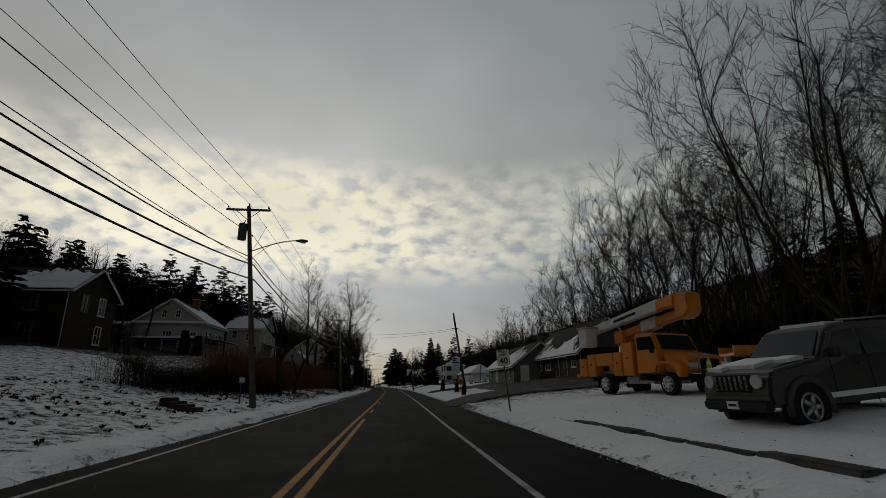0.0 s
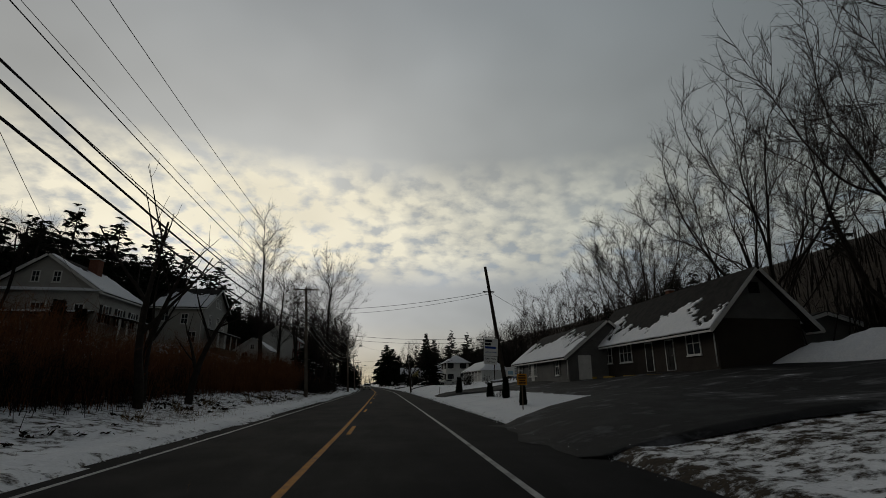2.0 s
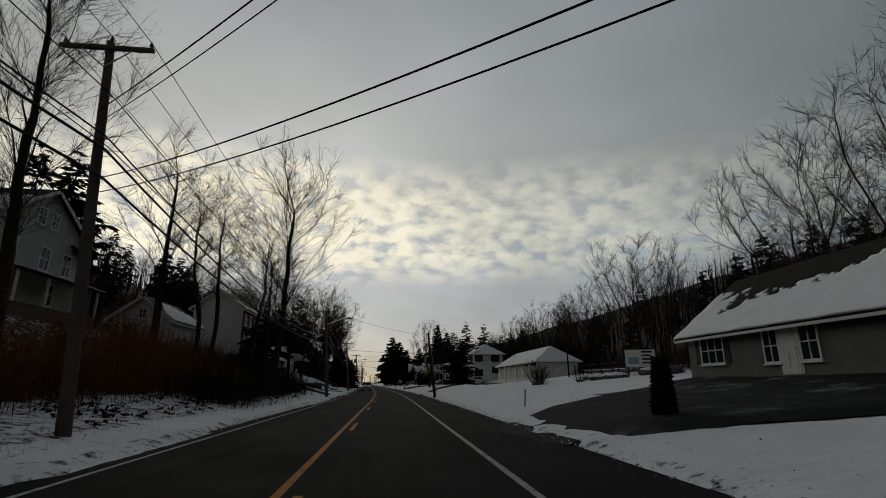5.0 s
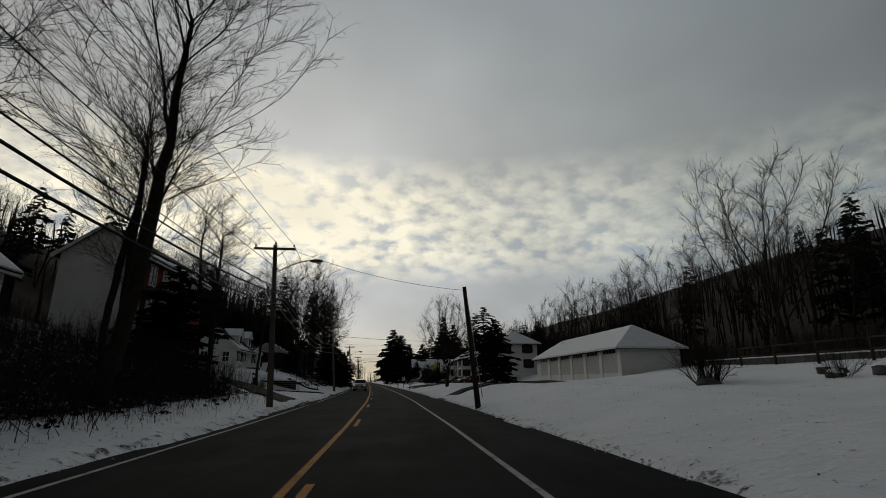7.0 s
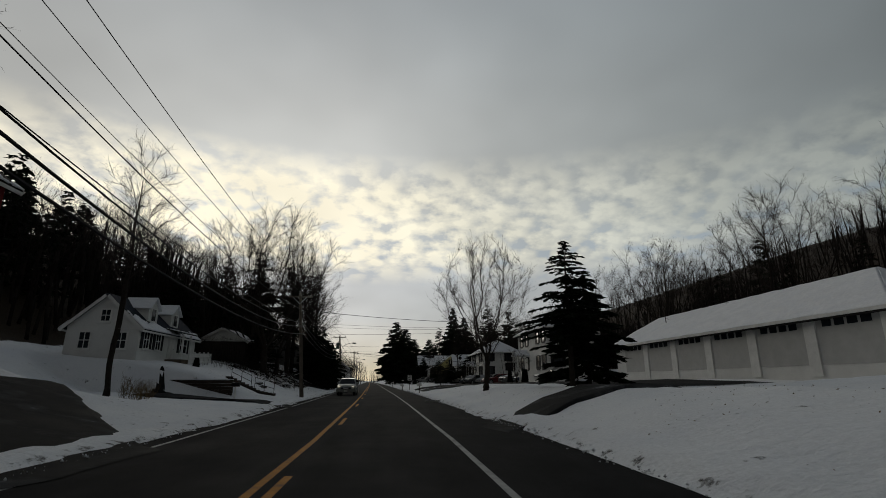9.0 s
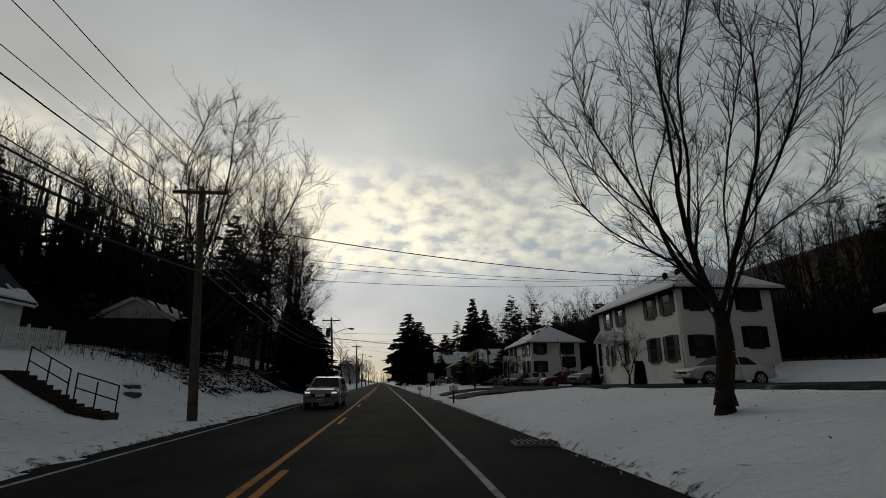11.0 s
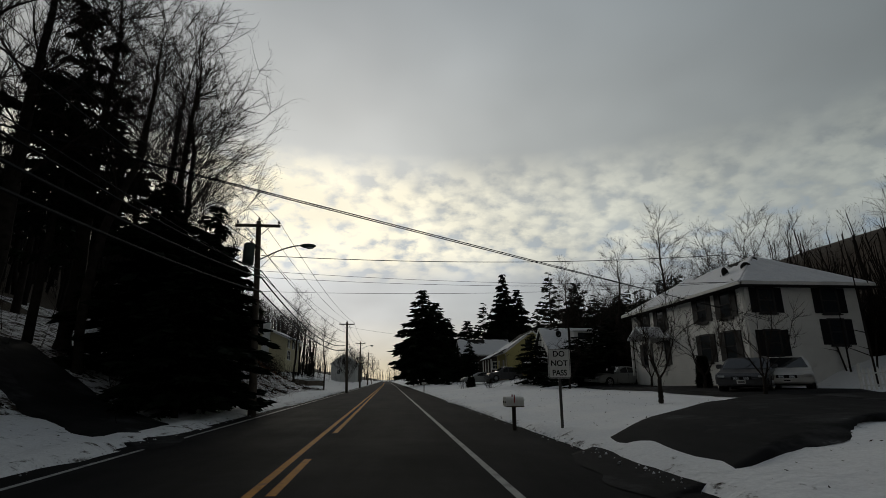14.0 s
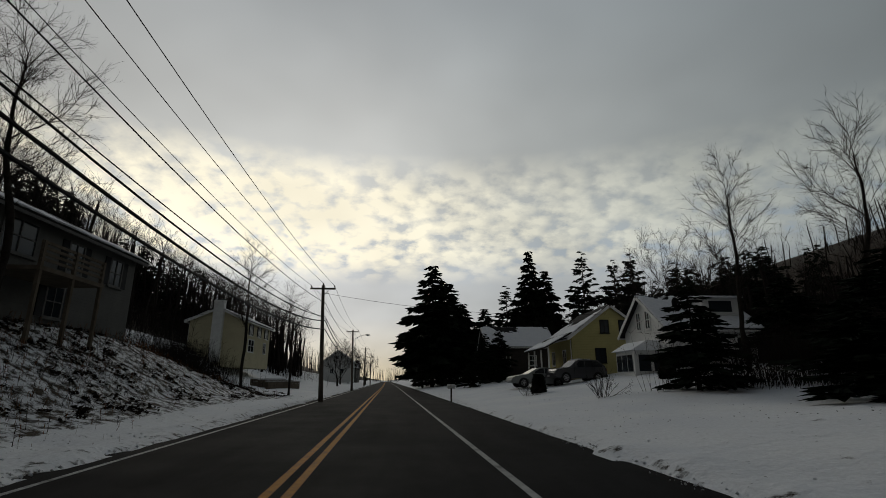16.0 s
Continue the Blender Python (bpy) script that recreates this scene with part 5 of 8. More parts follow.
def woods(name, seed, spots, hmin, hmax, label, mat, keep=1.0):
    """A stand of many leafless trees as one mesh, each a turned and scaled copy of one of six kinds. keep: the share of its twigs that each one has."""
    if not WOOD_TREES:
        for k, (z0, R, wide, leader, stems) in enumerate(((5, 2.4, 0.45, 0.8, 4), (4, 3.4, 0.55, 0.5, 5), (6, 2.2, 0.5, 0.85, 4), (5, 3.0, 0.6, 0.0, 4), (3.5, 3.6, 0.5, 0.45, 5), (7, 2.0, 0.5, 0.8, 3))):
            WOOD_TREES.append(crown_tree(300 + k, 14.0, 0.15, z0, R, wide, 0.6, leader, stems, 28, 26, 1.1, up=0.08, rise=1.2, twig=0.016, shoots=0.6, shoot_len=2.2, twigs=1, twiglets=0))
    rng = np.random.default_rng(seed)
    n = len(spots)
    root = np.stack([spots[:, 0], spots[:, 1], ground_z(spots[:, 0], spots[:, 1]) - 0.4], 1)
    h, kind, turn, lean = rng.uniform(hmin, hmax, n) / 14.0, rng.integers(0, 6, n), rng.uniform(0, math.tau, n), rng.normal(0, 0.05, (n, 2))
    out = []
    for j, proto in enumerate(WOOD_TREES):
        sel = np.flatnonzero(kind == j)
        if not len(sel):
            continue
        if keep < 1:
            proto = proto[(proto[:, 8] < 3) | (rng.random(len(proto)) < keep)]
        c, s, k = np.cos(turn[sel])[:, None], np.sin(turn[sel])[:, None], h[sel][:, None]
        cols = []
        for o in (0, 3):
            x, y, z = proto[None, :, o], proto[None, :, o + 1], proto[None, :, o + 2]
            X, Y, Z = (x * c - y * s) * k, (x * s + y * c) * k, z * k
            cols += [X + lean[sel, 0:1] * Z + root[sel, 0:1], Y + lean[sel, 1:2] * Z + root[sel, 1:2], Z + root[sel, 2:3]]
        cols += [proto[None, :, 6] * k, proto[None, :, 7] * k]
        out.append(np.stack(cols, -1).reshape(-1, 8))
    ob = tubes_mesh(name, np.concatenate(out), mat, cone=True, sides=(5, 3, 3))
    return tagged(ob, label, "woods", kind="stuff")


def evergreen_woods(name, seed, spots, hmin, hmax, label):
    """Distant evergreens as one mesh of needle sprays."""
    rng = np.random.default_rng(seed)
    C, A, S = [], [], []
    for (x, y) in spots:
        _, c, a, s = conifer(int(rng.integers(1e6)), 10.0, 2.6, droop=rng.uniform(0.1, 0.4), whorls=14, arms=6, dense=7)
        k = rng.uniform(hmin, hmax) / 10.0
        o = np.array([x, y, gz(x, y) - 0.4])
        C.append(c * k + o), A.append(a * k * 1.5), S.append(s * k * 1.6)
    ob = cards_mesh(name, np.concatenate(C), np.concatenate(A), np.concatenate(S), NEEDLE)
    return tagged(ob, label, "woods", kind="stuff")

# ---- houses on the hill side ----
BROWN = surface("dark_brown_siding", (0.05, 0.038, 0.03), (0.035, 0.028, 0.024), 1, 0.8, 0.5, 30, stripes=0.16)
BEIGE = surface("pale_grey_siding", (0.42, 0.41, 0.38), (0.35, 0.345, 0.33), 1, 0.75, 0.5, 30, stripes=0.14)
WHITESIDE = surface("white_vinyl_siding", (0.68, 0.68, 0.66), (0.60, 0.60, 0.585), 1, 0.7, 0.5, 30, stripes=0.13)
GREYSIDE = surface("slate_grey_siding", (0.16, 0.16, 0.155), (0.12, 0.12, 0.118), 1, 0.75, 0.5, 30, stripes=0.15)
DARKSIDE = surface("dark_brown_boarding", (0.055, 0.046, 0.04), (0.04, 0.034, 0.03), 1, 0.8, 0.5, 30, stripes=0.2)
REDSIDE = surface("barn_red_siding", (0.16, 0.02, 0.018), (0.11, 0.016, 0.015), 1, 0.75, 0.5, 30, stripes=0.16)
YELLOWSIDE = surface("pale_yellow_siding", (0.50, 0.45, 0.20), (0.43, 0.38, 0.17), 1, 0.7, 0.5, 30, stripes=0.14)
CREAM = surface("cream_siding", (0.55, 0.50, 0.33), (0.48, 0.43, 0.29), 1, 0.7, 0.5, 30, stripes=0.14)
TAN = surface("grey_tan_siding", (0.136, 0.133, 0.124), (0.105, 0.102, 0.096), 1, 0.75, 0.5, 30, stripes=0.14)
NAVYROOF = surface("blue_black_shingles", (0.022, 0.026, 0.036), (0.035, 0.04, 0.05), 2, 0.9, 0.6, 18, stripes=0.14)
S2 = {"shutters": True}

# dark house high on the first lawn
DULLTRIM = surface("dull_window_trim", (0.16, 0.155, 0.15), (0.11, 0.105, 0.10), 3, 0.7, 0.1, 20)
hA = house("house", "dark brown two-storey house with snow on its roof", "house", -31.6, 47.4, 4.1, 9.0, 7.0, 5.2, 7.5, "x", BROWN, cover=0.75,
           windows=[("E", 1.2, 4.2, 0.9, 1.5), ("E", 1.2, 1.6, 0.9, 1.5), ("E", -1.4, 4.2, 0.9, 1.4, {"trim": DULLTRIM}), ("S", -2.5, 4.0, 0.9, 1.3, {"trim": DULLTRIM}), ("S", 1.5, 4.0, 0.9, 1.3, {"trim": DULLTRIM}), ("S", -2.5, 1.5, 0.9, 1.4, {"trim": DULLTRIM}), ("S", 1.5, 1.5, 0.9, 1.4, {"trim": DULLTRIM})], seed=2)
# pale house with a gable towards the road
hB = house("house", "pale grey gabled house with an arched window and porch", "house", -30.4, 75.0, 4.9, 9.4, 8.0, 4.7, 7.9, "y", BEIGE, cover=0.85, chimney=(1.2, 1.0, 8.6, 0.9),
           windows=[("S", -0.9, 5.9, 0.55, 0.9), ("S", 0.9, 5.9, 0.55, 0.9), ("S", -0.2, 3.0, 1.1, 1.0, {"panes": (3, 2)}), ("S", 3.2, 2.9, 0.7, 1.0), ("S", -3.4, 1.2, 0.9, 1.3),
                    ("E", -2.6, 2.7, 0.9, 1.5, S2), ("E", 0.0, 2.7, 0.9, 1.5, S2), ("E", 2.6, 2.7, 0.9, 1.5, S2)], seed=3)
fm = face_map("S", 9.4, 8.0)
porch(hB, fm, -4.0, 4.4, 2.2, 0.4, 2.3, 2.75, posts=5, cover=1.0)
porch(hB, face_map("E", 9.4, 8.0), -3.6, 3.6, 2.0, 0.3, 2.2, 2.6, posts=6, cover=0.8)
bw = bmesh.new()
slab(bw, [fm(-5.0, 0.5, 4.55), fm(5.0, 0.5, 4.55), fm(5.0, 0.0, 4.85), fm(-5.0, 0.0, 4.85)], 0.08)
part("roof_return", bw, SNOW, hB, "narrow snowy roof ledge")
house("house_wing", "low pale grey wing with a flat snowy roof", "house", -37.5, 75.0, 4.9, 5.6, 7.0, 4.4, 5.1, "x", BEIGE, cover=1.0, windows=[("S", 1.0, 2.8, 0.6, 0.9), ("S", -1.0, 2.8, 0.6, 0.9)], seed=6)
# grey house further on
hC = house("house", "tall pale grey gabled house above the bank", "house", -25.2, 92.6, 5.6, 5.8, 10.0, 5.1, 8.1, "x", BEIGE, cover=0.6, windows=[
    ("S", -1.6, 4.0, 0.7, 1.3), ("S", 0.7, 3.6, 0.7, 1.1), ("S", 1.8, 1.4, 0.8, 1.2), ("E", -2.6, 3.6, 0.8, 1.4), ("E", 0.4, 3.6, 0.8, 1.4), ("E", 2.6, 3.6, 0.8, 1.4), ("E", -0.6, 6.2, 0.6, 1.0), ("E", 0.7, 6.2, 0.6, 1.0), ("E", 1.4, 1.4, 0.8, 1.3)], seed=4)
porch(hC, face_map("E", 5.8, 10.0), -4.0, 4.0, 1.8, 0.2, 2.0, 2.5, posts=4, cover=0.9)
house("house", "small white gabled cottage behind brush", "house", -19.5, 104.0, 4.2, 4.4, 6.0, 2.2, 3.9, "y", WHITESIDE, cover=0.7, windows=[("S", 0.0, 2.6, 0.5, 0.6), ("S", -1.0, 1.2, 0.7, 1.0)], seed=8)
# red house with a white end wall
hD = house("house", "barn-red two-storey house with a white end wall", "house", -19.4, 123.5, 5.2, 5.4, 11.0, 4.6, 6.6, "y", REDSIDE, cover=0.3, windows=[
    ("E", -4.2, 3.4, 0.9, 1.3), ("E", -2.2, 3.4, 0.9, 1.3), ("E", 0.3, 3.4, 0.9, 1.3), ("E", 3.2, 3.4, 0.9, 1.3), ("E", -4.2, 1.2, 0.9, 1.2), ("E", -2.2, 1.2, 0.9, 1.2), ("E", 1.6, 1.2, 0.9, 1.2)], seed=9)
endw = prismed([(-2.72, -1.5), (2.72, -1.5), (2.72, 4.6), (0, 6.55), (-2.72, 4.6)], "y", -5.62, -5.505)
part("end_wall", endw, WHITESIDE, hD, "white boarded end wall")
balc = bmesh.new()
fE = face_map("E", 5.4, 11.0)
wall_box(balc, fE, -5.3, -1.2, -0.02, 1.3, 2.2, 2.32)
bo = part("balcony", balc, TIMBER, hD, "dark timber balcony")
for k in range(16):
    b_ = bmesh.new()
    a_ = -5.2 + k * 0.26
    wall_box(b_, fE, a_ - 0.025, a_ + 0.025, 1.22, 1.28, 2.32, 3.2)
    part("baluster", b_, WHITEPAINT, bo)
b_ = bmesh.new()
wall_box(b_, fE, -5.3, -1.2, 1.2, 1.3, 3.2, 3.28)
part("rail", b_, WHITEPAINT, bo)
# small white house with dormers
hCape = house("house", "small white cape house with two dormers and dark roof", "house", -20.6, 150.6, 2.95, 5.0, 10.5, 2.3, 4.6, "y", WHITESIDE, NAVYROOF, cover=0.22, windows=[
    ("E", -4.1, 1.45, 0.75, 1.25, S2), ("E", -2.2, 1.45, 0.75, 1.25, S2), ("E", 2.6, 1.45, 1.4, 1.25, S2), ("S", 0.0, 3.1, 0.6, 0.8), ("S", -1.2, 1.3, 0.7, 1.1), ("S", 1.3, 1.3, 0.7, 1.1)], doors=[("E", 0.2, 0.0)], seed=11, over=0.3)
for dy in (-2.6, 1.4):
    dm = part("dormer", prismed([(dy - 0.75, 2.6), (dy + 0.75, 2.6), (dy + 0.75, 4.0), (dy, 4.75), (dy - 0.75, 4.0)], "x", 0.0, 2.05), WHITESIDE, hCape)
    b_ = bmesh.new()
    for sg in (-1, 1):
        slab(b_, [(0.0, dy + sg * 0.95, 3.86), (2.25, dy + sg * 0.95, 3.86), (2.25, dy, 4.8), (0.0, dy, 4.8)], 0.07)
    part("dormer_roof", b_, SNOW, dm, "snowy dormer roof")
    b_ = bmesh.new()
    box(b_, 2.04, 2.09, dy - 0.42, dy + 0.42, 2.9, 4.0)
    part("dormer_frame", b_, WHITEPAINT, dm)
    b_ = bmesh.new()
    box(b_, 2.05, 2.1, dy - 0.32, dy + 0.32, 3.0, 3.9)
    part("dormer_pane", b_, PANE, dm)
porch(hCape, face_map("E", 5.0, 10.5), -0.6, 1.2, 1.3, 0.15, 2.15, 2.5, posts=2)
# open shed
shed = house("garden_shed", "dark gabled shed with a pale gable front", "shed", -20.3, 172.5, 3.7, 5.4, 5.0, 2.4, 3.9, "y", DARKSIDE, cover=0.85, windows=[("S", 0.0, 3.05, 0.45, 0.45)], seed=13, gutter=False)
part("gable_front", prismed([(-2.68, 2.35), (2.68, 2.35), (0, 3.86)], "y", -2.62, -2.51), WHITESIDE, shed, "pale gable boarding")
# grey house on the bank
hE = house("house", "long grey-tan two-storey house above a snowy bank", "house", -20.6, 210.5, 3.9, 7.0, 12.5, 3.7, 5.4, "y", TAN, cover=0.5, windows=[
    ("E", -4.7, 2.6, 0.9, 1.2, {"shutters": True, "trim": DULLTRIM}), ("E", -1.6, 2.7, 1.6, 1.2, {"trim": DULLTRIM}), ("E", 1.6, 2.6, 0.9, 1.2, {"shutters": True, "trim": DULLTRIM}), ("E", 4.6, 2.6, 0.9, 1.2, {"shutters": True, "trim": DULLTRIM}), ("E", -4.7, 0.6, 0.8, 1.2, {"trim": DULLTRIM}), ("E", 0.8, 0.6, 0.9, 1.2, {"shutters": True, "trim": DULLTRIM}), ("S", -1.5, 2.6, 0.9, 1.2, {"shutters": True, "trim": DULLTRIM}), ("S", 1.5, 2.6, 0.9, 1.2, {"shutters": True, "trim": DULLTRIM})], seed=15, trim=DULLTRIM)
b_ = bmesh.new()
fE = face_map("E", 7.0, 12.5)
wall_box(b_, fE, -3.0, 0.6, -0.02, 2.0, 1.15, 1.3)
dk = part("deck", b_, TIMBER, hE, "dark timber deck")
for a_ in (-2.9, -1.2, 0.5):
    b_ = bmesh.new()
    wall_box(b_, fE, a_ - 0.06, a_ + 0.06, 1.86, 1.98, -1.5, 2.2)
    part("deck_post", b_, TIMBER, dk)
b_ = bmesh.new()
for z_ in (1.5, 1.7, 1.9, 2.1):
    wall_box(b_, fE, -3.0, 0.6, 1.9, 1.95, z_, z_ + 0.1)
part("deck_rail", b_, TIMBER, dk)
# cream house beyond
hF = house("house", "cream house with a white chimney above low terrace walls", "house", -24.4, 253.0, 4.4, 6.4, 9.5, 3.6, 5.0, "y", CREAM, cover=0.9, windows=[
    ("E", -3.2, 2.7, 0.8, 1.1, S2), ("E", 0.0, 2.7, 0.8, 1.1, S2), ("E", 3.0, 2.7, 0.8, 1.1, S2), ("E", -2.8, 0.9, 2.0, 1.3), ("E", 2.6, 0.9, 1.0, 1.2)], seed=17)
part("end_chimney", boxed(-0.55, 0.55, -5.3, -4.6, -1.0, 5.9), WHITEPAINT, hF, "white painted end chimney")
for k in range(3):
    xw, yw = -15.4 - 0.9 * k, 243.5 + k * 0.6
    t_ = thing("terrace_wall", "dark timber terrace wall topped with snow", "retaining wall", pose(xw, yw, gz(xw, yw) - 0.2, 0, 0, -8), "terrace walls")
    for j in range(4):
        part("timber", boxed(-0.12, 0.12, -4.2, 4.2, j * 0.24, j * 0.24 + 0.23, bev=0.012), TIMBER, t_)
    part("snow_cap", boxed(-0.14, 0.14, -4.2, 4.2, 0.965, 1.02), SNOW, t_, "snow on top")
house("house", "distant grey gabled house beside the road", "house", -27.0, 392.0, 2.2, 8.0, 10.0, 4.0, 6.5, "x", TAN, cover=0.5, seed=19, windows=[("S", -1.5, 1.6, 0.9, 1.2), ("S", 1.5, 1.6, 0.9, 1.2)])
house("house", "distant white gabled house beside the road", "house", -24.0, 345.0, 2.4, 8.0, 10.0, 4.5, 7.5, "y", WHITESIDE, cover=0.7, seed=20, windows=[("S", -1.5, 1.6, 0.9, 1.2), ("S", 1.5, 1.6, 0.9, 1.2), ("S", 0, 5.5, 0.8, 1.0)])

# ---- buildings on the valley side ----
LOTZ = 1.75
b1 = house("shop_building", "long grey single-storey building with melting roof snow", "building", 20.2, 76.3, LOTZ, 7.6, 18.0, 2.25, 5.3, "y", GREYSIDE, cover=0.62, over=0.45, windows=[
    ("W", -7.0, 1.25, 1.7, 1.2, {"panes": (3, 2), "shutters": True}), ("W", -3.0, 1.2, 0.75, 1.3, {}), ("W", -1.0, 1.25, 0.8, 1.35), ("W", 6.0, 1.3, 0.95, 1.5, S2)],
           doors=[("W", -2.0, 0.0, {"label": "white entrance door"}), ("S", -2.3, 0.05, {"w": 1.0, "label": "pale grey side door"})], seed=21)
b2 = house("shop_building", "dark brown single-storey building with a deep snowy eave", "building", 23.0, 61.0, 2.35, 5.8, 18.0, 3.0, 6.1, "y", DARKSIDE, cover=0.38, over=0.75, windows=[
    ("W", -6.4, 1.55, 1.9, 1.25, {"panes": (3, 2)}), ("W", -2.8, 1.6, 2.0, 1.4, {"panes": (3, 2)}), ("W", 6.6, 1.65, 1.35, 1.35, {"panes": (2, 2)})],
           doors=[("W", 1.0, 0.0, {"m": BLACK, "label": "dark shop door"}), ("W", 3.8, 0.0, {"m": BLACK, "label": "dark shop door"})], seed=23, chimney=(0.6, 1.0, 6.6, 0.5))
part("gable_boarding", prismed([(-2.86, 3.0), (2.86, 3.0), (0, 6.04)], "y", -9.1, -9.01), GREYSIDE, b2, "grey boarded gable")
part("gable_vent", boxed(-0.35, 0.35, -9.16, -9.11, 4.6, 5.3), BLACK, b2, "square louvred vent")
house("shop_lean_to", "low pale lean-to shed at the building's end", "shed", 28.0, 56.0, 2.9, 4.0, 7.0, 2.3, 2.9, "y", GREYSIDE, cover=0.6, seed=24, gutter=False)
for k in range(4):
    xs_, ys_ = 18.9 - 0.1 * k, 57.5 + 3.4 * k
    tagged(finish("parking_stop", boxed(xs_ - 0.12, xs_ + 0.12, ys_ - 0.9, ys_ + 0.9, gz(xs_, ys_) + 0.02, gz(xs_, ys_) + 0.2, bev=0.03), surface("yellow_stop_paint", (0.42, 0.28, 0.05), (0.25, 0.17, 0.06), 3, 0.8, 0.3, 20)),
           "worn yellow concrete parking stop", "parking stop", "parking stops")
# garages
garage = house("garage_block", "long white garage block with a snowy hip roof", "garage", 22.3, 136.6, 2.1, 5.4, 24.6, 2.45, 4.3, "y", WHITESIDE, cover=1.3, hip=True, over=0.5, seed=27)
fG = face_map("W", 5.4, 24.6)
GDOOR = surface("grey_garage_door", (0.46, 0.46, 0.45), (0.40, 0.40, 0.39), 2, 0.6, 0.5, 30, stripes=0.5)
for k in range(6):
    a_ = 10.2 - k * 3.85
    b_ = bmesh.new()
    wall_box(b_, fG, a_ - 1.55, a_ + 1.55, -0.02, 0.03, 0.0, 2.15)
    gd = part("garage_door", b_, GDOOR, garage, "grey panelled garage door")
    for j in range(4):
        b_ = bmesh.new()
        wall_box(b_, fG, a_ - 1.2 + j * 0.64, a_ - 0.72 + j * 0.64, -0.02, 0.045, 1.65, 1.95)
        part("door_pane", b_, PANE, gd)
    b_ = bmesh.new()
    wall_box(b_, fG, a_ + 1.6, a_ + 2.25, -0.02, 0.08, -0.5, 2.3)
    part("pier", b_, WHITEPAINT, garage)


DARKTRIM = surface("dark_window_trim", (0.03, 0.03, 0.032), (0.045, 0.045, 0.046), 3, 0.6, 0.1, 20)


def apartment(x, y, z, W, D, H, R, seed, label, wfar):
    wl = []
    for a in wfar:
        wl += [("W", a, H - 1.15, 0.85, 1.3, {"shutters": True, "panes": (1, 2), "trim": DARKTRIM}), ("W", a, 1.45, 0.85, 1.4, {"shutters": True, "panes": (1, 2), "trim": DARKTRIM})]
    for a, z_, ww in ((-W * 0.32, H - 1.15, 0.7), (W * 0.24, H - 1.15, 0.75), (-W * 0.32, 1.5, 0.7), (W * 0.26, 2.05, 0.7)):
        wl.append(("S", a, z_, ww, 1.15, {"shutters": True, "panes": (1, 2), "trim": DARKTRIM}))
    h = house("apartment_house", label, "apartment house", x, y, z, W, D, H, R, "y", WHITESIDE, cover=0.95, hip=True, over=0.55, windows=wl, seed=seed)
    f = face_map("W", W, D)
    door(h, f, -2.6, 0.05, m=WHITEPAINT)
    b_ = bmesh.new()
    for sg in (-1, 1):
        slab(b_, [f(-2.6 + sg * 1.4, -0.02, 2.35), f(-2.6 + sg * 1.4, 1.6, 2.35), f(-2.6, 1.6, 3.1), f(-2.6, -0.02, 3.1)], 0.1)
    hood = part("door_hood", b_, SNOW, h, "snowy gabled door hood")
    for sg in (-1, 1):
        b_ = bmesh.new()
        wall_box(b_, f, -2.6 + sg * 1.2 - 0.06, -2.6 + sg * 1.2 + 0.06, 1.35, 1.47, 0.0, 2.4)
        part("hood_post", b_, WHITEPAINT, hood)
    part("vent_pipe", tubed([(0.9, -D * 0.12, R - 0.9), (0.9, -D * 0.12, R + 0.45)], 0.07, 10), STEEL, h, "grey roof vent pipe")
    part("vent_cap", tubed([(0.9, -D * 0.12, R + 0.45), (0.9, -D * 0.12, R + 0.55)], 0.11, 10), STEEL, h)
    for yy in (-D / 2 + 0.12, D / 2 - 0.12):
        part("downspout", tubed([(-W / 2 - 0.5, yy, H - 0.08), (-W / 2 - 0.07, yy, H - 0.5), (-W / 2 - 0.07, yy, -0.6), (-W / 2 - 0.3, yy, -0.75)], 0.045, 8), WHITEPAINT, h, "white downspout")
    return h


apartment(19.9, 166.0, 2.0, 6.0, 12.6, 5.45, 7.3, 31, "white two-storey apartment house with dark shutters and hip roof", (4.8, 2.6, -2.2, -4.6))
apartment(18.2, 196.2, 1.65, 5.9, 12.8, 4.75, 6.6, 33, "white two-storey apartment house with rooftop dishes", (4.8, 2.6, -2.2, -4.6))
house("apartment_house", "white two-storey house behind a dark spruce", "apartment house", 18.0, 357.5, 2.5, 8, 9, 4.6, 6.6, "y", WHITESIDE, cover=0.9, hip=True, seed=37, windows=[("S", -2, 3.2, 1, 1.3), ("S", 2, 3.2, 1, 1.3)])
dish(17.9, 163.2, 7.95, 20, 0.3), dish(18.3, 161.9, 7.95, -10, 0.3)
dish(16.2, 192.9, 6.8, 20, 0.3), dish(16.7, 191.6, 6.8, -10, 0.3)
# white and yellow houses near the end
wh = house("house", "old white gabled house with a snowy roof and bay", "house", 17.4, 225.4, 1.3, 6.0, 6.6, 3.6, 6.0, "x", WHITESIDE, cover=1.1, seed=41, windows=[
    ("W", -0.7, 4.3, 0.6, 1.2), ("W", 0.7, 4.3, 0.6, 1.2), ("S", -1.4, 1.6, 0.8, 1.3), ("S", 2.1, 2.2, 0.8, 1.3), ("S", 2.1, 0.4, 0.7, 0.8), ("W", 1.6, 1.6, 0.7, 1.3)])
fS = face_map("S", 6.0, 6.6)
wd_b = part("shed_dormer", boxed(0.0, 2.6, -2.6, 0.0, 4.4, 5.6), WHITESIDE, wh)
part("dormer_roof", boxed(-0.2, 2.8, -2.9, 0.2, 5.6, 5.72), SNOW, wd_b)
part("dormer_window", boxed(0.5, 2.1, -2.64, -2.58, 4.65, 5.4), PANE, wd_b)
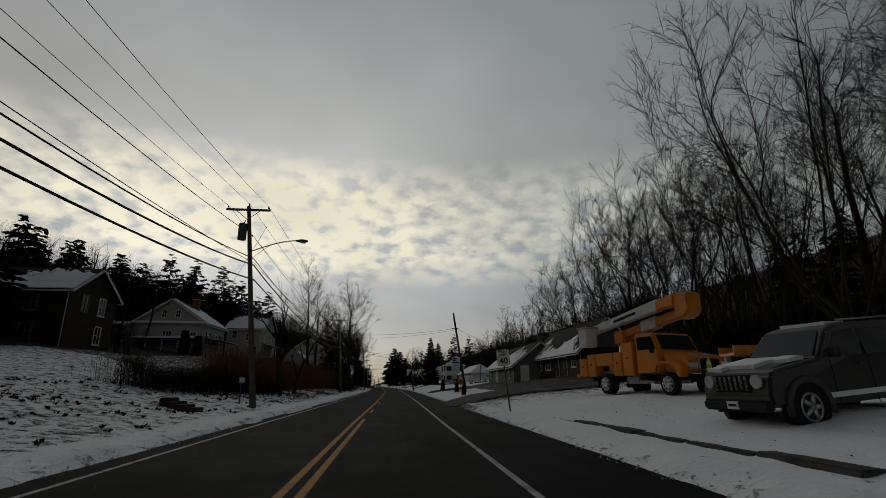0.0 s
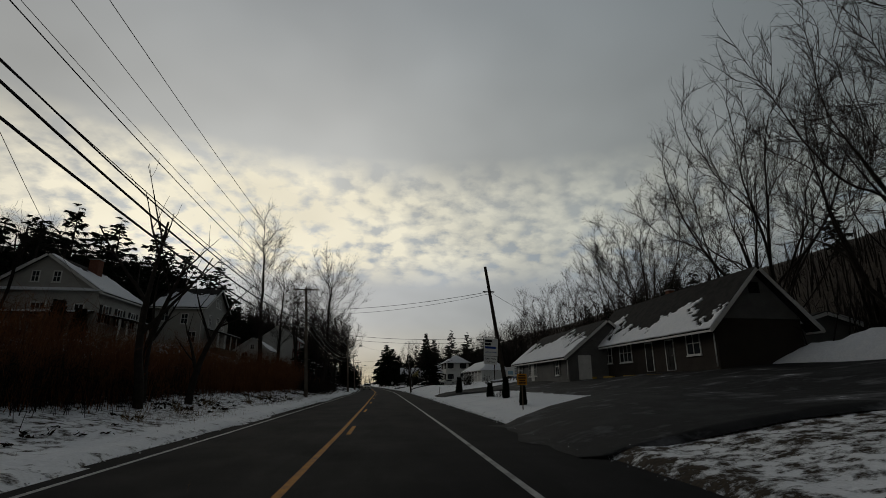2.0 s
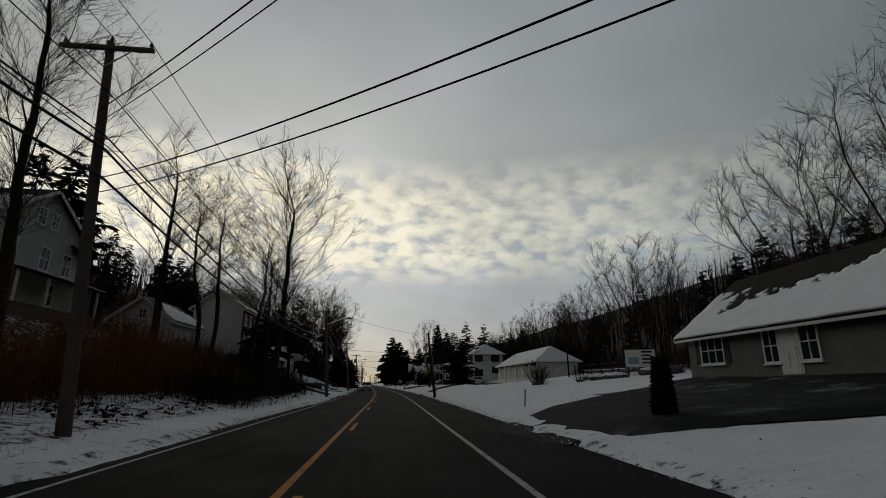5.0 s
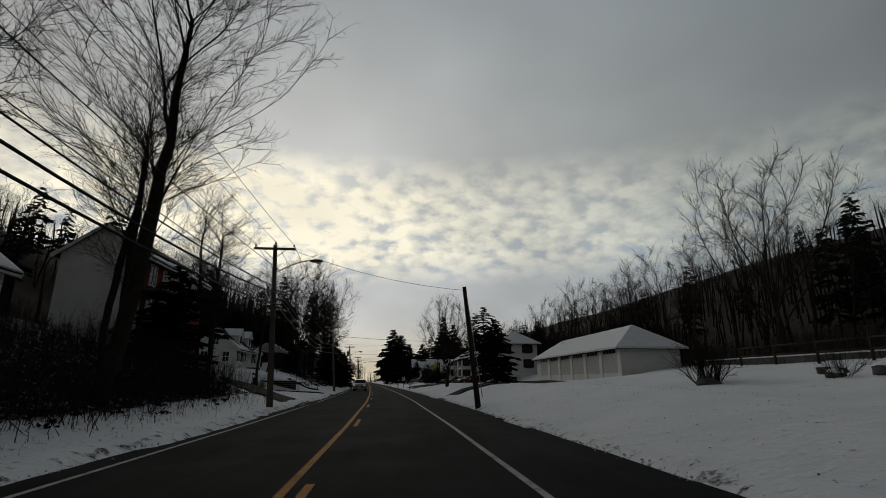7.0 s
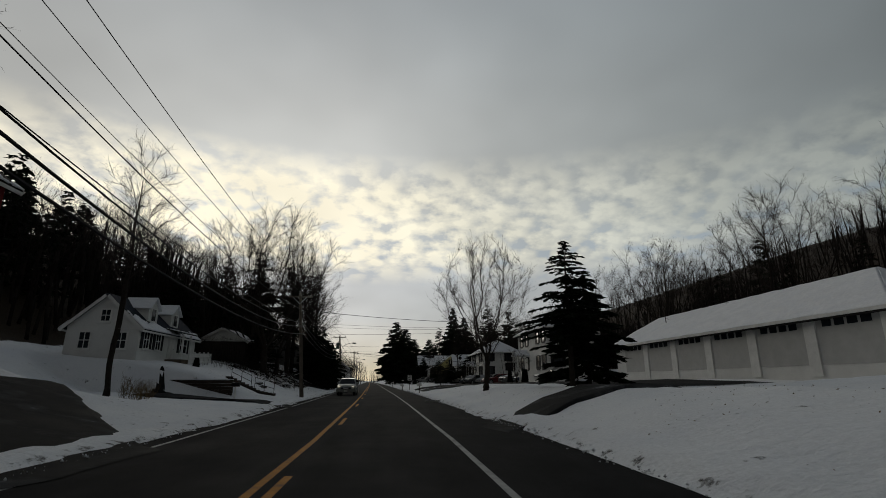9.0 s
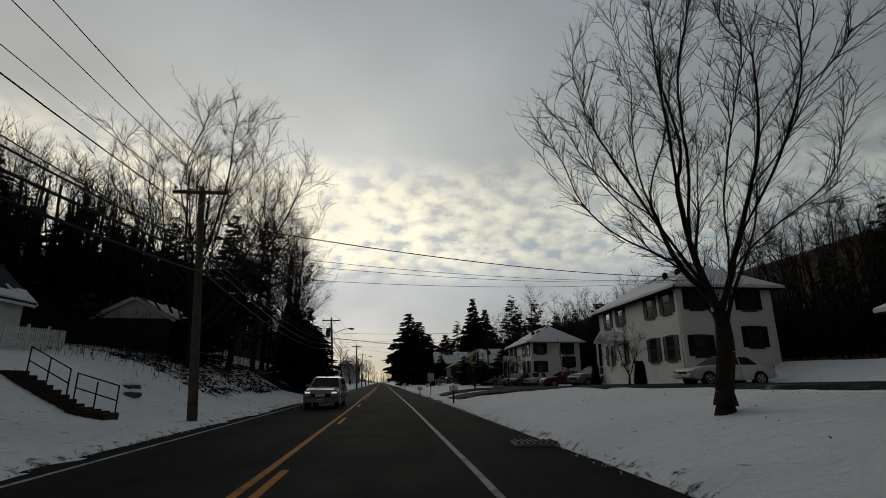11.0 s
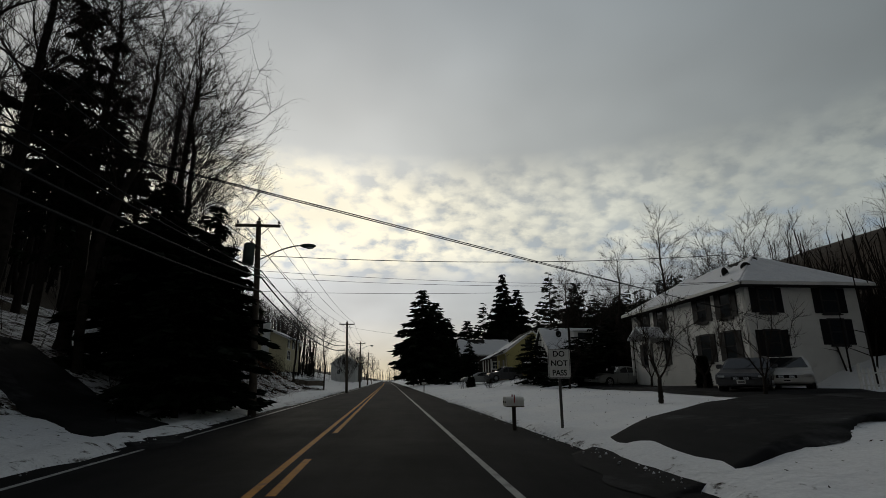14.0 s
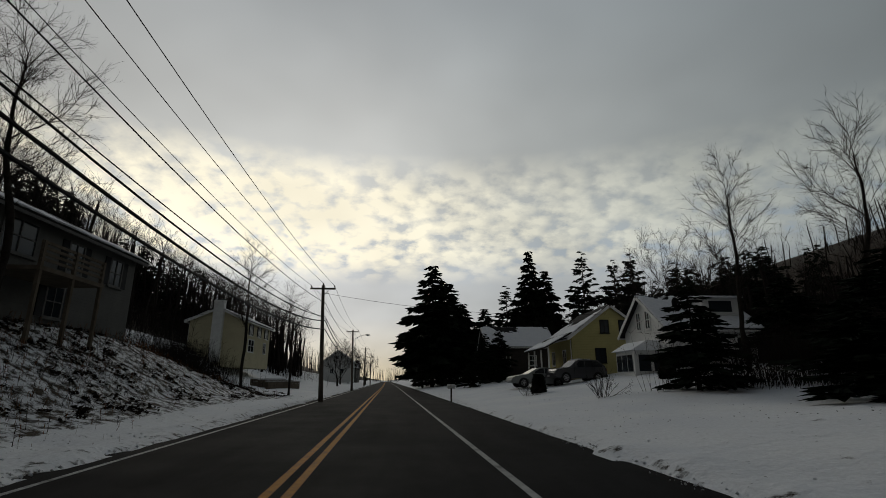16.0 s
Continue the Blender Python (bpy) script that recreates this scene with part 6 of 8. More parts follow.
bay = part("bay", prismed([(-1.4, -2.6), (1.0, -2.6), (1.0, 0.4), (-1.4, 0.4)], "z", -1.2, 2.1), WHITESIDE, wh, "white sun porch with snowy roof")
bay.location = (-3.3, 0.9, 0.0)
for k in range(3):
    part("bay_window", boxed(-1.45, -1.39, -2.3 + k * 0.9, -1.6 + k * 0.9, 0.7, 1.8), PANE, bay)
for k in range(2):
    part("bay_window", boxed(-1.1 + k * 1.05, -0.3 + k * 1.05, -2.65, -2.59, 0.7, 1.8), PANE, bay)
b_ = bmesh.new()
prism(b_, [(-1.7, 2.1), (1.2, 2.1), (1.0, 2.75), (-0.6, 2.75)], "y", -2.9, 0.6)
part("bay_roof", b_, SNOW, bay)
yh = house("house", "yellow gabled house with a sweeping porch roof", "house", 15.0, 236.8, 1.9, 7.0, 7.5, 3.3, 5.9, "y", YELLOWSIDE, cover=0.5, seed=43, windows=[
    ("S", -0.5, 4.1, 0.65, 1.0, {"trim": BLACK}), ("S", 1.2, 4.1, 0.65, 1.0, {"trim": BLACK}), ("S", -1.0, 1.6, 0.8, 1.1, {"trim": BLACK}), ("W", -2.0, 1.5, 0.8, 1.2), ("W", 1.5, 1.5, 0.8, 1.2)])
porch(yh, face_map("W", 7.0, 7.5), -3.8, 3.8, 2.2, 0.5, 2.2, 3.5, posts=4, cover=0.8)
house("house", "dark brown house half hidden by spruces", "house", 12.5, 262.0, 2.4, 9.0, 8.0, 3.6, 6.4, "x", DARKSIDE, cover=0.95, seed=45, windows=[("S", -2, 1.6, 0.9, 1.2), ("S", 1.6, 1.6, 0.9, 1.2)])
dish(15.6, 223.3, 6.1, 20, 0.4)

# ---- poles ----
P = []
for args in ((-7.3, -14.0, 9.0, (-0.6, 0.2), 1.1, False, None), (-7.2, 27.8, 11.4, (-1.5, 0.6), 1.25, True, (8.6, 2.6)), (-7.0, 72.0, 10.3, (-0.7, 0.0), 1.2, False, None), (-5.75, 109.6, 8.6, (-0.55, 0.5), 1.1, False, (7.0, 1.9)),
             (-6.75, 148.6, 8.4, (-0.7, 0.0), 1.0, False, None), (-7.6, 187.8, 8.5, (-0.75, 0.8), 1.0, True, (6.6, 1.9)), (-8.5, 225.5, 8.1, (-0.4, 0.5), 0.9, False, None), (-10.6, 262.0, 8.4, (-0.2, 0), 0.9, False, (7.0, 1.8)), (-12.8, 305.0, 8.6, (0, 0), 0.9, False, None), (-15.0, 350.0, 8.6, (0, 0), 0.9, False, (7.0, 1.8))):
    P.append(utility_pole(*args)[1])
for a_, b_ in zip(P, P[1:]):
    for k in range(7):
        wire(a_[k], b_[k], 0.6 if k < 3 else (0.75, 1.05, 1.2, 1.0)[k - 3], 0.011 if k < 3 else (0.016, 0.024, 0.036, 0.036)[k - 3], "thin overhead electric wire" if k < 4 else "thick black overhead cable")
    wire(a_[5] + Vector((0, 0.1, 0.12)), b_[5] + Vector((0, 0.1, 0.12)), 0.6, 0.014, "black overhead service cable")


def plain_pole(x, y, h, lean, label):
    z = gz(x, y) - 0.05
    t = thing("utility_pole", label, "utility pole", pose(x, y, z), "roadside poles")
    bm = bmesh.new()
    top = Vector((*lean, h))
    sweep(bm, [top * (k / 6) for k in range(7)], [0.15 - 0.05 * k / 6 for k in range(7)], 12)
    part("pole", bm, DARKTIMBER, t)
    return t, Vector((x, y, z)), top


rp, r0, rtop = plain_pole(8.35, 57.6, 9.0, (-1.35, 0.0), "leaning wooden pole carrying a hanging sign")
part("bracket", boxed(rtop.x * 0.8 - 0.45, rtop.x * 0.8 + 0.35, -0.05, 0.05, 7.15, 7.23), STEEL, rp)
part("sign_arm", boxed(-2.05, -0.2, -0.04, 0.04, 3.78, 3.86), BLACK, rp)
wire(r0 + rtop * 0.8, P[2][1] - Vector((0, 0, 2.3)), 0.4, 0.016, "black cable slung across the road")
wire(r0 + rtop * 0.8 + Vector((0, 0, -0.15)), P[2][1] - Vector((0, 0, 2.7)), 0.5, 0.012, "black cable slung across the road")
wire(r0 + rtop * 0.8, (20.5, 68, 5.0), 0.5, 0.012, "black service cable to a roof")
wire(r0 + rtop * 0.45, P[2][6], 0.5, 0.014, "black cable slung across the road")
wire(r0 + rtop * 0.42, P[2][6] - Vector((0, 0, 0.4)), 0.5, 0.012, "black cable slung across the road")
p3, q0, qtop = plain_pole(4.65, 109.2, 6.2, (-0.75, -0.6), "short leaning wooden pole in the snow")
wire(q0 + qtop * 0.97, P[3][2] - Vector((0, 0, 0.3)), 0.35, 0.01, "thin wire slung across the road")
bm = bmesh.new()
tube(bm, (0.2, -0.1, 0.6), (qtop.x + 0.1, qtop.y - 0.05, qtop.z - 0.4), 0.02, n=6)
part("conduit", bm, STEEL, p3)
wire(P[4][3], (18.5, 159.75, 7.7), 0.5, 0.020, "thick black service cable to an apartment roof")
for k in (4, 5, 6):
    wire(P[4][k], (18.5, 159.8, 7.6), 0.5, 0.009, "thin service wire to an apartment roof")
for k in (0, 1):
    wire((-13.2, 170.0, 5.4 + 0.06 * k), (15.25, 188.4, 4.05 + 0.1 * k), 0.12 * k, 0.012, "black service cable to an apartment house")
wire(P[5][3] - Vector((0, 0, 0.3)), (15.0, 189.9, 7.6), 0.35, 0.016, "black service cable to an apartment roof")
for k in (4, 5, 6):
    wire(P[5][k], (15.0, 190.0, 6.2), 0.3, 0.008, "thin service wire to an apartment roof")
wire(P[6][1] - Vector((0, 0, 0.7)), (12.0, 226.2, 6.2), 0.6, 0.012, "black service cable to a house")
wire(P[1][2] - Vector((0, 0, 1.2)), (-26.5, 70.5, 9.3), 0.8, 0.012, "black service cable to a house")

# ---- trees ----
def place(segs_tree, spots, first_label, labels=None):
    """Copies of a finished tree at (x, y, turn, scale)."""
    for k, (x, y, turn, s) in enumerate(spots):
        c = copy_thing(segs_tree, pose(x, y, gz(x, y) - 0.1, 0, 0, turn))
        c.scale = (s, s, s)
        if labels:
            c["label"] = labels[k]


vase = crown_tree(5, 10.8, 0.18, 2.7, 3.4, wide=0.5, full=0.5, stems=9, tilt=24, count=600, step=0.27, up=0.10, rise=1.2, twig=0.0055, shoots=1.3, shoot_len=0.95, twigs=3, twiglets=1)
elm = crown_tree(8, 15.0, 0.28, 3.4, 6.0, wide=0.55, full=0.5, stems=6, tilt=34, count=420, step=0.40, up=0.05, rise=0.8, twig=0.0075, shoots=1.2, shoot_len=1.4, twigs=4, twiglets=1)
tall = crown_tree(13, 20.0, 0.26, 5.0, 4.2, wide=0.45, full=0.6, leader=0.85, stems=9, tilt=34, count=260, step=0.45, up=0.08, rise=1.3, twig=0.008, shoots=1.0, shoot_len=1.8, twigs=4, twiglets=1)
oak = crown_tree(21, 17.0, 0.33, 4.0, 6.8, wide=0.52, full=0.5, stems=7, tilt=42, count=380, step=0.44, up=0.05, rise=0.7, twig=0.008, shoots=1.1, shoot_len=1.6, twigs=4, twiglets=1)
slim = crown_tree(34, 16.0, 0.15, 5.0, 2.6, wide=0.5, full=0.6, leader=0.85, stems=7, tilt=26, count=130, step=0.42, up=0.10, rise=1.2, twig=0.0075, shoots=1.0, shoot_len=1.5, twigs=4, twiglets=1)

bank = crown_tree(55, 22.0, 0.27, 6.5, 5.6, wide=0.5, full=0.55, leader=0.72, stems=9, tilt=32, count=420, step=0.42, up=0.08, rise=1.2, twig=0.008, shoots=0.9, shoot_len=1.5, twigs=4, twiglets=1)
tree("tree", bank, "tall bare tree with long limbs above the road bank", pose(-9.2, 100.8, gz(-9.2, 100.8) - 0.1, 0, -1, 120))
# lawn tree before the apartments
T_vase = tree("tree", vase, "round bare shade tree on a snowy lawn", pose(6.6, 140.8, gz(6.6, 140.8) - 0.1, 0, 0, 30))
T_elm = tree("tree", elm, "large bare spreading tree with forked trunk", pose(29, 73, gz(29, 73), 0, 0, 0))
T_tall = tree("tree", tall, "tall slender bare tree beside the road bank", pose(-12.5, 77.0, gz(-12.5, 77.0) - 0.1, 0, -2, 0))
T_oak = tree("tree", oak, "broad bare oak with heavy limbs", pose(21.8, 21.5, gz(21.8, 21.5) - 0.1, 0, -6, 10))
T_slim = tree("tree", slim, "slender bare tree at the edge of the woods", pose(-12.5, 97, gz(-12.5, 97) - 0.1, 0, 0, 50))
T_elm.scale = (1.3, 1.3, 1.3)
T_oak.scale = (1.2, 1.2, 1.25)
place(T_elm, [(33, 122, 40, 1.25), (50, 118, 80, 1.0), (36, 170, 120, 1.1), (46, 172, 10, 1.0), (38, 150, 200, 1.1), (27, 205, 20, 0.85), (24, 238, 70, 0.95), (46, 140, 300, 1.2), (31, 216, 160, 0.8), (29, 57, 60, 1.55), (25.5, 41, 120, 1.4), (34, 94, 200, 1.3), (-14.2, 166.2, 30, 1.35), (-15.2, 176.5, 220, 1.0), (-16, 286, 20, 0.6), (-19, 312, 90, 0.7), (-16, 345, 140, 0.7), (-22, 352, 10, 0.8), (3.5, 322, 60, 0.7), (-1.0, 362, 100, 0.75), (-24, 385, 60, 0.8)], "")
place(T_oak, [(28, 47, 70, 1.05), (31, 61, 140, 1.15), (27, 33, 200, 1.1), (33, 84, 250, 1.15), (48, 100, 20, 1.0), (30, 172, 100, 0.8), (44, 178, 60, 0.95), (25, 29, 30, 0.95), (30, 40, 310, 1.1), (33, 26, 160, 1.15), (23.5, 36, 220, 0.9), (30, 14, 20, 1.1), (-16.5, 171, 30, 1.15)], "")
T_tall.scale = (0.8, 0.8, 0.98)
place(T_tall, [(-13.5, 90, 80, 0.8), (-10.4, 104, 20, 0.7), (-10.4, 114, 60, 0.6), (-13.3, 192.5, 0, 0.9), (-12.6, 189.4, 140, 0.98), (-14.2, 191.5, 220, 1.0), (-15.5, 188, 60, 1.05), (24, 18.5, 90, 0.95), (27, 25, 30, 1.0), (-18.5, 176, 70, 1.0), (-15.2, 183.5, 70, 1.0)], "")
place(T_slim, [(-11.5, 91, 10, 0.9), (-12, 106, 100, 1.0), (-13, 119, 30, 0.9), (-11.6, 130, 80, 0.75), (-13.5, 186, 150, 1.15), (-14.4, 193.5, 70, 1.0), (-16.5, 194, 30, 1.1), (-13.5, 196, 210, 0.85), (28, 90, 20, 0.8), (24, 100, 90, 0.7), (20, 114, 150, 0.6), (31, 144, 20, 0.9), (26, 152, 70, 0.8), (26, 183, 10, 0.7),
               (28, 192, 50, 0.75), (-12.2, 232, 20, 0.6), (-16, 232, 60, 0.8), (14, 214, 30, 0.75), (17, 210, 120, 0.8), (20, 206, 10, 0.9), (-15.2, 206.0, 30, 0.75), (-15.8, 203.0, 90, 0.7)], "")
# broken dead trunks
for k, (x_, y_, h_) in enumerate(((-9.6, 45.5, 11.0), (-10.3, 47.2, 7.5), (-9.2, 49.5, 6.0))):
    sn = bare_tree(60 + k, h_, 0.2, kids=(5, 2, 0, 0), spread=(40, 40, 40, 40), top=2, rise=0.1, wander=0.12)
    t_ = thing("dead_tree", "broken dead tree trunk with few bare stubs", "tree", pose(x_, y_, gz(x_, y_) - 0.1, 0, 0, 40 * k), "dead trees")
    tubes_mesh("trunk", sn, BARK, t_)
# evergreens
sp = conifer(3, 11.5, 3.0, droop=0.28, whorls=27, arms=8, bare=0.10, ragged=0.55, dense=40)
pine = conifer(7, 14.0, 3.0, droop=0.02, whorls=17, arms=6, bare=0.28, ragged=0.55, dense=34)
far_sp = conifer(5, 11.5, 3.2, droop=0.22, whorls=32, arms=9, bare=0.07, ragged=0.42, dense=46)
near_sp = conifer(3, 11.5, 3.0, droop=0.30, whorls=30, arms=8, bare=0.30, ragged=0.55, dense=110, fine=0.45)
E_near = evergreen("spruce", near_sp, "dark spruce with drooping branches on the lawn", pose(9.2, 131.4, gz(9.2, 131.4) - 0.1))
E_near.scale = (0.85, 0.85, 0.66)
E_sp = evergreen("spruce", sp, "dark spruce with drooping branches on the lawn", pose(10.8, 133.2, gz(10.8, 133.2) - 0.1))
E_sp.scale = (0.72, 0.72, 0.56)
E_far = evergreen("spruce", far_sp, "large dark spruce standing close beside the road", pose(1.0, 272.0, gz(1.0, 272) - 0.1))
E_far.scale = (1.9, 1.9, 1.75)
E_pine = evergreen("pine", pine, "dark ragged white pine on the wooded bank", pose(-26.0, 205.0, gz(-26, 205.0) - 0.1))


def place_green(src, spots):
    for x, y, turn, s, sz in spots:
        c = copy_thing(src, pose(x, y, gz(x, y) - 0.1, 0, 0, turn))
        c.scale = (s, s, sz)


place_green(E_far, [(4.4, 281, 80, 1.9, 1.6), (7.5, 286, 40, 1.7, 1.3), (22, 290, 20, 1.5, 2.2), (27, 296, 70, 1.6, 1.9), (14, 300, 70, 1.6, 1.3)])
place_green(E_sp, [(9.6, 211.0, 100, 0.6, 0.40), (16.5, 214.0, 40, 0.7, 0.4), (11.3, 203.8, 10, 0.8, 0.34), (15.5, 207.5, 80, 0.9, 0.45), (-27.5, 36.0, 10, 0.9, 0.55), (-30.5, 38.5, 50, 1.0, 0.65), (-33.5, 37.0, 90, 1.0, 0.7), (-25.5, 168.0, 200, 1.0, 0.75), (-16.5, 172.0, 60, 0.9, 0.42),
                   (-9.6, 188.6, 20, 0.8, 0.6), (-9.2, 184.6, 70, 0.6, 0.5), (-9.3, 186.2, 10, 0.8, 0.62), (-12.2, 188.0, 10, 0.9, 0.8), (-11.4, 191.5, 60, 0.8, 0.85), (6.6, 252, 200, 0.6, 0.55), (9.2, 256, 20, 0.7, 0.6), (-12.8, 190.0, 10, 0.9, 0.7), (4.2, 247.0, 0, 0.42, 0.25), (-14.2, 118.0, 70, 1.0, 0.6)])
E_pine.scale = (1.5, 1.5, 1.5)
place_green(E_pine, [(-16.2, 187.0, 130, 0.85, 1.2), (-23.0, 195.0, 40, 1.0, 1.1), (-27.0, 189.0, 40, 1.0, 1.0), (-33, 97, 10, 1.2, 1.2), (-36, 92, 60, 1.2, 1.15), (-31, 103, 90, 1.2, 1.1), (-38, 86, 100, 1.2, 1.1), (37, 300, 0, 1.7, 1.9), (47, 306, 90, 1.5, 1.6), (-24, 97, 30, 1.0, 0.95), (-27, 101, 80, 1.0, 0.9), (-30, 94, 20, 1.1, 1.0), (-33, 83, 120, 1.1, 0.9), (17, 290, 20, 1.3, 1.3), (31, 262, 60, 1.1, 1.2), (29, 246, 10, 0.9, 0.85), (24, 225, 80, 0.8, 0.6)])


def scatter(seed, n, u0, u1, y0, y1):
    rng = np.random.default_rng(seed)
    y = rng.uniform(y0, y1, n)
    u = rng.uniform(u0, u1, n)
    return np.stack([u + road_x(y), y], 1)


woods("hill_woods", 1, scatter(1, 420, -110, -42, -10, 150), 9, 15, "dense leafless woods on the hillside", DARKWOOD, keep=0.6)
woods("hill_woods", 2, scatter(2, 520, -95, -30, 150, 330), 9, 16, "dense leafless woods on the hillside", DARKWOOD, keep=0.6)
woods("hill_woods", 3, scatter(3, 230, -40, -24, 150, 208), 13, 18, "leafless saplings on the wooded bank", DARKWOOD)
woods("hill_woods", 13, scatter(13, 200, -50, -33, 45, 140), 11, 15, "dense leafless woods behind the houses", DARKWOOD)
woods("hill_woods", 15, scatter(15, 330, -52, -26, 214, 340), 12, 18, "dense leafless woods above the cream house", DARKWOOD)
woods("hill_woods", 21, scatter(21, 150, -32, -21, 262, 330), 12, 17, "tall leafless trees beyond the cream house", DARKWOOD)
woods("valley_woods", 16, scatter(16, 260, 25, 44, 204, 310), 9, 13, "dense leafless woods behind the houses", DARKWOOD)
woods("valley_woods", 17, scatter(17, 150, 30, 46, 0, 62), 6, 10, "leafless woods on the slope behind the parked trucks", DARKWOOD)
woods("far_woods", 18, scatter(18, 170, -40, 45, 640, 780), 12, 18, "distant leafless woods closing the road", DARKWOOD, keep=0.6)
woods("hill_woods", 19, scatter(19, 90, -40, -26, 198, 242), 12, 16, "tall leafless trees behind the tan house", DARKWOOD)
woods("valley_woods", 4, scatter(4, 820, 38, 105, 5, 205), 8, 13, "leafless woods beyond the lawns", DARKWOOD, keep=0.6)
woods("valley_woods", 5, scatter(5, 330, 28, 130, 205, 420), 9, 16, "leafless woods beyond the houses", DARKWOOD, keep=0.6)
woods("hill_woods", 6, scatter(6, 220, -90, -20, 330, 560), 9, 15, "distant leafless woods along the road", DARKWOOD, keep=0.6)
woods("valley_woods", 7, scatter(7, 120, 10, 60, 330, 560), 9, 15, "distant leafless woods along the road", DARKWOOD, keep=0.6)
evergreen_woods("hill_evergreens", 8, np.concatenate([scatter(8, 110, -75, -40, 0, 130), scatter(9, 60, -70, -34, 150, 300)]), 8, 14, "dark evergreens scattered on the hillside")
evergreen_woods("valley_evergreens", 10, np.concatenate([scatter(10, 80, 32, 72, 245, 335), scatter(11, 30, 48, 110, 40, 200), scatter(12, 24, 8, 40, 300, 460)]), 8, 14, "dark evergreens beyond the houses")
# brush
thicket("roadside_brush", 1, [(-12.5, 38), (-13.0, 55), (-12.0, 75), (-12.5, 92)], 2.4, 3.5, 8200, "dense leafless orange-brown brush hedge", BRUSH)
thicket("bank_brush", 21, [(-13.6, 28), (-12.0, 36), (-12.6, 46), (-13.4, 56)], 2.4, 1.8, 6000, "dark leafless hedge along the top of the bank", DARKWOOD)
thicket("bank_brush", 2, [(-8.8, 84), (-9.6, 100), (-9.6, 112)], 2.2, 1.6, 3400, "dark tangled brush on the bank", DARKWOOD, jitter=0.8)
thicket("bank_brush", 3, [(-13.0, 88), (-14.5, 104), (-12.5, 118)], 4.5, 2.2, 4200, "dark tangled brush on the bank", DARKWOOD)
thicket("bank_brush", 4, [(-14.5, 162), (-15.5, 168), (-14.5, 175)], 4.0, 1.0, 900, "dead weeds and brush on the wooded bank", DARKWOOD)
thicket("bank_brush", 5, [(-10.5, 200), (-13.0, 212), (-14.5, 226), (-15.5, 236)], 4.0, 0.5, 1500, "dead grass and weeds on the snowy bank", BRUSH)
thicket("bank_brush", 6, [(-14.5, 222), (-17, 238)], 4.0, 2.4, 2200, "leafless brush beside the terrace walls", DARKWOOD)
thicket("bank_brush", 7, [(-20, 156), (-23, 188)], 9.0, 3.2, 4200, "dark undergrowth in the woods", DARKWOOD)
thicket("bank_brush", 8, [(24, 92), (30, 118), (30, 150)], 5.0, 2.5, 3200, "dark undergrowth beyond the lawn", DARKWOOD)
thicket("bank_brush", 9, [(14, 213), (18, 208), (25, 203)], 2.4, 2.6, 2000, "dark shrubs between the houses", DARKWOOD)
thicket("bank_brush", 14, [(-34, 48), (-36, 75), (-30, 110)], 6.0, 4.0, 3000, "dark undergrowth behind the houses", DARKWOOD)
thicket("bank_brush", 15, [(-28, 214), (-30, 260), (-26, 320)], 9.0, 4.0, 3600, "dark undergrowth above the cream house", DARKWOOD, r=0.03, twigs=3)
thicket("bank_brush", 20, [(-9.0, 191), (-10.5, 203), (-12.0, 216)], 3.0, 0.5, 800, "dead weeds and brambles on the snowy bank", DARKWOOD, jitter=0.9)
thicket("valley_brush", 16, [(31, 178), (32, 210), (34, 255), (35, 300)], 8.0, 6.5, 5200, "dark undergrowth and saplings behind the houses", DARKWOOD, r=0.045, twigs=3)
thicket("valley_brush", 17, [(30, 4), (33, 28), (36, 56)], 7.0, 6.0, 4200, "dark undergrowth on the slope behind the parked trucks", DARKWOOD, r=0.04, twigs=3)
thicket("valley_brush", 18, [(30, 138), (34, 160), (32, 186)], 7.0, 6.0, 2600, "dark undergrowth behind the apartment houses", DARKWOOD, r=0.045, twigs=3)
thicket("lawn_grass", 10, [(-11, 8), (-13, 22), (-15, 36)], 8.0, 0.16, 2600, "dead grass tufts poking through snow", DEADGRASS, r=0.006, twigs=2)
thicket("verge_grass", 11, [(-7.5, 40), (-7.8, 70), (-7.4, 105)], 1.6, 0.25, 2200, "dead grass tufts on the verge", DEADGRASS, r=0.006, twigs=2)
thicket("bank_grass", 12, [(-9.5, 196), (-11.5, 208), (-11, 226)], 3.4, 0.3, 1800, "dead grass tufts on the snowy bank", DEADGRASS, r=0.007, twigs=2)

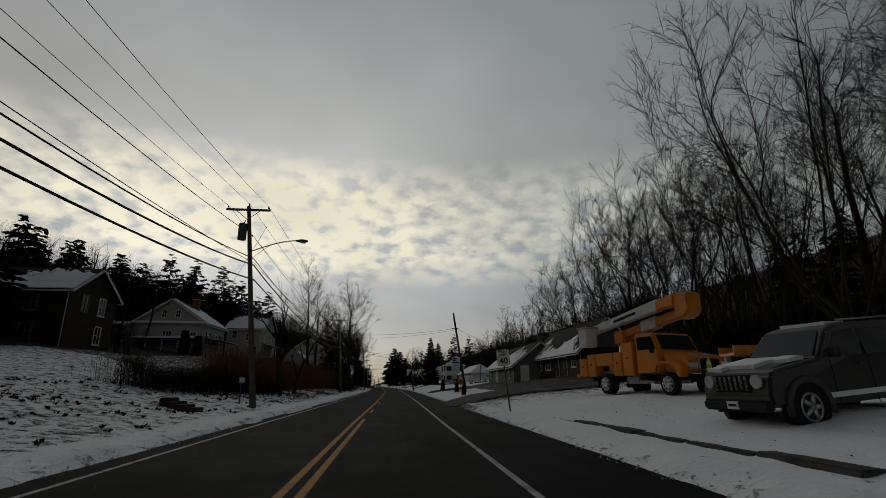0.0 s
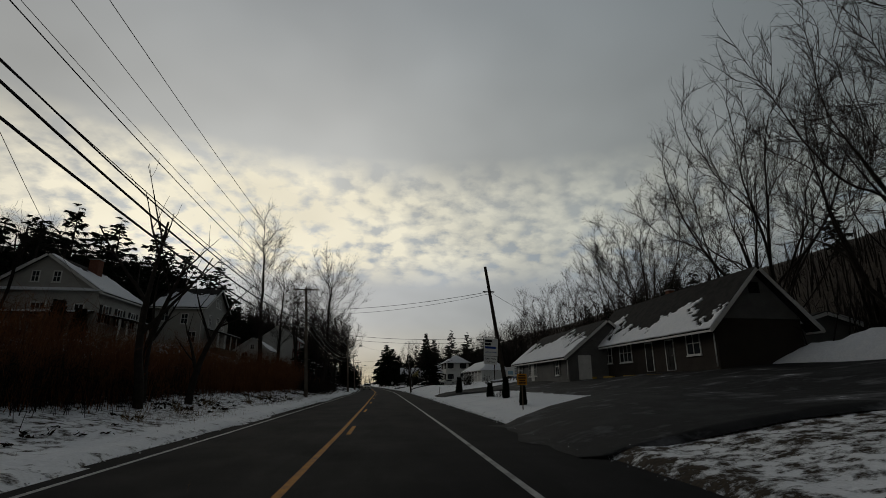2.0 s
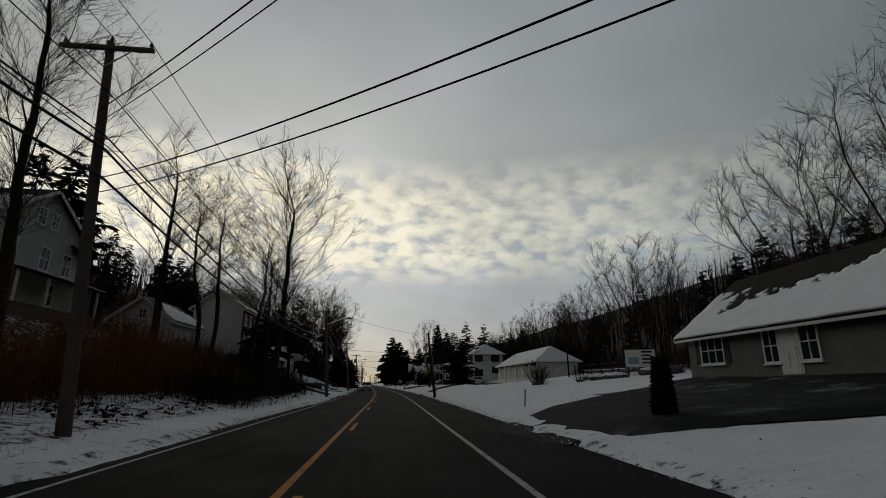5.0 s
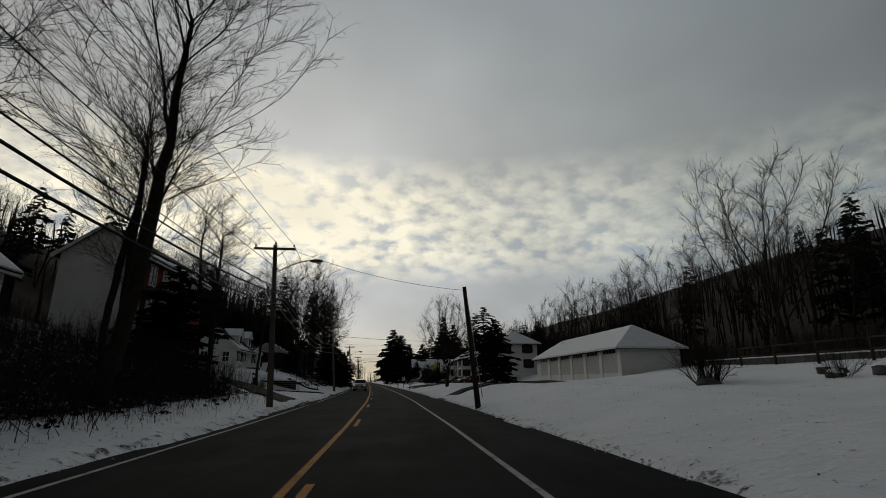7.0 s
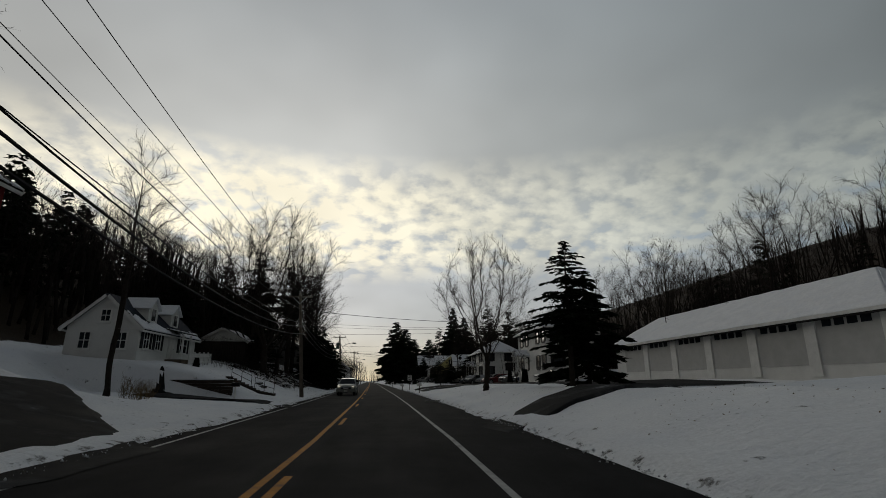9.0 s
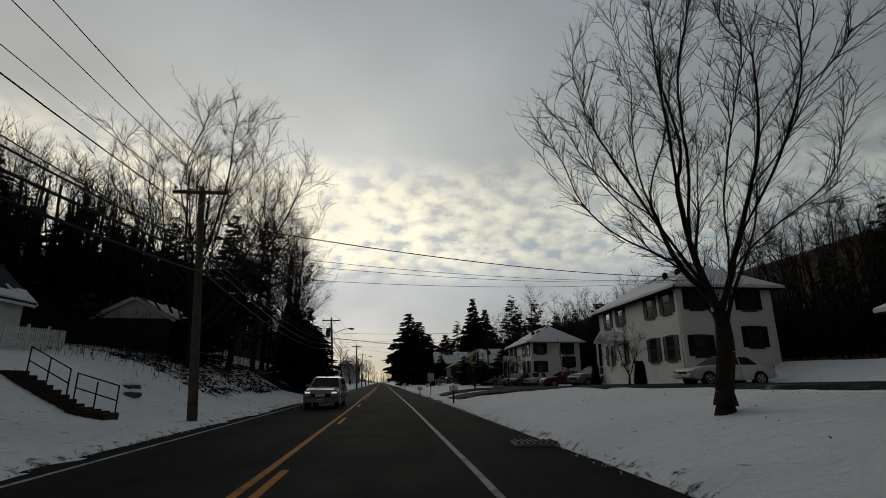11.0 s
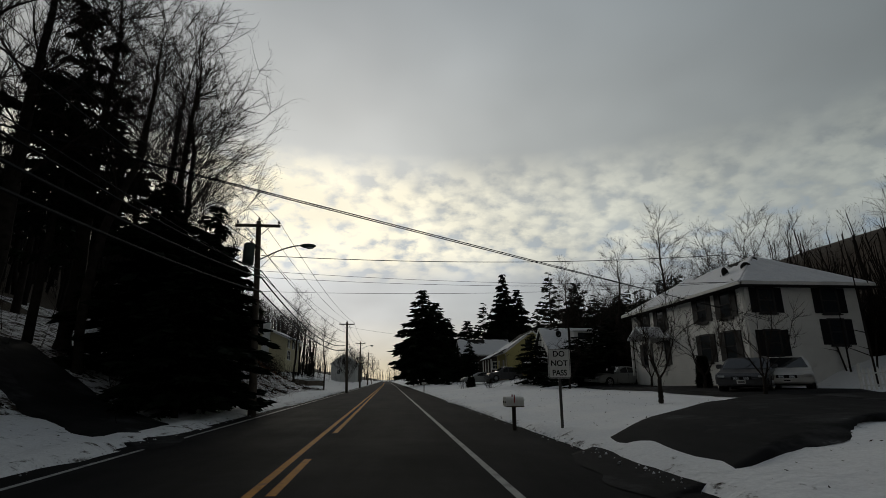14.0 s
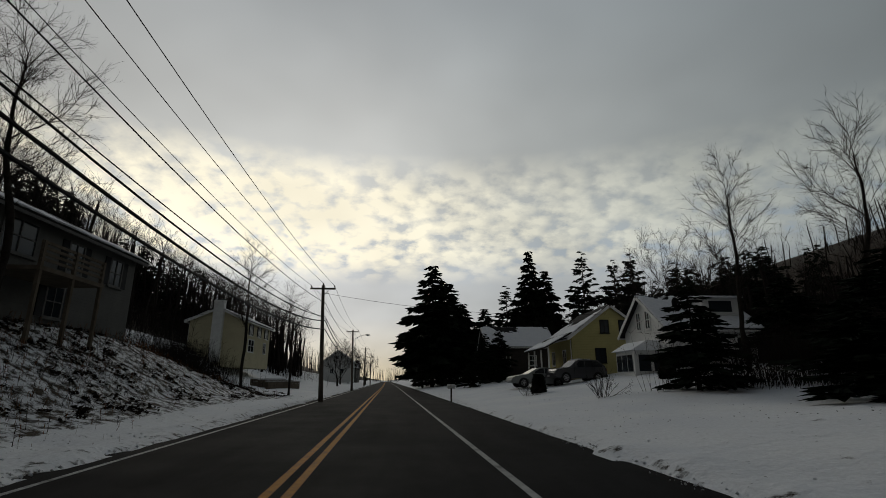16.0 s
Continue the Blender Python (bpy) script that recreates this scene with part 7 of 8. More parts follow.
# ---- vehicles ----
def wheel(parent, x, y, r, w, side, rim=None, spokes=5):
    """A wheel with tyre and rim; side is the outward direction in x."""
    bm = bmesh.new()
    for a, b, ra, rb in ((-w / 2, -w / 2 + 0.03, r * 0.93, r), (-w / 2 + 0.03, w / 2 - 0.03, r, r), (w / 2 - 0.03, w / 2, r, r * 0.93)):
        tube(bm, (x + a, y, r), (x + b, y, r), ra, rb, 22)
    wh_ = part("wheel", bm, RUBBER, parent, "black tyre")
    o = x + side * (w / 2 + 0.004)
    bm = bmesh.new()
    tube(bm, (o - side * 0.05, y, r), (o, y, r), r * 0.64, r * 0.62, 20)
    part("rim", bm, PLASTIC, wh_)
    bm = bmesh.new()
    for k in range(spokes):
        a = k * math.tau / spokes
        c, s = math.cos(a), math.sin(a)
        tube(bm, (o + side * 0.012, y + c * 0.04, r + s * 0.04), (o + side * 0.012, y + c * r * 0.58, r + s * r * 0.58), r * 0.14, r * 0.11, 6)
    tube(bm, (o - side * 0.01, y, r), (o + side * 0.03, y, r), r * 0.16, r * 0.12, 10)
    for k in range(24):
        a, b = k * math.tau / 24, (k + 1) * math.tau / 24
        tube(bm, (o, y + math.cos(a) * r * 0.62, r + math.sin(a) * r * 0.62), (o, y + math.cos(b) * r * 0.62, r + math.sin(b) * r * 0.62), 0.022, n=5, caps=False)
    part("hub", bm, rim or ALLOY, wh_, "silver spoked rim")


def car(label, x, y, turn, paint, W, outline, belt, screens, sides, axles, r, kind="car", grille=None, lamp_z=0.66, base=None, snow=(), rails=False, tumble=0.30, cladding=False, round_lamps=False, group="parked cars", lit=False, pitch=0.0, flares=False, bonnet=None):
    """A car with its nose towards -y. outline: (y, z) of the silhouette; screens: two sloping panes; sides: outlines of side windows."""
    z = (gz(x, y) + 0.03) if base is None else base
    t = thing("car", label, "car", pose(x, y, z, pitch, 0, turn), group)
    hw = lambda q: W / 2 - max(0.0, q - belt) * tumble - max(0.0, 0.45 - q) * 0.12
    bm = bmesh.new()
    prism(bm, outline, "x", -1, 1, bev=0.055, taper=lambda u, v, w, s: (u, v, (hw(v) - 0.0) * (1 if s else -1)))
    body = part("body", bm, paint, t)
    front, back = min(p[0] for p in outline), max(p[0] for p in outline)
    if bonnet:
        (y0, z0), (y1, z1) = bonnet
        part("bonnet", prismed([(y0, z0 - 0.12), (y0 + 0.05, z0 + 0.025), ((y0 + y1) / 2, (z0 + z1) / 2 + 0.055), (y1, z1 + 0.03), (y1, z1 - 0.1)], "x", -W / 2 + 0.2, W / 2 - 0.2, bev=0.05), paint, t)
        for sg in (-1, 1):
            part("wiper", tubed([(sg * 0.5 - 0.35, y1 + 0.08, z1 + 0.09), (sg * 0.5 + 0.3, y1 + 0.02, z1 + 0.03)], 0.012, 5), BLACK, t)
    for nm, (a, b) in zip(("windscreen", "rear_window"), screens):
        d = Vector((0, b[0] - a[0], b[1] - a[1])).normalized()
        n = Vector((0, -d.z, d.y))
        if nm == "rear_window":
            n = -n
        if n.z < 0:
            n = -n
        q = [Vector((-hw(a[1]) + 0.11, *a)), Vector((hw(a[1]) - 0.11, *a)), Vector((hw(b[1]) - 0.13, *b)), Vector((-hw(b[1]) + 0.13, *b))]
        bm = bmesh.new()
        slab(bm, [p + n * 0.004 for p in q], 0.008)
        part(nm, bm, CARGLASS, t)
    for sg in (-1, 1):
        for poly in sides:
            bm = bmesh.new()
            f = [bm.verts.new((sg * (hw(v) + 0.006), u, v)) for u, v in poly]
            f2 = [bm.verts.new((sg * (hw(v) - 0.03), u, v)) for u, v in poly]
            bm.faces.new(f), bm.faces.new(f2[::-1])
            for k in range(len(poly)):
                bm.faces.new((f[k], f2[k], f2[(k + 1) % len(poly)], f[(k + 1) % len(poly)]))
            bmesh.ops.recalc_face_normals(bm, faces=bm.faces)
            part("side_window", bm, CARGLASS, t)
        # door joints, handles and mirrors
        for u in sorted({poly[0][0] for poly in sides} | {max(p[0] for p in sides[-1])}):
            part("door_joint", boxed(sg * (W / 2) - 0.006, sg * (W / 2) + 0.004, u - 0.006, u + 0.006, r * 0.9, belt), BLACK, t)
        for poly in sides[:2]:
            u = max(p[0] for p in poly) - 0.2
            part("door_handle", boxed(min(sg * W / 2, sg * (W / 2 + 0.03)), max(sg * W / 2, sg * (W / 2 + 0.03)), u, u + 0.16, belt - 0.14, belt - 0.10), paint, t)
        u = sides[0][0][0] + 0.12
        part("mirror", boxed(min(sg * (W / 2 - 0.05), sg * (W / 2 + 0.2)), max(sg * (W / 2 - 0.05), sg * (W / 2 + 0.2)), u - 0.08, u + 0.06, belt + 0.02, belt + 0.2, bev=0.03), paint, t)
        bm = bmesh.new()
        if round_lamps:
            tube(bm, (sg * (W / 2 - 0.28), front - 0.02, lamp_z), (sg * (W / 2 - 0.28), front + 0.05, lamp_z), 0.12, n=18)
        else:
            box(bm, min(sg * (W / 2 - 0.08), sg * (W / 2 - 0.34)), max(sg * (W / 2 - 0.08), sg * (W / 2 - 0.34)), front - 0.012, front + 0.12, lamp_z - 0.04, lamp_z + 0.04, bev=0.02)
        part("headlamp", bm, LIT if lit else LAMP, t, "glowing headlamp" if lit else "clear headlamp")
        part("tail_lamp", boxed(min(sg * (W / 2 - 0.06), sg * (W / 2 - 0.34)), max(sg * (W / 2 - 0.06), sg * (W / 2 - 0.34)), back - 0.1, back + 0.01, lamp_z + 0.05, lamp_z + 0.3, bev=0.02), REDLENS, t, "red tail lamp")
        for u in axles:
            # arch, then wheel
            bm = bmesh.new()
            tube(bm, (sg * (W / 2 - 0.24), u, r), (sg * (W / 2 + 0.006), u, r), r * 1.17, n=22)
            part("wheel_arch", bm, BLACK, t)
            if flares:
                arc = [(sg * (W / 2 + 0.005), u + r * 1.27 * math.cos(a), r + r * 1.27 * math.sin(a)) for a in np.linspace(-0.25, math.pi + 0.25, 13)]
                part("fender_flare", tubed(arc, 0.065, 8), paint, t)
            wheel(t, sg * (W / 2 - 0.10), u, r, 0.22, sg)
        if rails:
            ztop = max(p[1] for p in outline)
            part("roof_rail", tubed([(sg * (hw(ztop) - 0.12), sides[0][0][0] + 0.7, ztop + 0.05), (sg * (hw(ztop) - 0.12), max(p[0] for p in sides[-1]) - 0.1, ztop + 0.05)], 0.02, 6), STEEL, t)
        if cladding:
            part("side_trim", boxed(min(sg * W / 2, sg * (W / 2 + 0.015)), max(sg * W / 2, sg * (W / 2 + 0.015)), axles[0] + r * 1.3, axles[1] - r * 1.3, r * 1.3, r * 1.3 + 0.09), CHROME, t)
    if grille:
        gw, g0, g1, bars = grille
        gr = part("grille", boxed(-gw / 2, gw / 2, front - 0.012, front + 0.06, g0, g1, bev=0.01), BLACK, t)
        for k in range(bars):
            c = -gw / 2 + gw * (k + 0.5) / bars
            part("grille_bar", boxed(c - gw / bars * 0.26, c + gw / bars * 0.26, front - 0.028, front - 0.0, g0 + 0.02, g1 - 0.02), CHROME, gr)
    part("front_bumper", boxed(-W / 2 + 0.05, W / 2 - 0.05, front - 0.07, front + 0.12, 0.34, 0.54, bev=0.04), PLASTIC if cladding else paint, t)
    part("rear_bumper", boxed(-W / 2 + 0.05, W / 2 - 0.05, back - 0.12, back + 0.06, 0.36, 0.56, bev=0.04), PLASTIC if cladding else paint, t)
    plate_ = part("number_plate", boxed(-0.15, 0.15, front - 0.085, front - 0.072, 0.38, 0.52), SIGNWHITE, t, "blank pale number plate")
    part("plate_bar", boxed(-0.11, 0.11, front - 0.088, front - 0.0855, 0.43, 0.475), BLACK, plate_)
    for (a0, a1, b0, b1, zz) in snow:
        bm = bmesh.new()
        snow_sheet(bm, [(a0, b0, zz[0]), (a1, b0, zz[0]), (a1, b1, zz[1]), (a0, b1, zz[1])], 0.95, 3.0 + b0, 0.0)
        part("snow_patch", bm, SNOW, t, "patch of snow")
    return t


def lit_material():
    m = bpy.data.materials.new("lit_headlamp")
    m.use_nodes = True
    bs = m.node_tree.nodes["Principled BSDF"]
    bs.inputs["Base Color"].default_value = (0.8, 0.8, 0.75, 1)
    bs.inputs["Emission Color"].default_value = (1.0, 0.9, 0.7, 1)
    bs.inputs["Emission Strength"].default_value = 0.45
    return m


LIT = lit_material()


def paint(name, c, rough=0.3, metal=0.3):
    return surface(name, c, tuple(v * 0.86 for v in c), 1.2, rough, 0.02, 80, metal=metal, rough_var=0.06, dirt=tuple(0.5 * v + 0.04 for v in c))


SEDAN = [(-2.25, 0.32), (-2.3, 0.62), (-2.1, 0.78), (-1.2, 0.92), (-0.95, 0.96), (-0.15, 1.40), (0.25, 1.46), (0.85, 1.42), (1.55, 1.02), (2.15, 0.98), (2.25, 0.7), (2.22, 0.34), (1.2, 0.24), (-1.2, 0.24)]
SED_SCR = (((-0.97, 0.97), (-0.16, 1.40)), ((1.52, 1.05), (0.88, 1.41)))
SED_SIDE = ([(-0.72, 0.99), (-0.08, 1.34), (0.28, 1.39), (0.28, 0.99)], [(0.34, 0.99), (0.34, 1.39), (0.86, 1.35), (1.22, 1.05), (1.18, 0.99)])
SUVP = [(-2.2, 0.36), (-2.25, 0.75), (-2.05, 0.95), (-1.15, 1.06), (-0.9, 1.12), (-0.25, 1.62), (0.3, 1.70), (1.5, 1.64), (2.05, 1.12), (2.15, 0.8), (2.1, 0.4), (1.2, 0.28), (-1.2, 0.28)]
SUV_SCR = (((-0.9, 1.13), (-0.27, 1.62)), ((2.03, 1.16), (1.54, 1.62)))
SUV_SIDE = ([(-0.62, 1.10), (-0.14, 1.52), (0.26, 1.58), (0.26, 1.10)], [(0.33, 1.10), (0.33, 1.58), (1.0, 1.56), (1.0, 1.10)], [(1.07, 1.12), (1.07, 1.55), (1.42, 1.52), (1.72, 1.2), (1.7, 1.12)])
JEEPP = [(-2.1, 0.42), (-2.15, 0.60), (-2.06, 0.98), (-1.95, 1.04), (-0.98, 1.16), (-0.86, 1.19), (-0.42, 1.68), (-0.1, 1.78), (1.95, 1.76), (2.1, 1.15), (2.14, 0.7), (2.08, 0.42), (1.2, 0.36), (-1.2, 0.36)]
JEEP_SCR = (((-0.88, 1.2), (-0.44, 1.67)), ((2.09, 1.2), (1.98, 1.66)))
JEEP_SIDE = ([(-0.62, 1.17), (-0.26, 1.62), (0.22, 1.66), (0.22, 1.17)], [(0.30, 1.17), (0.30, 1.66), (1.02, 1.65), (1.05, 1.17)], [(1.14, 1.2), (1.14, 1.63), (1.76, 1.62), (1.84, 1.2)])

jeep = car("grey sport utility car with snow on its bonnet, parked on snow", 9.25, 10.15, -84, paint("grey_car_paint", (0.055, 0.052, 0.048)), 1.82, JEEPP, 1.14, JEEP_SCR, JEEP_SIDE, (-1.32, 1.33), 0.37,
    grille=(0.95, 0.68, 0.98, 7), lamp_z=0.86, rails=True, tumble=0.22, cladding=True, round_lamps=True, snow=((-0.8, 0.25, -1.75, -0.95, (1.09, 1.195)), (0.2, 0.66, -1.3, -0.95, (1.15, 1.2)), (-0.85, -0.45, -1.95, -1.5, (1.05, 1.11)), (-0.55, 0.55, -0.1, 0.5, (1.785, 1.79))), base=0.70, pitch=5.0, flares=True, bonnet=((-1.98, 1.0), (-0.98, 1.14)))
jeep.scale = (1.0, 1.03, 1.1)
car("silver oncoming sport utility car with lit headlamps", -4.25, 160.9, 0, paint("silver_car_paint", (0.24, 0.25, 0.24), 0.3, 0.5), 1.82, SUVP, 1.08, SUV_SCR, SUV_SIDE, (-1.32, 1.32), 0.36, grille=(1.0, 0.62, 0.78, 1), lamp_z=0.84, base=0.0, group="passing cars", lit=True, flares=True, bonnet=((-2.05, 0.95), (-1.0, 1.08)))
car("white sedan parked beside the apartment house", 16.6, 155.9, -88, paint("white_car_paint", (0.62, 0.62, 0.6), 0.3, 0.0), 1.78, SEDAN, 0.96, SED_SCR, SED_SIDE, (-1.38, 1.36), 0.32, grille=(0.7, 0.5, 0.66, 2))
car("dark red sedan parked on the asphalt lane", 15.2, 177.6, -86, paint("dark_red_car_paint", (0.16, 0.012, 0.016), 0.35, 0.2), 1.76, SEDAN, 0.96, SED_SCR, SED_SIDE, (-1.38, 1.36), 0.32, grille=(0.7, 0.5, 0.66, 2))
car("grey hatchback dusted with snow", 17.0, 175.2, -70, paint("dull_grey_car_paint", (0.2, 0.2, 0.2)), 1.8, SUVP, 1.08, SUV_SCR, SUV_SIDE, (-1.32, 1.32), 0.34, grille=(0.8, 0.6, 0.76, 1), snow=((-0.6, 0.6, -0.1, 1.3, (1.70, 1.68)), (-0.7, 0.7, -2.0, -1.0, (1.0, 1.11))))
car("dark blue sedan parked by the apartment wall", 18.6, 173.4, -80, paint("dark_blue_car_paint", (0.02, 0.03, 0.06)), 1.78, SEDAN, 0.96, SED_SCR, SED_SIDE, (-1.38, 1.36), 0.32, grille=(0.7, 0.5, 0.66, 2))
car("dark grey sedan parked in the apartment lot", 12.9, 187.0, -42, paint("dark_grey_car_paint", (0.075, 0.075, 0.08)), 1.8, SEDAN, 0.96, SED_SCR, SED_SIDE, (-1.38, 1.36), 0.32, grille=(0.7, 0.5, 0.66, 2))
car("white sedan parked before the apartment porch", 15.0, 187.6, -38, MATS["white_car_paint"], 1.8, SEDAN, 0.96, SED_SCR, SED_SIDE, (-1.38, 1.36), 0.32, grille=(0.7, 0.5, 0.66, 2))
car("pale silver sedan parked behind the lawn trees", 14.0, 203.4, -72, paint("pale_car_paint", (0.36, 0.37, 0.36)), 1.78, SEDAN, 0.96, SED_SCR, SED_SIDE, (-1.38, 1.36), 0.32, grille=(0.7, 0.5, 0.66, 2))
car("silver sedan parked before the yellow house", 7.4, 229.5, -85, MATS["silver_car_paint"], 1.8, SEDAN, 0.96, SED_SCR, SED_SIDE, (-1.38, 1.36), 0.32)
car("dark car with snow on its roof", 10.2, 228.5, -80, MATS["dark_grey_car_paint"], 1.8, SUVP, 1.08, SUV_SCR, SUV_SIDE, (-1.32, 1.32), 0.34, snow=((-0.6, 0.6, -0.1, 1.3, (1.70, 1.68)),))

# ---- bucket truck ----
ORANGE = paint("truck_orange", (0.62, 0.20, 0.012), 0.4, 0.0)
BOOMWHITE = surface("boom_fibreglass", (0.62, 0.62, 0.6), (0.5, 0.5, 0.48), 2, 0.5, 0.05, 30, dirt=(0.3, 0.29, 0.27))


def bucket_truck(x, y, turn):
    z = gz(x, y) - 0.06
    t = thing("bucket_truck", "orange utility bucket truck with folded white boom, parked on snow", "truck", pose(x, y, z, 0, 0, turn))
    part("chassis", boxed(-0.45, 0.45, -2.9, 4.1, 0.62, 0.88), BLACK, t)
    part("bonnet", prismed([(-3.15, 0.95), (-3.2, 1.45), (-3.05, 1.62), (-1.75, 1.86), (-1.75, 0.95)], "x", -0.98, 0.98, bev=0.09), ORANGE, t)
    for sg in (-1, 1):
        part("fender", prismed([(-2.9, 0.75), (-3.0, 1.2), (-2.6, 1.42), (-1.6, 1.42), (-1.3, 0.95), (-1.45, 0.95), (-1.6, 1.2), (-2.05, 1.28), (-2.5, 1.2), (-2.7, 0.75)], "x", sg * 1.0 - 0.22, sg * 1.0 + 0.22, bev=0.04), ORANGE, t)
        part("headlamp", boxed(sg * 0.8 - 0.2, sg * 0.8 + 0.2, -3.24, -3.1, 1.12, 1.3, bev=0.03), LAMP, t, "clear headlamp")
        part("door", boxed(min(sg * 1.1, sg * 1.13), max(sg * 1.1, sg * 1.13), -1.62, -0.3, 0.95, 1.95, bev=0.01), ORANGE, t)
        bm = bmesh.new()
        prism(bm, [(-1.5, 1.95), (-1.28, 2.52), (-0.38, 2.52), (-0.38, 1.95)], "x", min(sg * 1.095, sg * 1.125), max(sg * 1.095, sg * 1.125))
        part("side_window", bm, CARGLASS, t)
        part("mirror", boxed(sg * 1.45 - 0.1, sg * 1.45 + 0.1, -1.72, -1.62, 1.75, 2.25, bev=0.02), BLACK, t)
        part("mirror_arm", tubed([(sg * 1.1, -1.5, 2.0), (sg * 1.45, -1.66, 2.05)], 0.02, 6), BLACK, t)
        part("step", boxed(min(sg * 0.75, sg * 1.1), max(sg * 0.75, sg * 1.1), -1.2, -0.3, 0.5, 0.62), STEEL, t)
        part("fuel_tank", boxed(min(sg * 0.5, sg * 1.0), max(sg * 0.5, sg * 1.0), -0.2, 0.7, 0.48, 0.85, bev=0.05), STEEL, t)
    part("cab", prismed([(-1.75, 0.95), (-1.75, 1.86), (-1.36, 2.62), (-1.0, 2.72), (-0.2, 2.72), (-0.2, 0.95)], "x", -1.1, 1.1, bev=0.08), ORANGE, t)
    bm = bmesh.new()
    slab(bm, [(-0.95, -1.745, 1.93), (0.95, -1.745, 1.93), (0.9, -1.40, 2.58), (-0.9, -1.40, 2.58)], 0.012)
    part("windscreen", bm, CARGLASS, t)
    g = part("grille", boxed(-0.55, 0.55, -3.24, -3.1, 1.0, 1.5, bev=0.05), CHROME, t, "bright radiator surround")
    part("grille_mesh", boxed(-0.46, 0.46, -3.26, -3.23, 1.06, 1.44), BLACK, g)
    part("front_bumper", boxed(-1.15, 1.15, -3.45, -3.2, 0.55, 0.85, bev=0.05), BLACK, t)
    for sg, hgt in ((-1, 2.4), (1, 2.4)):
        # tool lockers along both flanks
        for k, (y0, y1, z0, z1) in enumerate(((-0.1, 0.65, 0.85, 2.35), (0.7, 1.35, 0.85, 1.95), (2.75, 3.45, 0.85, 1.95), (3.5, 4.2, 0.85, 1.75))):
            lk = part("locker", boxed(min(sg * 0.72, sg * 1.17), max(sg * 0.72, sg * 1.17), y0, y1, z0, z1, bev=0.02), ORANGE, t)
            part("locker_door", boxed(min(sg * 1.165, sg * 1.19), max(sg * 1.165, sg * 1.19), y0 + 0.06, y1 - 0.06, z0 + 0.08, z1 - 0.08, bev=0.008), ORANGE, lk)
            part("latch", boxed(min(sg * 1.185, sg * 1.21), max(sg * 1.185, sg * 1.21), (y0 + y1) / 2 - 0.05, (y0 + y1) / 2 + 0.05, (z0 + z1) / 2, (z0 + z1) / 2 + 0.08), CHROME, lk)
        part("locker", boxed(min(sg * 0.72, sg * 1.17), max(sg * 0.72, sg * 1.17), 1.38, 2.72, 1.35, 1.95, bev=0.02), ORANGE, t)
    part("bed", boxed(-0.74, 0.74, -0.1, 4.2, 0.88, 1.1), STEEL, t)
    part("tailshelf", boxed(-1.17, 1.17, 4.2, 4.55, 0.8, 1.0, bev=0.02), ORANGE, t)
    # turret and folded boom
    bm = bmesh.new()
    tube(bm, (0.1, 1.9, 1.1), (0.1, 1.9, 2.5), 0.38, 0.32, 16)
    part("turret", bm, ORANGE, t)
    part("turret_head", boxed(-0.28, 0.48, 1.55, 2.3, 2.4, 3.1, bev=0.06), ORANGE, t)
    lower = part("lower_boom", prismed([(2.1, 2.65), (2.1, 3.05), (-2.4, 3.75), (-2.45, 3.35)], "x", -0.12, 0.28, bev=0.04), ORANGE, t)
    part("lower_boom_sleeve", prismed([(0.4, 2.85), (0.4, 3.38), (-0.6, 3.54), (-0.6, 3.0)], "x", -0.17, 0.33, bev=0.04), BOOMWHITE, t)
    part("elbow", prismed([(-2.1, 3.2), (-2.15, 4.2), (-2.5, 4.4), (-2.95, 4.25), (-2.95, 3.45), (-2.6, 3.2)], "x", -0.45, 0.35, bev=0.08), ORANGE, t, "orange boom elbow")
    up = part("upper_boom", prismed([(-2.2, 3.75), (-2.2, 4.3), (-1.4, 4.22), (4.0, 3.42), (4.0, 3.1), (-1.4, 3.72)], "x", -0.5, -0.14, bev=0.06), ORANGE, t)
    part("upper_boom_sleeve", prismed([(-1.2, 3.68), (-1.2, 4.22), (3.9, 3.46), (3.9, 3.06)], "x", -0.52, -0.12, bev=0.05), BOOMWHITE, up, "white fibreglass boom sleeve")
    part("boom_text_bar", prismed([(0.2, 3.70), (0.2, 3.84), (1.9, 3.60), (1.9, 3.46)], "x", -0.527, -0.522), BLACK, up)
    part("cylinder", tubed([(0.1, 1.4, 2.5), (0.08, -0.4, 3.1)], 0.08, 10), STEEL, t)
    bk = part("bucket", prismed([(3.3, 2.35), (3.25, 3.35), (4.05, 3.35), (4.0, 2.35)], "x", -1.25, -0.55, bev=0.06), BOOMWHITE, t, "grey fibreglass bucket")
    part("bucket_rim", prismed([(3.2, 3.3), (3.2, 3.4), (4.1, 3.4), (4.1, 3.3)], "x", -1.3, -0.5, bev=0.02), STEEL, bk)
    part("bucket_liner", boxed(-1.2, -0.6, 3.3, 4.0, 3.33, 3.42), surface("blue_cover", (0.03, 0.05, 0.18), None, 2, 0.7, 0.2, 20), bk, "blue cover")
    for sg in (-1, 1):
        wheel(t, sg * 0.98, -2.05, 0.48, 0.28, sg, spokes=8)
        wheel(t, sg * 0.95, 2.05, 0.48, 0.46, sg, spokes=8)
    part("mudflap", boxed(-1.1, -0.65, 2.75, 2.78, 0.3, 0.85), BLACK, t)
    part("mudflap", boxed(0.65, 1.1, 2.75, 2.78, 0.3, 0.85), BLACK, t)
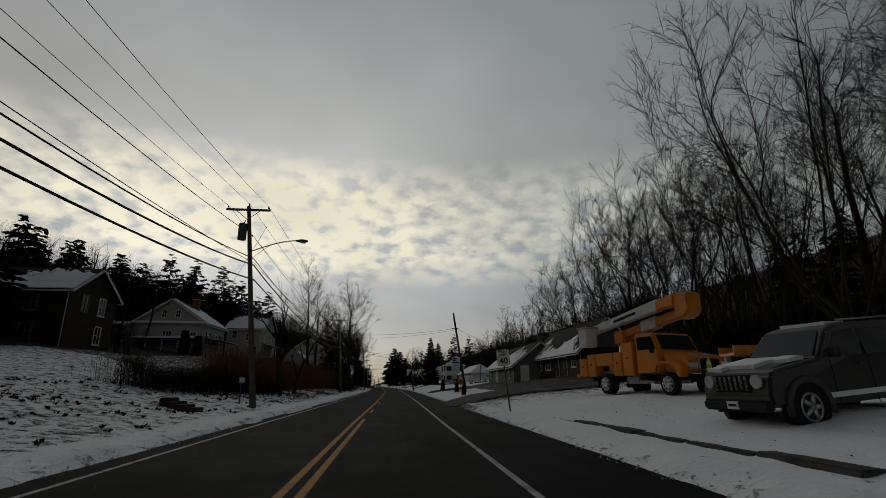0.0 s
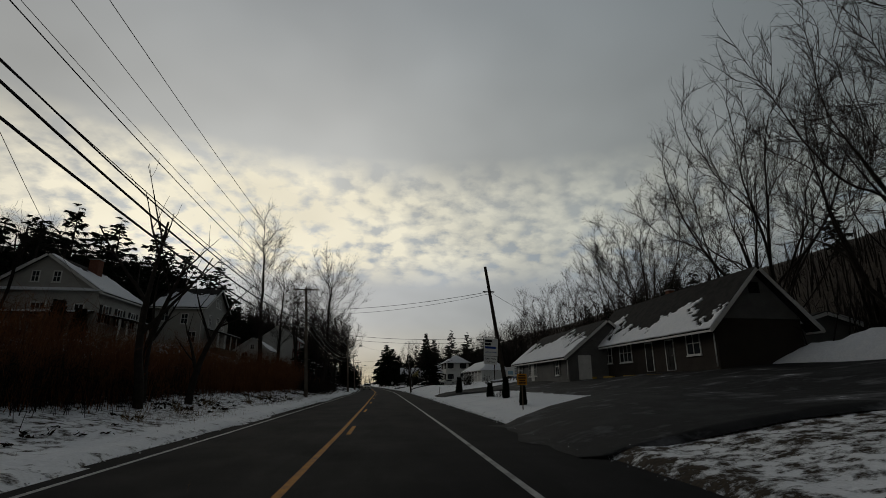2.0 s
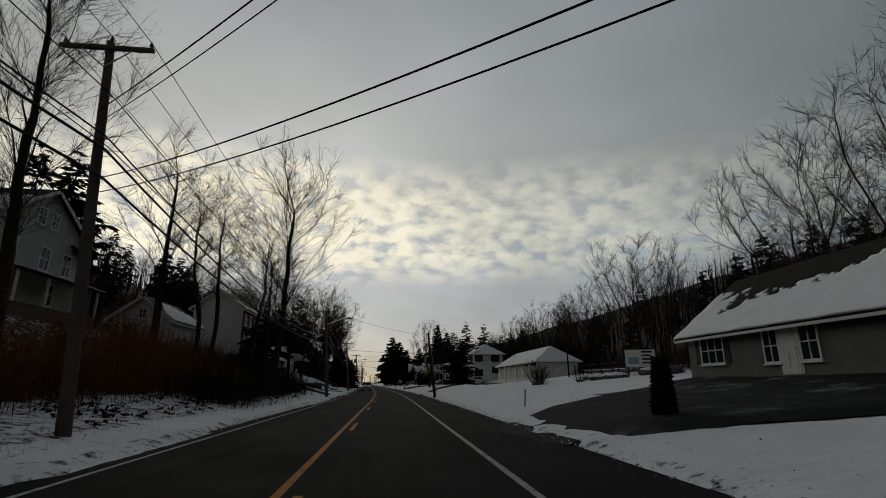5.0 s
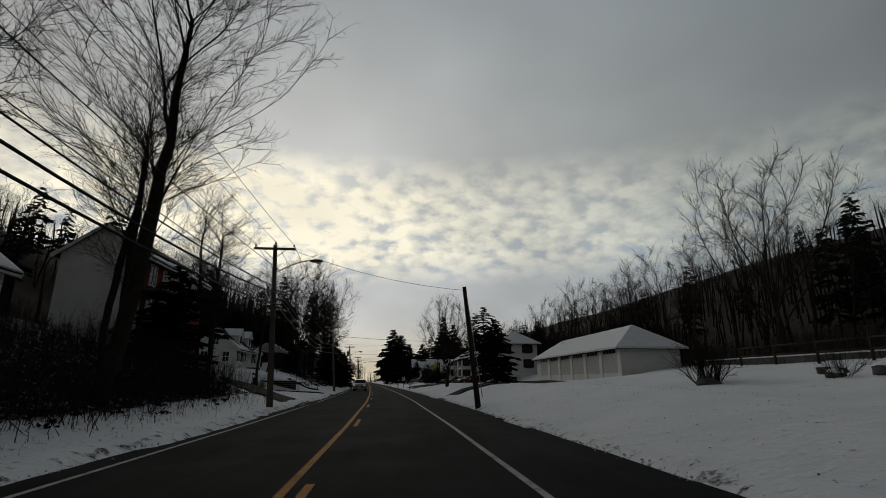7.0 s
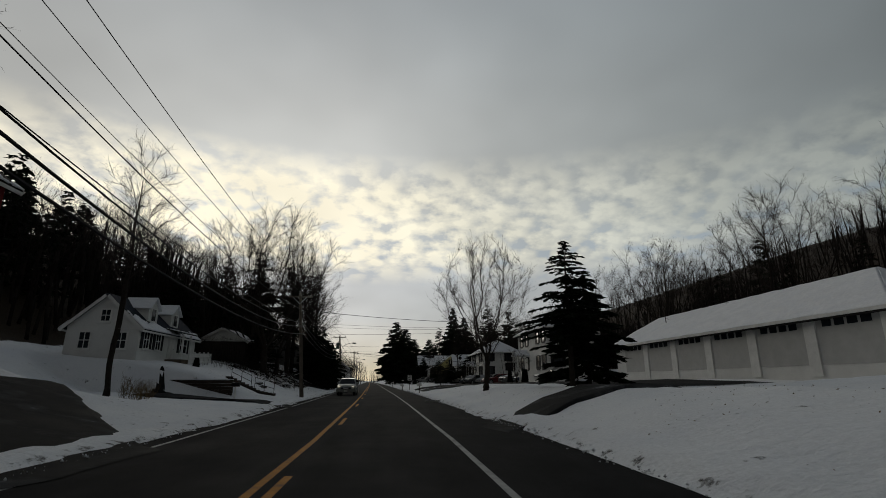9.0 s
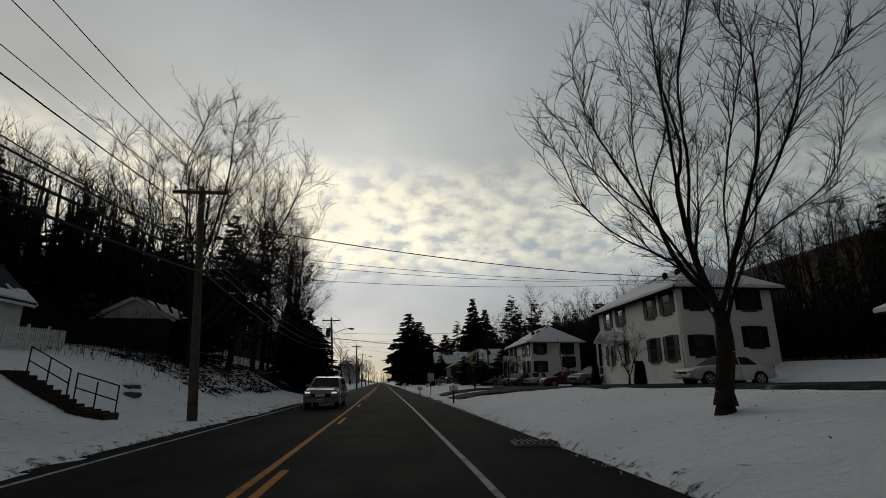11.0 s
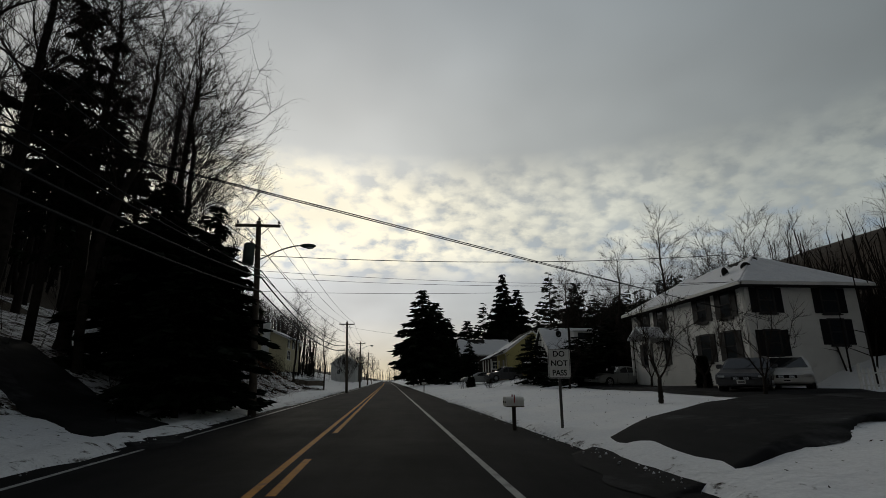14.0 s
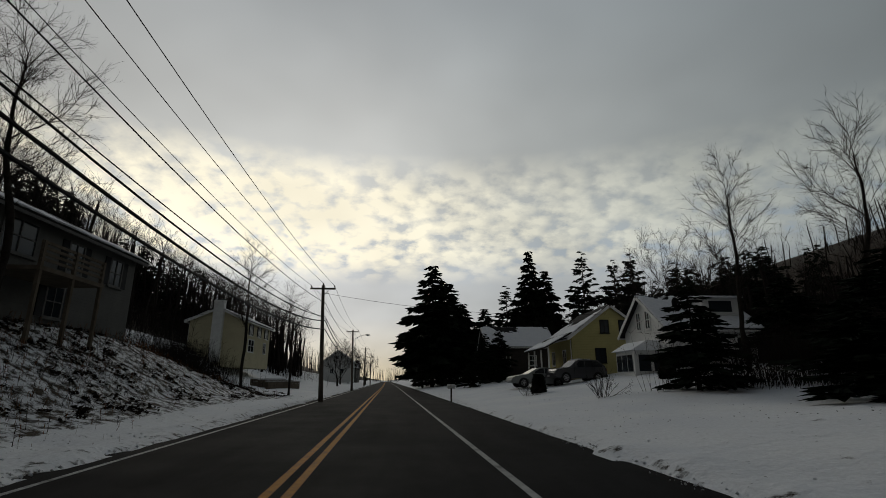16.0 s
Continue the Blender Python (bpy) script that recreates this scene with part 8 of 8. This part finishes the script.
    # traffic cones carried on the bumper
    for xx, c in ((-0.2, (0.5, 0.62, 0.02)), (0.55, (0.75, 0.07, 0.02))):
        m = surface("cone_green" if c[1] > 0.3 else "cone_orange", c, None, 3, 0.6, 0.05, 20)
        ct = thing("traffic_cone", "yellow-green traffic cone on a truck bumper" if c[1] > 0.3 else "orange traffic cone on a truck bumper", "traffic cone", t.matrix_world @ pose(xx, -3.38, 0.85), "traffic cones")
        bm = bmesh.new()
        tube(bm, (0, 0, 0.03), (0, 0, 0.7), 0.15, 0.03, 14)
        part("cone", bm, m, ct)
        part("base", boxed(-0.17, 0.17, -0.1, 0.1, 0.0, 0.03), m, ct)
        bm = bmesh.new()
        tube(bm, (0, 0, 0.38), (0, 0, 0.5), 0.093, 0.072, 14, caps=False)
        part("band", bm, SIGNWHITE, ct, "reflective band")
    return t


bucket_truck(12.1, 22.5, 13)
fb = thing("flatbed_truck", "orange flatbed truck with a white-roofed cab", "truck", pose(23.0, 26.8, gz(23.0, 26.8) - 0.3, 0, 0, 75))
part("bed", boxed(-1.1, 1.1, -0.6, 3.6, 0.95, 1.1), ORANGE, fb)
for sg in (-1, 1):
    part("side_board", boxed(min(sg * 1.06, sg * 1.14), max(sg * 1.06, sg * 1.14), -0.6, 3.6, 1.1, 1.5), ORANGE, fb)
    for u in (-1.9, 2.2):
        wheel(fb, sg * 0.95, u, 0.42, 0.26, sg, spokes=8)
part("chassis", boxed(-0.4, 0.4, -2.8, 3.5, 0.6, 0.9), BLACK, fb)
part("cab", prismed([(-2.9, 0.75), (-2.95, 1.3), (-1.95, 1.5), (-1.55, 2.1), (-0.75, 2.15), (-0.7, 0.75)], "x", -1.0, 1.0, bev=0.07), ORANGE, fb)
part("cab_roof", boxed(-0.95, 0.95, -1.5, -0.75, 2.14, 2.22, bev=0.03), WHITEPAINT, fb)
for sg in (-1, 1):
    part("side_window", prismed([(-1.8, 1.5), (-1.5, 2.0), (-0.9, 2.02), (-0.9, 1.5)], "x", min(sg * 0.99, sg * 1.02), max(sg * 0.99, sg * 1.02)), CARGLASS, fb)
wheel_t = thing("loader", "dark wheel loader half hidden behind parked trucks", "loader", pose(21.5, 17.6, gz(21.5, 17.6), 0, 0, 60))
part("body", prismed([(-1.8, 0.5), (-1.8, 1.5), (-0.4, 1.6), (-0.3, 2.5), (0.9, 2.5), (1.0, 1.7), (2.1, 1.6), (2.1, 0.5)], "x", -0.9, 0.9, bev=0.08), surface("dull_dark_machine", (0.05, 0.04, 0.03), None, 2, 0.6, 0.2, 20), wheel_t)
for sg in (-1, 1):
    for u in (-1.1, 1.3):
        wheel(wheel_t, sg * 0.95, u, 0.62, 0.4, sg, spokes=6)

# ---- signs and boxes by the road ----
road_sign(5.5, 23.6, -8, [("SPEED", 0.17, 0.67, 0.95), ("LIMIT", 0.17, 0.51, 0.95), ("40", 0.40, 0.22, 1.0)], "white speed limit 40 sign on a thin post in snow", low=2.3 - gz(5.5, 23.6), h=0.76, w=0.61, lean=-6)
road_sign(2.75, 180.1, -4, [("DO", 0.21, 0.64, 1.0), ("NOT", 0.21, 0.39, 1.0), ("PASS", 0.21, 0.14, 0.9)], "white do not pass sign on a steel post in snow", low=1.4, h=0.78)
road_sign(-8.3, 29.2, 70, [], "small pale sign seen from its edge", low=1.2, w=0.5, h=0.3)
osign = thing("lawn_sign", "small orange lawn sign on a thin stake", "sign", pose(6.35, 46.7, gz(6.35, 46.7) + 0.1, 0, 0, -10))
part("stake", boxed(-0.025, 0.025, -0.02, 0.02, -0.2, 1.3), TIMBER, osign)
part("panel", boxed(-0.22, 0.22, -0.035, -0.02, 0.95, 1.45, bev=0.005), surface("orange_panel", (0.6, 0.26, 0.03), None, 2, 0.6, 0.05, 30), osign)
for k, (w_, z_) in enumerate(((0.3, 1.36), (0.34, 1.26), (0.26, 1.15), (0.32, 1.04))):
    part("text_bar", boxed(-w_ / 2, w_ / 2, -0.041, -0.036, z_ - 0.028, z_ + 0.028), BLACK, osign)
mailbox(3.25, 162.5, -90, WHITEPAINT, "white mailbox on a dark post in snow", post=0.85, boxes=1, w=0.3)
mailbox(1.75, 181.5, -90, WHITEPAINT, "pair of white mailboxes on a post in snow", post=0.68, boxes=2)
mailbox(-10.1, 142.6, 90, BLACK, "black mailbox on a white post", post=0.8)
mailbox(0.3, 225.0, -90, WHITEPAINT, "white mailbox on a post in snow", post=0.9)
for x_, y_ in ((6.5, 83.0), (-9.2, 12.5), (-8.4, 113.0)):
    st = thing("marker_stake", "thin driveway marker stake in snow", "stake", pose(x_, y_, gz(x_, y_) - 0.1, 0, 4, 0), "marker stakes")
    part("stake", boxed(-0.025, 0.025, -0.025, 0.025, 0.0, 0.9, bev=0.004), TIMBER, st)
# sign hanging from the leaning pole
hs = thing("hanging_sign", "white hanging sign with blue lettering under a pole arm", "sign", pose(7.05, 57.5, 0.0, 0, 3, 0))
part("panel", boxed(-0.48, 0.48, -0.03, 0.03, 3.28, 4.45, bev=0.01), SIGNWHITE, hs)
part("lower_panel", boxed(-0.46, 0.46, -0.03, 0.03, 2.72, 3.25, bev=0.01), SIGNWHITE, hs)
BLUE = surface("blue_lettering", (0.02, 0.06, 0.26), None, 3, 0.6, 0.05, 20)
for k, (w_, z_) in enumerate(((0.5, 4.28), (0.42, 4.06), (0.78, 3.84))):
    part("name_bar", boxed(-0.42, -0.42 + w_, -0.036, -0.032, z_ - 0.075, z_ + 0.075), BLACK if k < 2 else BLUE, hs)
letters("LEARNING CENTER", 0.115, BLUE, hs, (0, -0.034, 3.52), width=0.8)
letters("Ages 6 Weeks", 0.15, BLACK, hs, (0, -0.034, 3.1), width=0.85)
letters("To 7 Years", 0.15, BLACK, hs, (0, -0.034, 2.88), width=0.85)
for s_ in (-0.4, 0.4):
    part("chain", tubed([(s_, 0, 4.45), (s_, 0, 4.62)], 0.012, 5), STEEL, hs)
# banner board behind boulders
bb = thing("banner_board", "white notice board with blue printing by a fence", "sign", pose(18.6, 95.0, gz(18.6, 95.0) + 0.45, 0, 0, -20))
for s_ in (-1.0, 1.0):
    part("post", boxed(s_ - 0.05, s_ + 0.05, 0.0, 0.08, -0.8, 1.5), TIMBER, bb)
part("board", boxed(-1.05, 1.05, -0.04, 0.0, 0.25, 1.5, bev=0.01), SIGNWHITE, bb)
for k in range(4):
    part("text_bar", boxed(0.1, 0.85 - 0.1 * (k % 2), -0.048, -0.042, 1.28 - k * 0.26, 1.40 - k * 0.26), BLUE if k % 2 else BLACK, bb)
part("picture_bar", boxed(-0.85, -0.1, -0.048, -0.042, 0.45, 0.95), surface("pale_blue_print", (0.25, 0.4, 0.5), None, 4, 0.6, 0.05, 20), bb)


def boulder(x, y, s, seed, snowy=True, flat=0.6):
    rng = np.random.default_rng(seed)
    t = thing("boulder", "grey boulder capped with snow" if snowy else "grey boulder in the snow", "rock", pose(x, y, gz(x, y) + s * 0.1, 0, 0, float(rng.uniform(0, 360))), "boulders")
    bm = bmesh.new()
    bmesh.ops.create_icosphere(bm, subdivisions=3, radius=s)
    ax = Vector(rng.normal(size=3)) * 3
    for v in bm.verts:
        k = 1 + 0.30 * noise.noise(v.co / s * 1.2 + ax) + 0.1 * noise.noise(v.co / s * 3.5 + ax)
        v.co = Vector((v.co.x * 1.35 * k, v.co.y * k, max(v.co.z * flat * k, -0.35 * s)))
    part("rock", bm, STONE, t)
    if snowy:
        bm = bmesh.new()
        bmesh.ops.create_icosphere(bm, subdivisions=3, radius=s)
        for v in bm.verts:
            k = 1 + 0.30 * noise.noise(v.co / s * 1.2 + ax) + 0.1 * noise.noise(v.co / s * 3.5 + ax)
            z = v.co.z * flat * k
            v.co = Vector((v.co.x * 1.30 * k, v.co.y * 0.95 * k, z + 0.05 if z > s * flat * 0.35 else z * 0.6))
        part("snow_cap", bm, SNOW, t, "cap of snow", smooth=True)


for k, (x_, y_, s_) in enumerate(((19.6, 93.0, 0.85), (17.4, 96.5, 0.6), (16.6, 98.4, 0.5), (18.0, 99.3, 0.55), (16.9, 101.0, 0.4), (15.7, 99.6, 0.3), (20.5, 97.0, 0.7), (13.3, 103.2, 0.45), (12.9, 102.6, 0.35), (-10.8, 152.5, 0.3), (-11.4, 153.6, 0.32), (-10.0, 30.5, 0.2))):
    boulder(x_, y_, s_, 100 + k, snowy=k not in (0, 7, 8))
# play equipment and rail fence by the boulders
pf = thing("rail_fence", "old timber rail fence beyond the snowy slope", "fence", pose(0, 0, 0))
for k in range(9):
    yy = 94.0 + 3.2 * k
    xx = 20.8 + 0.25 * k
    part("post", boxed(xx - 0.05, xx + 0.05, yy - 0.05, yy + 0.05, gz(xx, yy) - 0.2, gz(xx, yy) + 1.25), DARKTIMBER, pf)
    if k:
        for h_ in (0.6, 1.1):
            part("rail", tubed([(xx - 0.25, yy - 3.2, gz(xx - 0.25, yy - 3.2) + h_), (xx, yy, gz(xx, yy) + h_)], 0.045, 6), DARKTIMBER, pf)
pl = thing("play_frame", "timber play frame with a blue tarpaulin", "play equipment", pose(20.6, 99.5, gz(20.6, 99.5)))
for a_ in (-1.2, 1.2):
    for b_ in (-0.9, 0.9):
        part("post", boxed(a_ - 0.05, a_ + 0.05, b_ - 0.05, b_ + 0.05, -0.2, 2.0), DARKTIMBER, pl)
part("beam", boxed(-1.3, 1.3, -0.06, 0.06, 2.0, 2.12), DARKTIMBER, pl)
part("tarpaulin", prismed([(-1.0, 0.3), (0.0, 0.95), (1.0, 0.3), (0.9, 0.25), (0.0, 0.88), (-0.9, 0.25)], "y", -0.8, 0.8), surface("blue_tarpaulin", (0.02, 0.06, 0.2), None, 2, 0.5, 0.3, 10), pl, "blue tarpaulin")
rw = thing("garden_wall", "long low stone wall capped with snow", "retaining wall", pose(0, 0, 0))
for k in range(14):
    yy = 100.0 + 1.8 * k
    xx = 23.4 + 0.2 * k
    part("stone", boxed(xx - 0.2, xx + 0.2, yy - 0.88, yy + 0.88, gz(xx, yy) - 0.3, gz(xx, yy) + 0.38, bev=0.04), STONE, rw)
    part("snow_cap", boxed(xx - 0.22, xx + 0.22, yy - 0.9, yy + 0.9, gz(xx, yy) + 0.385, gz(xx, yy) + 0.46, bev=0.02), SNOW, rw)

# ---- picket fences, steps, bins ----
def picket_fence(pts, label, h=0.95, gap=0.14):
    t = thing("picket_fence", label, "fence", pose(*pts[0], 0), "picket fences")
    o = Vector((pts[0][0], pts[0][1], 0))
    for a, b in zip(pts, pts[1:]):
        a, b = Vector((*a, 0)), Vector((*b, 0))
        L = (b - a).length
        ang = math.atan2((b - a).y, (b - a).x)
        n = int(L / gap)
        za, zb = gz(a.x, a.y), gz(b.x, b.y)
        pk = None
        for k in range(n + 1):
            p = a.lerp(b, k / n)
            zz = za + (zb - za) * k / n
            if k % 12 == 0:
                ob = part("post", boxed(-0.05, 0.05, -0.05, 0.05, -0.2, h + 0.12, bev=0.01), WHITEPAINT, t)
            elif pk is None:
                bm = bmesh.new()
                prism(bm, [(-0.035, 0.08), (0.035, 0.08), (0.035, h - 0.08), (0, h), (-0.035, h - 0.08)], "y", -0.012, 0.012)
                ob = pk = part("picket", bm, WHITEPAINT, t)
            else:
                ob = new("picket", pk.data)
                ob.parent = t
            ob.matrix_local = Matrix.Translation(p - o + Vector((0, 0, zz))) @ Matrix.Rotation(ang, 4, "Z")
        for h_ in (0.25, h - 0.25):
            part("rail", tubed([a - o + Vector((0, 0, za + h_)), b - o + Vector((0, 0, zb + h_))], 0.03, 4), WHITEPAINT, t)


picket_fence([(-16.0, 149.5), (-17.2, 157.8)], "white picket fence on the snowy lawn")
picket_fence([(16.3, 185.4), (18.3, 183.2), (20.6, 181.8)], "white picket fence beside the apartment house")
st = thing("garden_steps", "dark timber garden steps with a pipe handrail", "steps", pose(0, 0, 0))
for fl, (xa, ya, xb, yb) in enumerate(((-12.3, 148.2, -10.6, 147.7), (-10.3, 147.6, -8.7, 147.1))):
    for k in range(6):
        f_ = k / 5
        xx, yy = xa + (xb - xa) * f_, ya + (yb - ya) * f_
        part("step", boxed(xx - 0.17, xx + 0.17, yy - 0.42, yy + 0.42, gz(xx, yy) - 0.1, gz(xx, yy) + 0.16, bev=0.015), DARKTIMBER, st)
    for k in range(3):
        f_ = k / 2
        xx, yy = xa + (xb - xa) * f_, ya + (yb - ya) * f_ + 0.5
        part("rail_post", tubed([(xx, yy, gz(xx, yy) - 0.1), (xx, yy, gz(xx, yy) + 0.95)], 0.022, 6), BLACK, st)
    for h_ in (0.5, 0.95):
        part("handrail", tubed([(xa, ya + 0.5, gz(xa, ya) + h_), (xb, yb + 0.5, gz(xb, yb) + h_)], 0.022, 6), BLACK, st)
tw = thing("driveway_wall", "dark timber wall holding the bank above a driveway", "retaining wall", pose(0, 0, 0))
for k in range(6):
    part("timber", prismed([(-21.0, 144.0), (-10.6, 143.5), (-10.6, 143.75), (-21.0, 144.25)], "z", 0.22 * k, 0.22 * k + 0.21), DARKTIMBER, tw).location = (0, 0, 0.15)
part("snow_cap", prismed([(-21.0, 144.02), (-10.6, 143.52), (-10.6, 143.73), (-21.0, 144.23)], "z", 1.475, 1.53), SNOW, tw, "snow on top")
for k, (x_, y_) in enumerate(((-25.6, 49.5), (-24.9, 49.9))):
    t_ = thing("wheelie_bin", "dark wheeled rubbish bin standing in snow", "bin", pose(x_, y_, gz(x_, y_), 0, 0, 20), "bins")
    part("bin", prismed([(-0.24, 0.08), (0.24, 0.08), (0.3, 1.0), (-0.3, 1.0)], "y", -0.3, 0.3, bev=0.03), surface("dark_bin_plastic", (0.02, 0.03, 0.035), None, 3, 0.5, 0.1, 30), t_)
    part("lid", boxed(-0.32, 0.32, -0.34, 0.34, 1.0, 1.07, bev=0.02), MATS["dark_bin_plastic"], t_)
    bm = bmesh.new()
    tube(bm, (-0.3, 0.28, 0.1), (0.3, 0.28, 0.1), 0.1, n=12)
    part("axle_wheels", bm, RUBBER, t_)
# stone steps up the bank
bs_ = thing("garden_steps", "rough stone steps up a snowy bank", "steps", pose(0, 0, 0))
for k in range(4):
    xx, yy = -8.2 - 0.46 * k, 22.5 + 0.3 * k
    part("step", prismed([(xx - 0.25, yy - 0.45), (xx + 0.2, yy - 0.5), (xx + 0.24, yy + 0.42), (xx - 0.22, yy + 0.46)], "z", gz(xx, yy) - 0.15, gz(xx, yy) + 0.16 + 0.06 * k, bev=0.03), DARKTIMBER, bs_)
# snow heaped along the back of the lot
rng_ = np.random.default_rng(31)
V_, F_, NX, NY = [], [], 12, 44
for j in range(NY + 1):
    f_ = j / NY
    cx_, cy_, top_ = 24.6 + 2.8 * f_, 52.0 - 16.0 * f_, 1.7 * math.sin(math.pi * min(1, 0.08 + f_ * 0.9)) ** 0.5 * (0.8 + 0.3 * math.sin(7 * f_) + 0.12 * math.sin(23 * f_))
    for i in range(NX + 1):
        g_ = i / NX * 2 - 1
        x_, y_ = cx_ + 2.0 * g_, cy_ + 0.6 * g_
        V_.append((x_, y_, gz(x_, y_) - 0.15 + max(0.0, top_) * max(0.0, 1 - g_ * g_) ** 0.8 + float(rng_.normal(0, 0.05))))
for j in range(NY):
    for i in range(NX):
        q_ = j * (NX + 1) + i
        F_.append((q_, q_ + NX + 1, q_ + NX + 2, q_ + 1))
tagged(raw("snow_bank", V_, F_, SNOW, smooth=True), "ploughed bank of snow behind the parking lot", "snow bank", kind="stuff")
# kerb along the first verge
kb = thing("kerb", "worn granite kerb half buried in snow", "kerb", pose(0, 0, 0), kind="structure")
for k in range(7):
    y0_ = 6.0 + 1.9 * k
    u_ = 5.9 - 0.028 * (y0_ - 8)
    part("kerb_stone", boxed(u_ - 0.2, u_ + 0.2, y0_, y0_ + 1.86, gz(u_, y0_) - 0.3, gz(u_, y0_) + 0.06 + 0.03 * math.sin(5.0 * k), bev=0.03), BERM, kb)
dr = thing("storm_drain", "dark storm drain at the road edge", "drain", pose(3.2, 142.8, 0.02), kind="structure")
part("frame", boxed(-0.5, 0.5, -0.35, 0.35, -0.02, 0.05, bev=0.01), CONCRETE, dr)
for k in range(7):
    part("grate_bar", boxed(-0.44 + k * 0.14, -0.38 + k * 0.14, -0.3, 0.3, 0.05, 0.08), BLACK, dr)

# ---- shrubs and small trees ----
arb = conifer(17, 1.6, 0.15, droop=-0.6, whorls=46, arms=10, bare=0.02, ragged=0.12, dense=6)
A0 = evergreen("arborvitae", arb, "small dark clipped evergreen shrub in snow", pose(7.2, 72.0, gz(7.2, 72) - 0.05), "evergreen shrubs")
A0["category"] = "shrub"
place_green(A0, [(7.65, 60.0, 40, 0.8, 0.68), (8.15, 57.3, 90, 0.8, 0.85), (6.9, 48.6, 10, 0.62, 0.62), (14.6, 161.0, 0, 1.2, 1.0), (14.7, 168.5, 0, 1.0, 1.1), (-14.9, 148.2, 0, 0.8, 0.5), (13.6, 191.5, 0, 1.2, 1.1), (-27.0, 68.0, 0, 2.2, 1.9), (-25.5, 68.5, 0, 2.0, 1.6), (5.2, 220.5, 0, 1.5, 0.75), (12.2, 218.5, 0, 1.6, 0.8)])
bush("shrub", 1, 13.2, 103.0, 2.2, 1.8, 64, "dense dark many-stemmed shrub among rocks", DARKWOOD, r=0.018, lean=1.25)
bush("shrub", 2, 5.8, 212.0, 1.5, 1.0, 16, "small bare shrub on the snowy lawn", TWIG, r=0.014)
bush("shrub", 3, 4.2, 219.0, 1.2, 1.0, 16, "small bare shrub on the snowy lawn", TWIG, r=0.012)
bush("shrub", 4, 7.9, 58.9, 0.7, 1.0, 14, "low bare shrub beside the leaning pole", TWIG, r=0.008, lean=1.8)
bush("shrub", 5, 15.4, 99.0, 1.6, 1.2, 16, "bare shrub on the snowy slope", TWIG, r=0.012)
for k in range(5):
    bush("shrub", 20 + k, -11.3 - 0.5 * k, 131.0 + 1.7 * k, 1.1, 0.8, 14, "clump of dead ornamental grass in snow", DEADGRASS, r=0.007, lean=0.5)
for k in range(6):
    bush("shrub", 40 + k, -7.6 - 0.4 * (k % 3), 41.0 + 4.5 * k, 0.7, 0.7, 12, "small tuft of bare weeds in snow", DEADGRASS, r=0.007, lean=1.3)
crab = crown_tree(77, 4.4, 0.075, 1.1, 1.9, wide=0.55, full=0.5, stems=5, tilt=40, count=140, step=0.16, rise=0.6, twig=0.0045, shoots=0.9, shoot_len=0.6, twigs=3, twiglets=0)
C0 = tree("small_tree", crab, "small bare ornamental tree on the snowy lawn", pose(7.6, 184.3, gz(7.6, 184.3) - 0.05), "small trees")
for x_, y_, a_, s_ in ((11.0, 183.6, 50, 0.85), (13.0, 190.5, 100, 0.95), (13.4, 160.0, 20, 0.85), (13.0, 196.0, 70, 0.9), (9.5, 200.5, 140, 0.8)):
    c = copy_thing(C0, pose(x_, y_, gz(x_, y_) - 0.05, 0, 0, a_))
    c.scale = (s_, s_, s_)
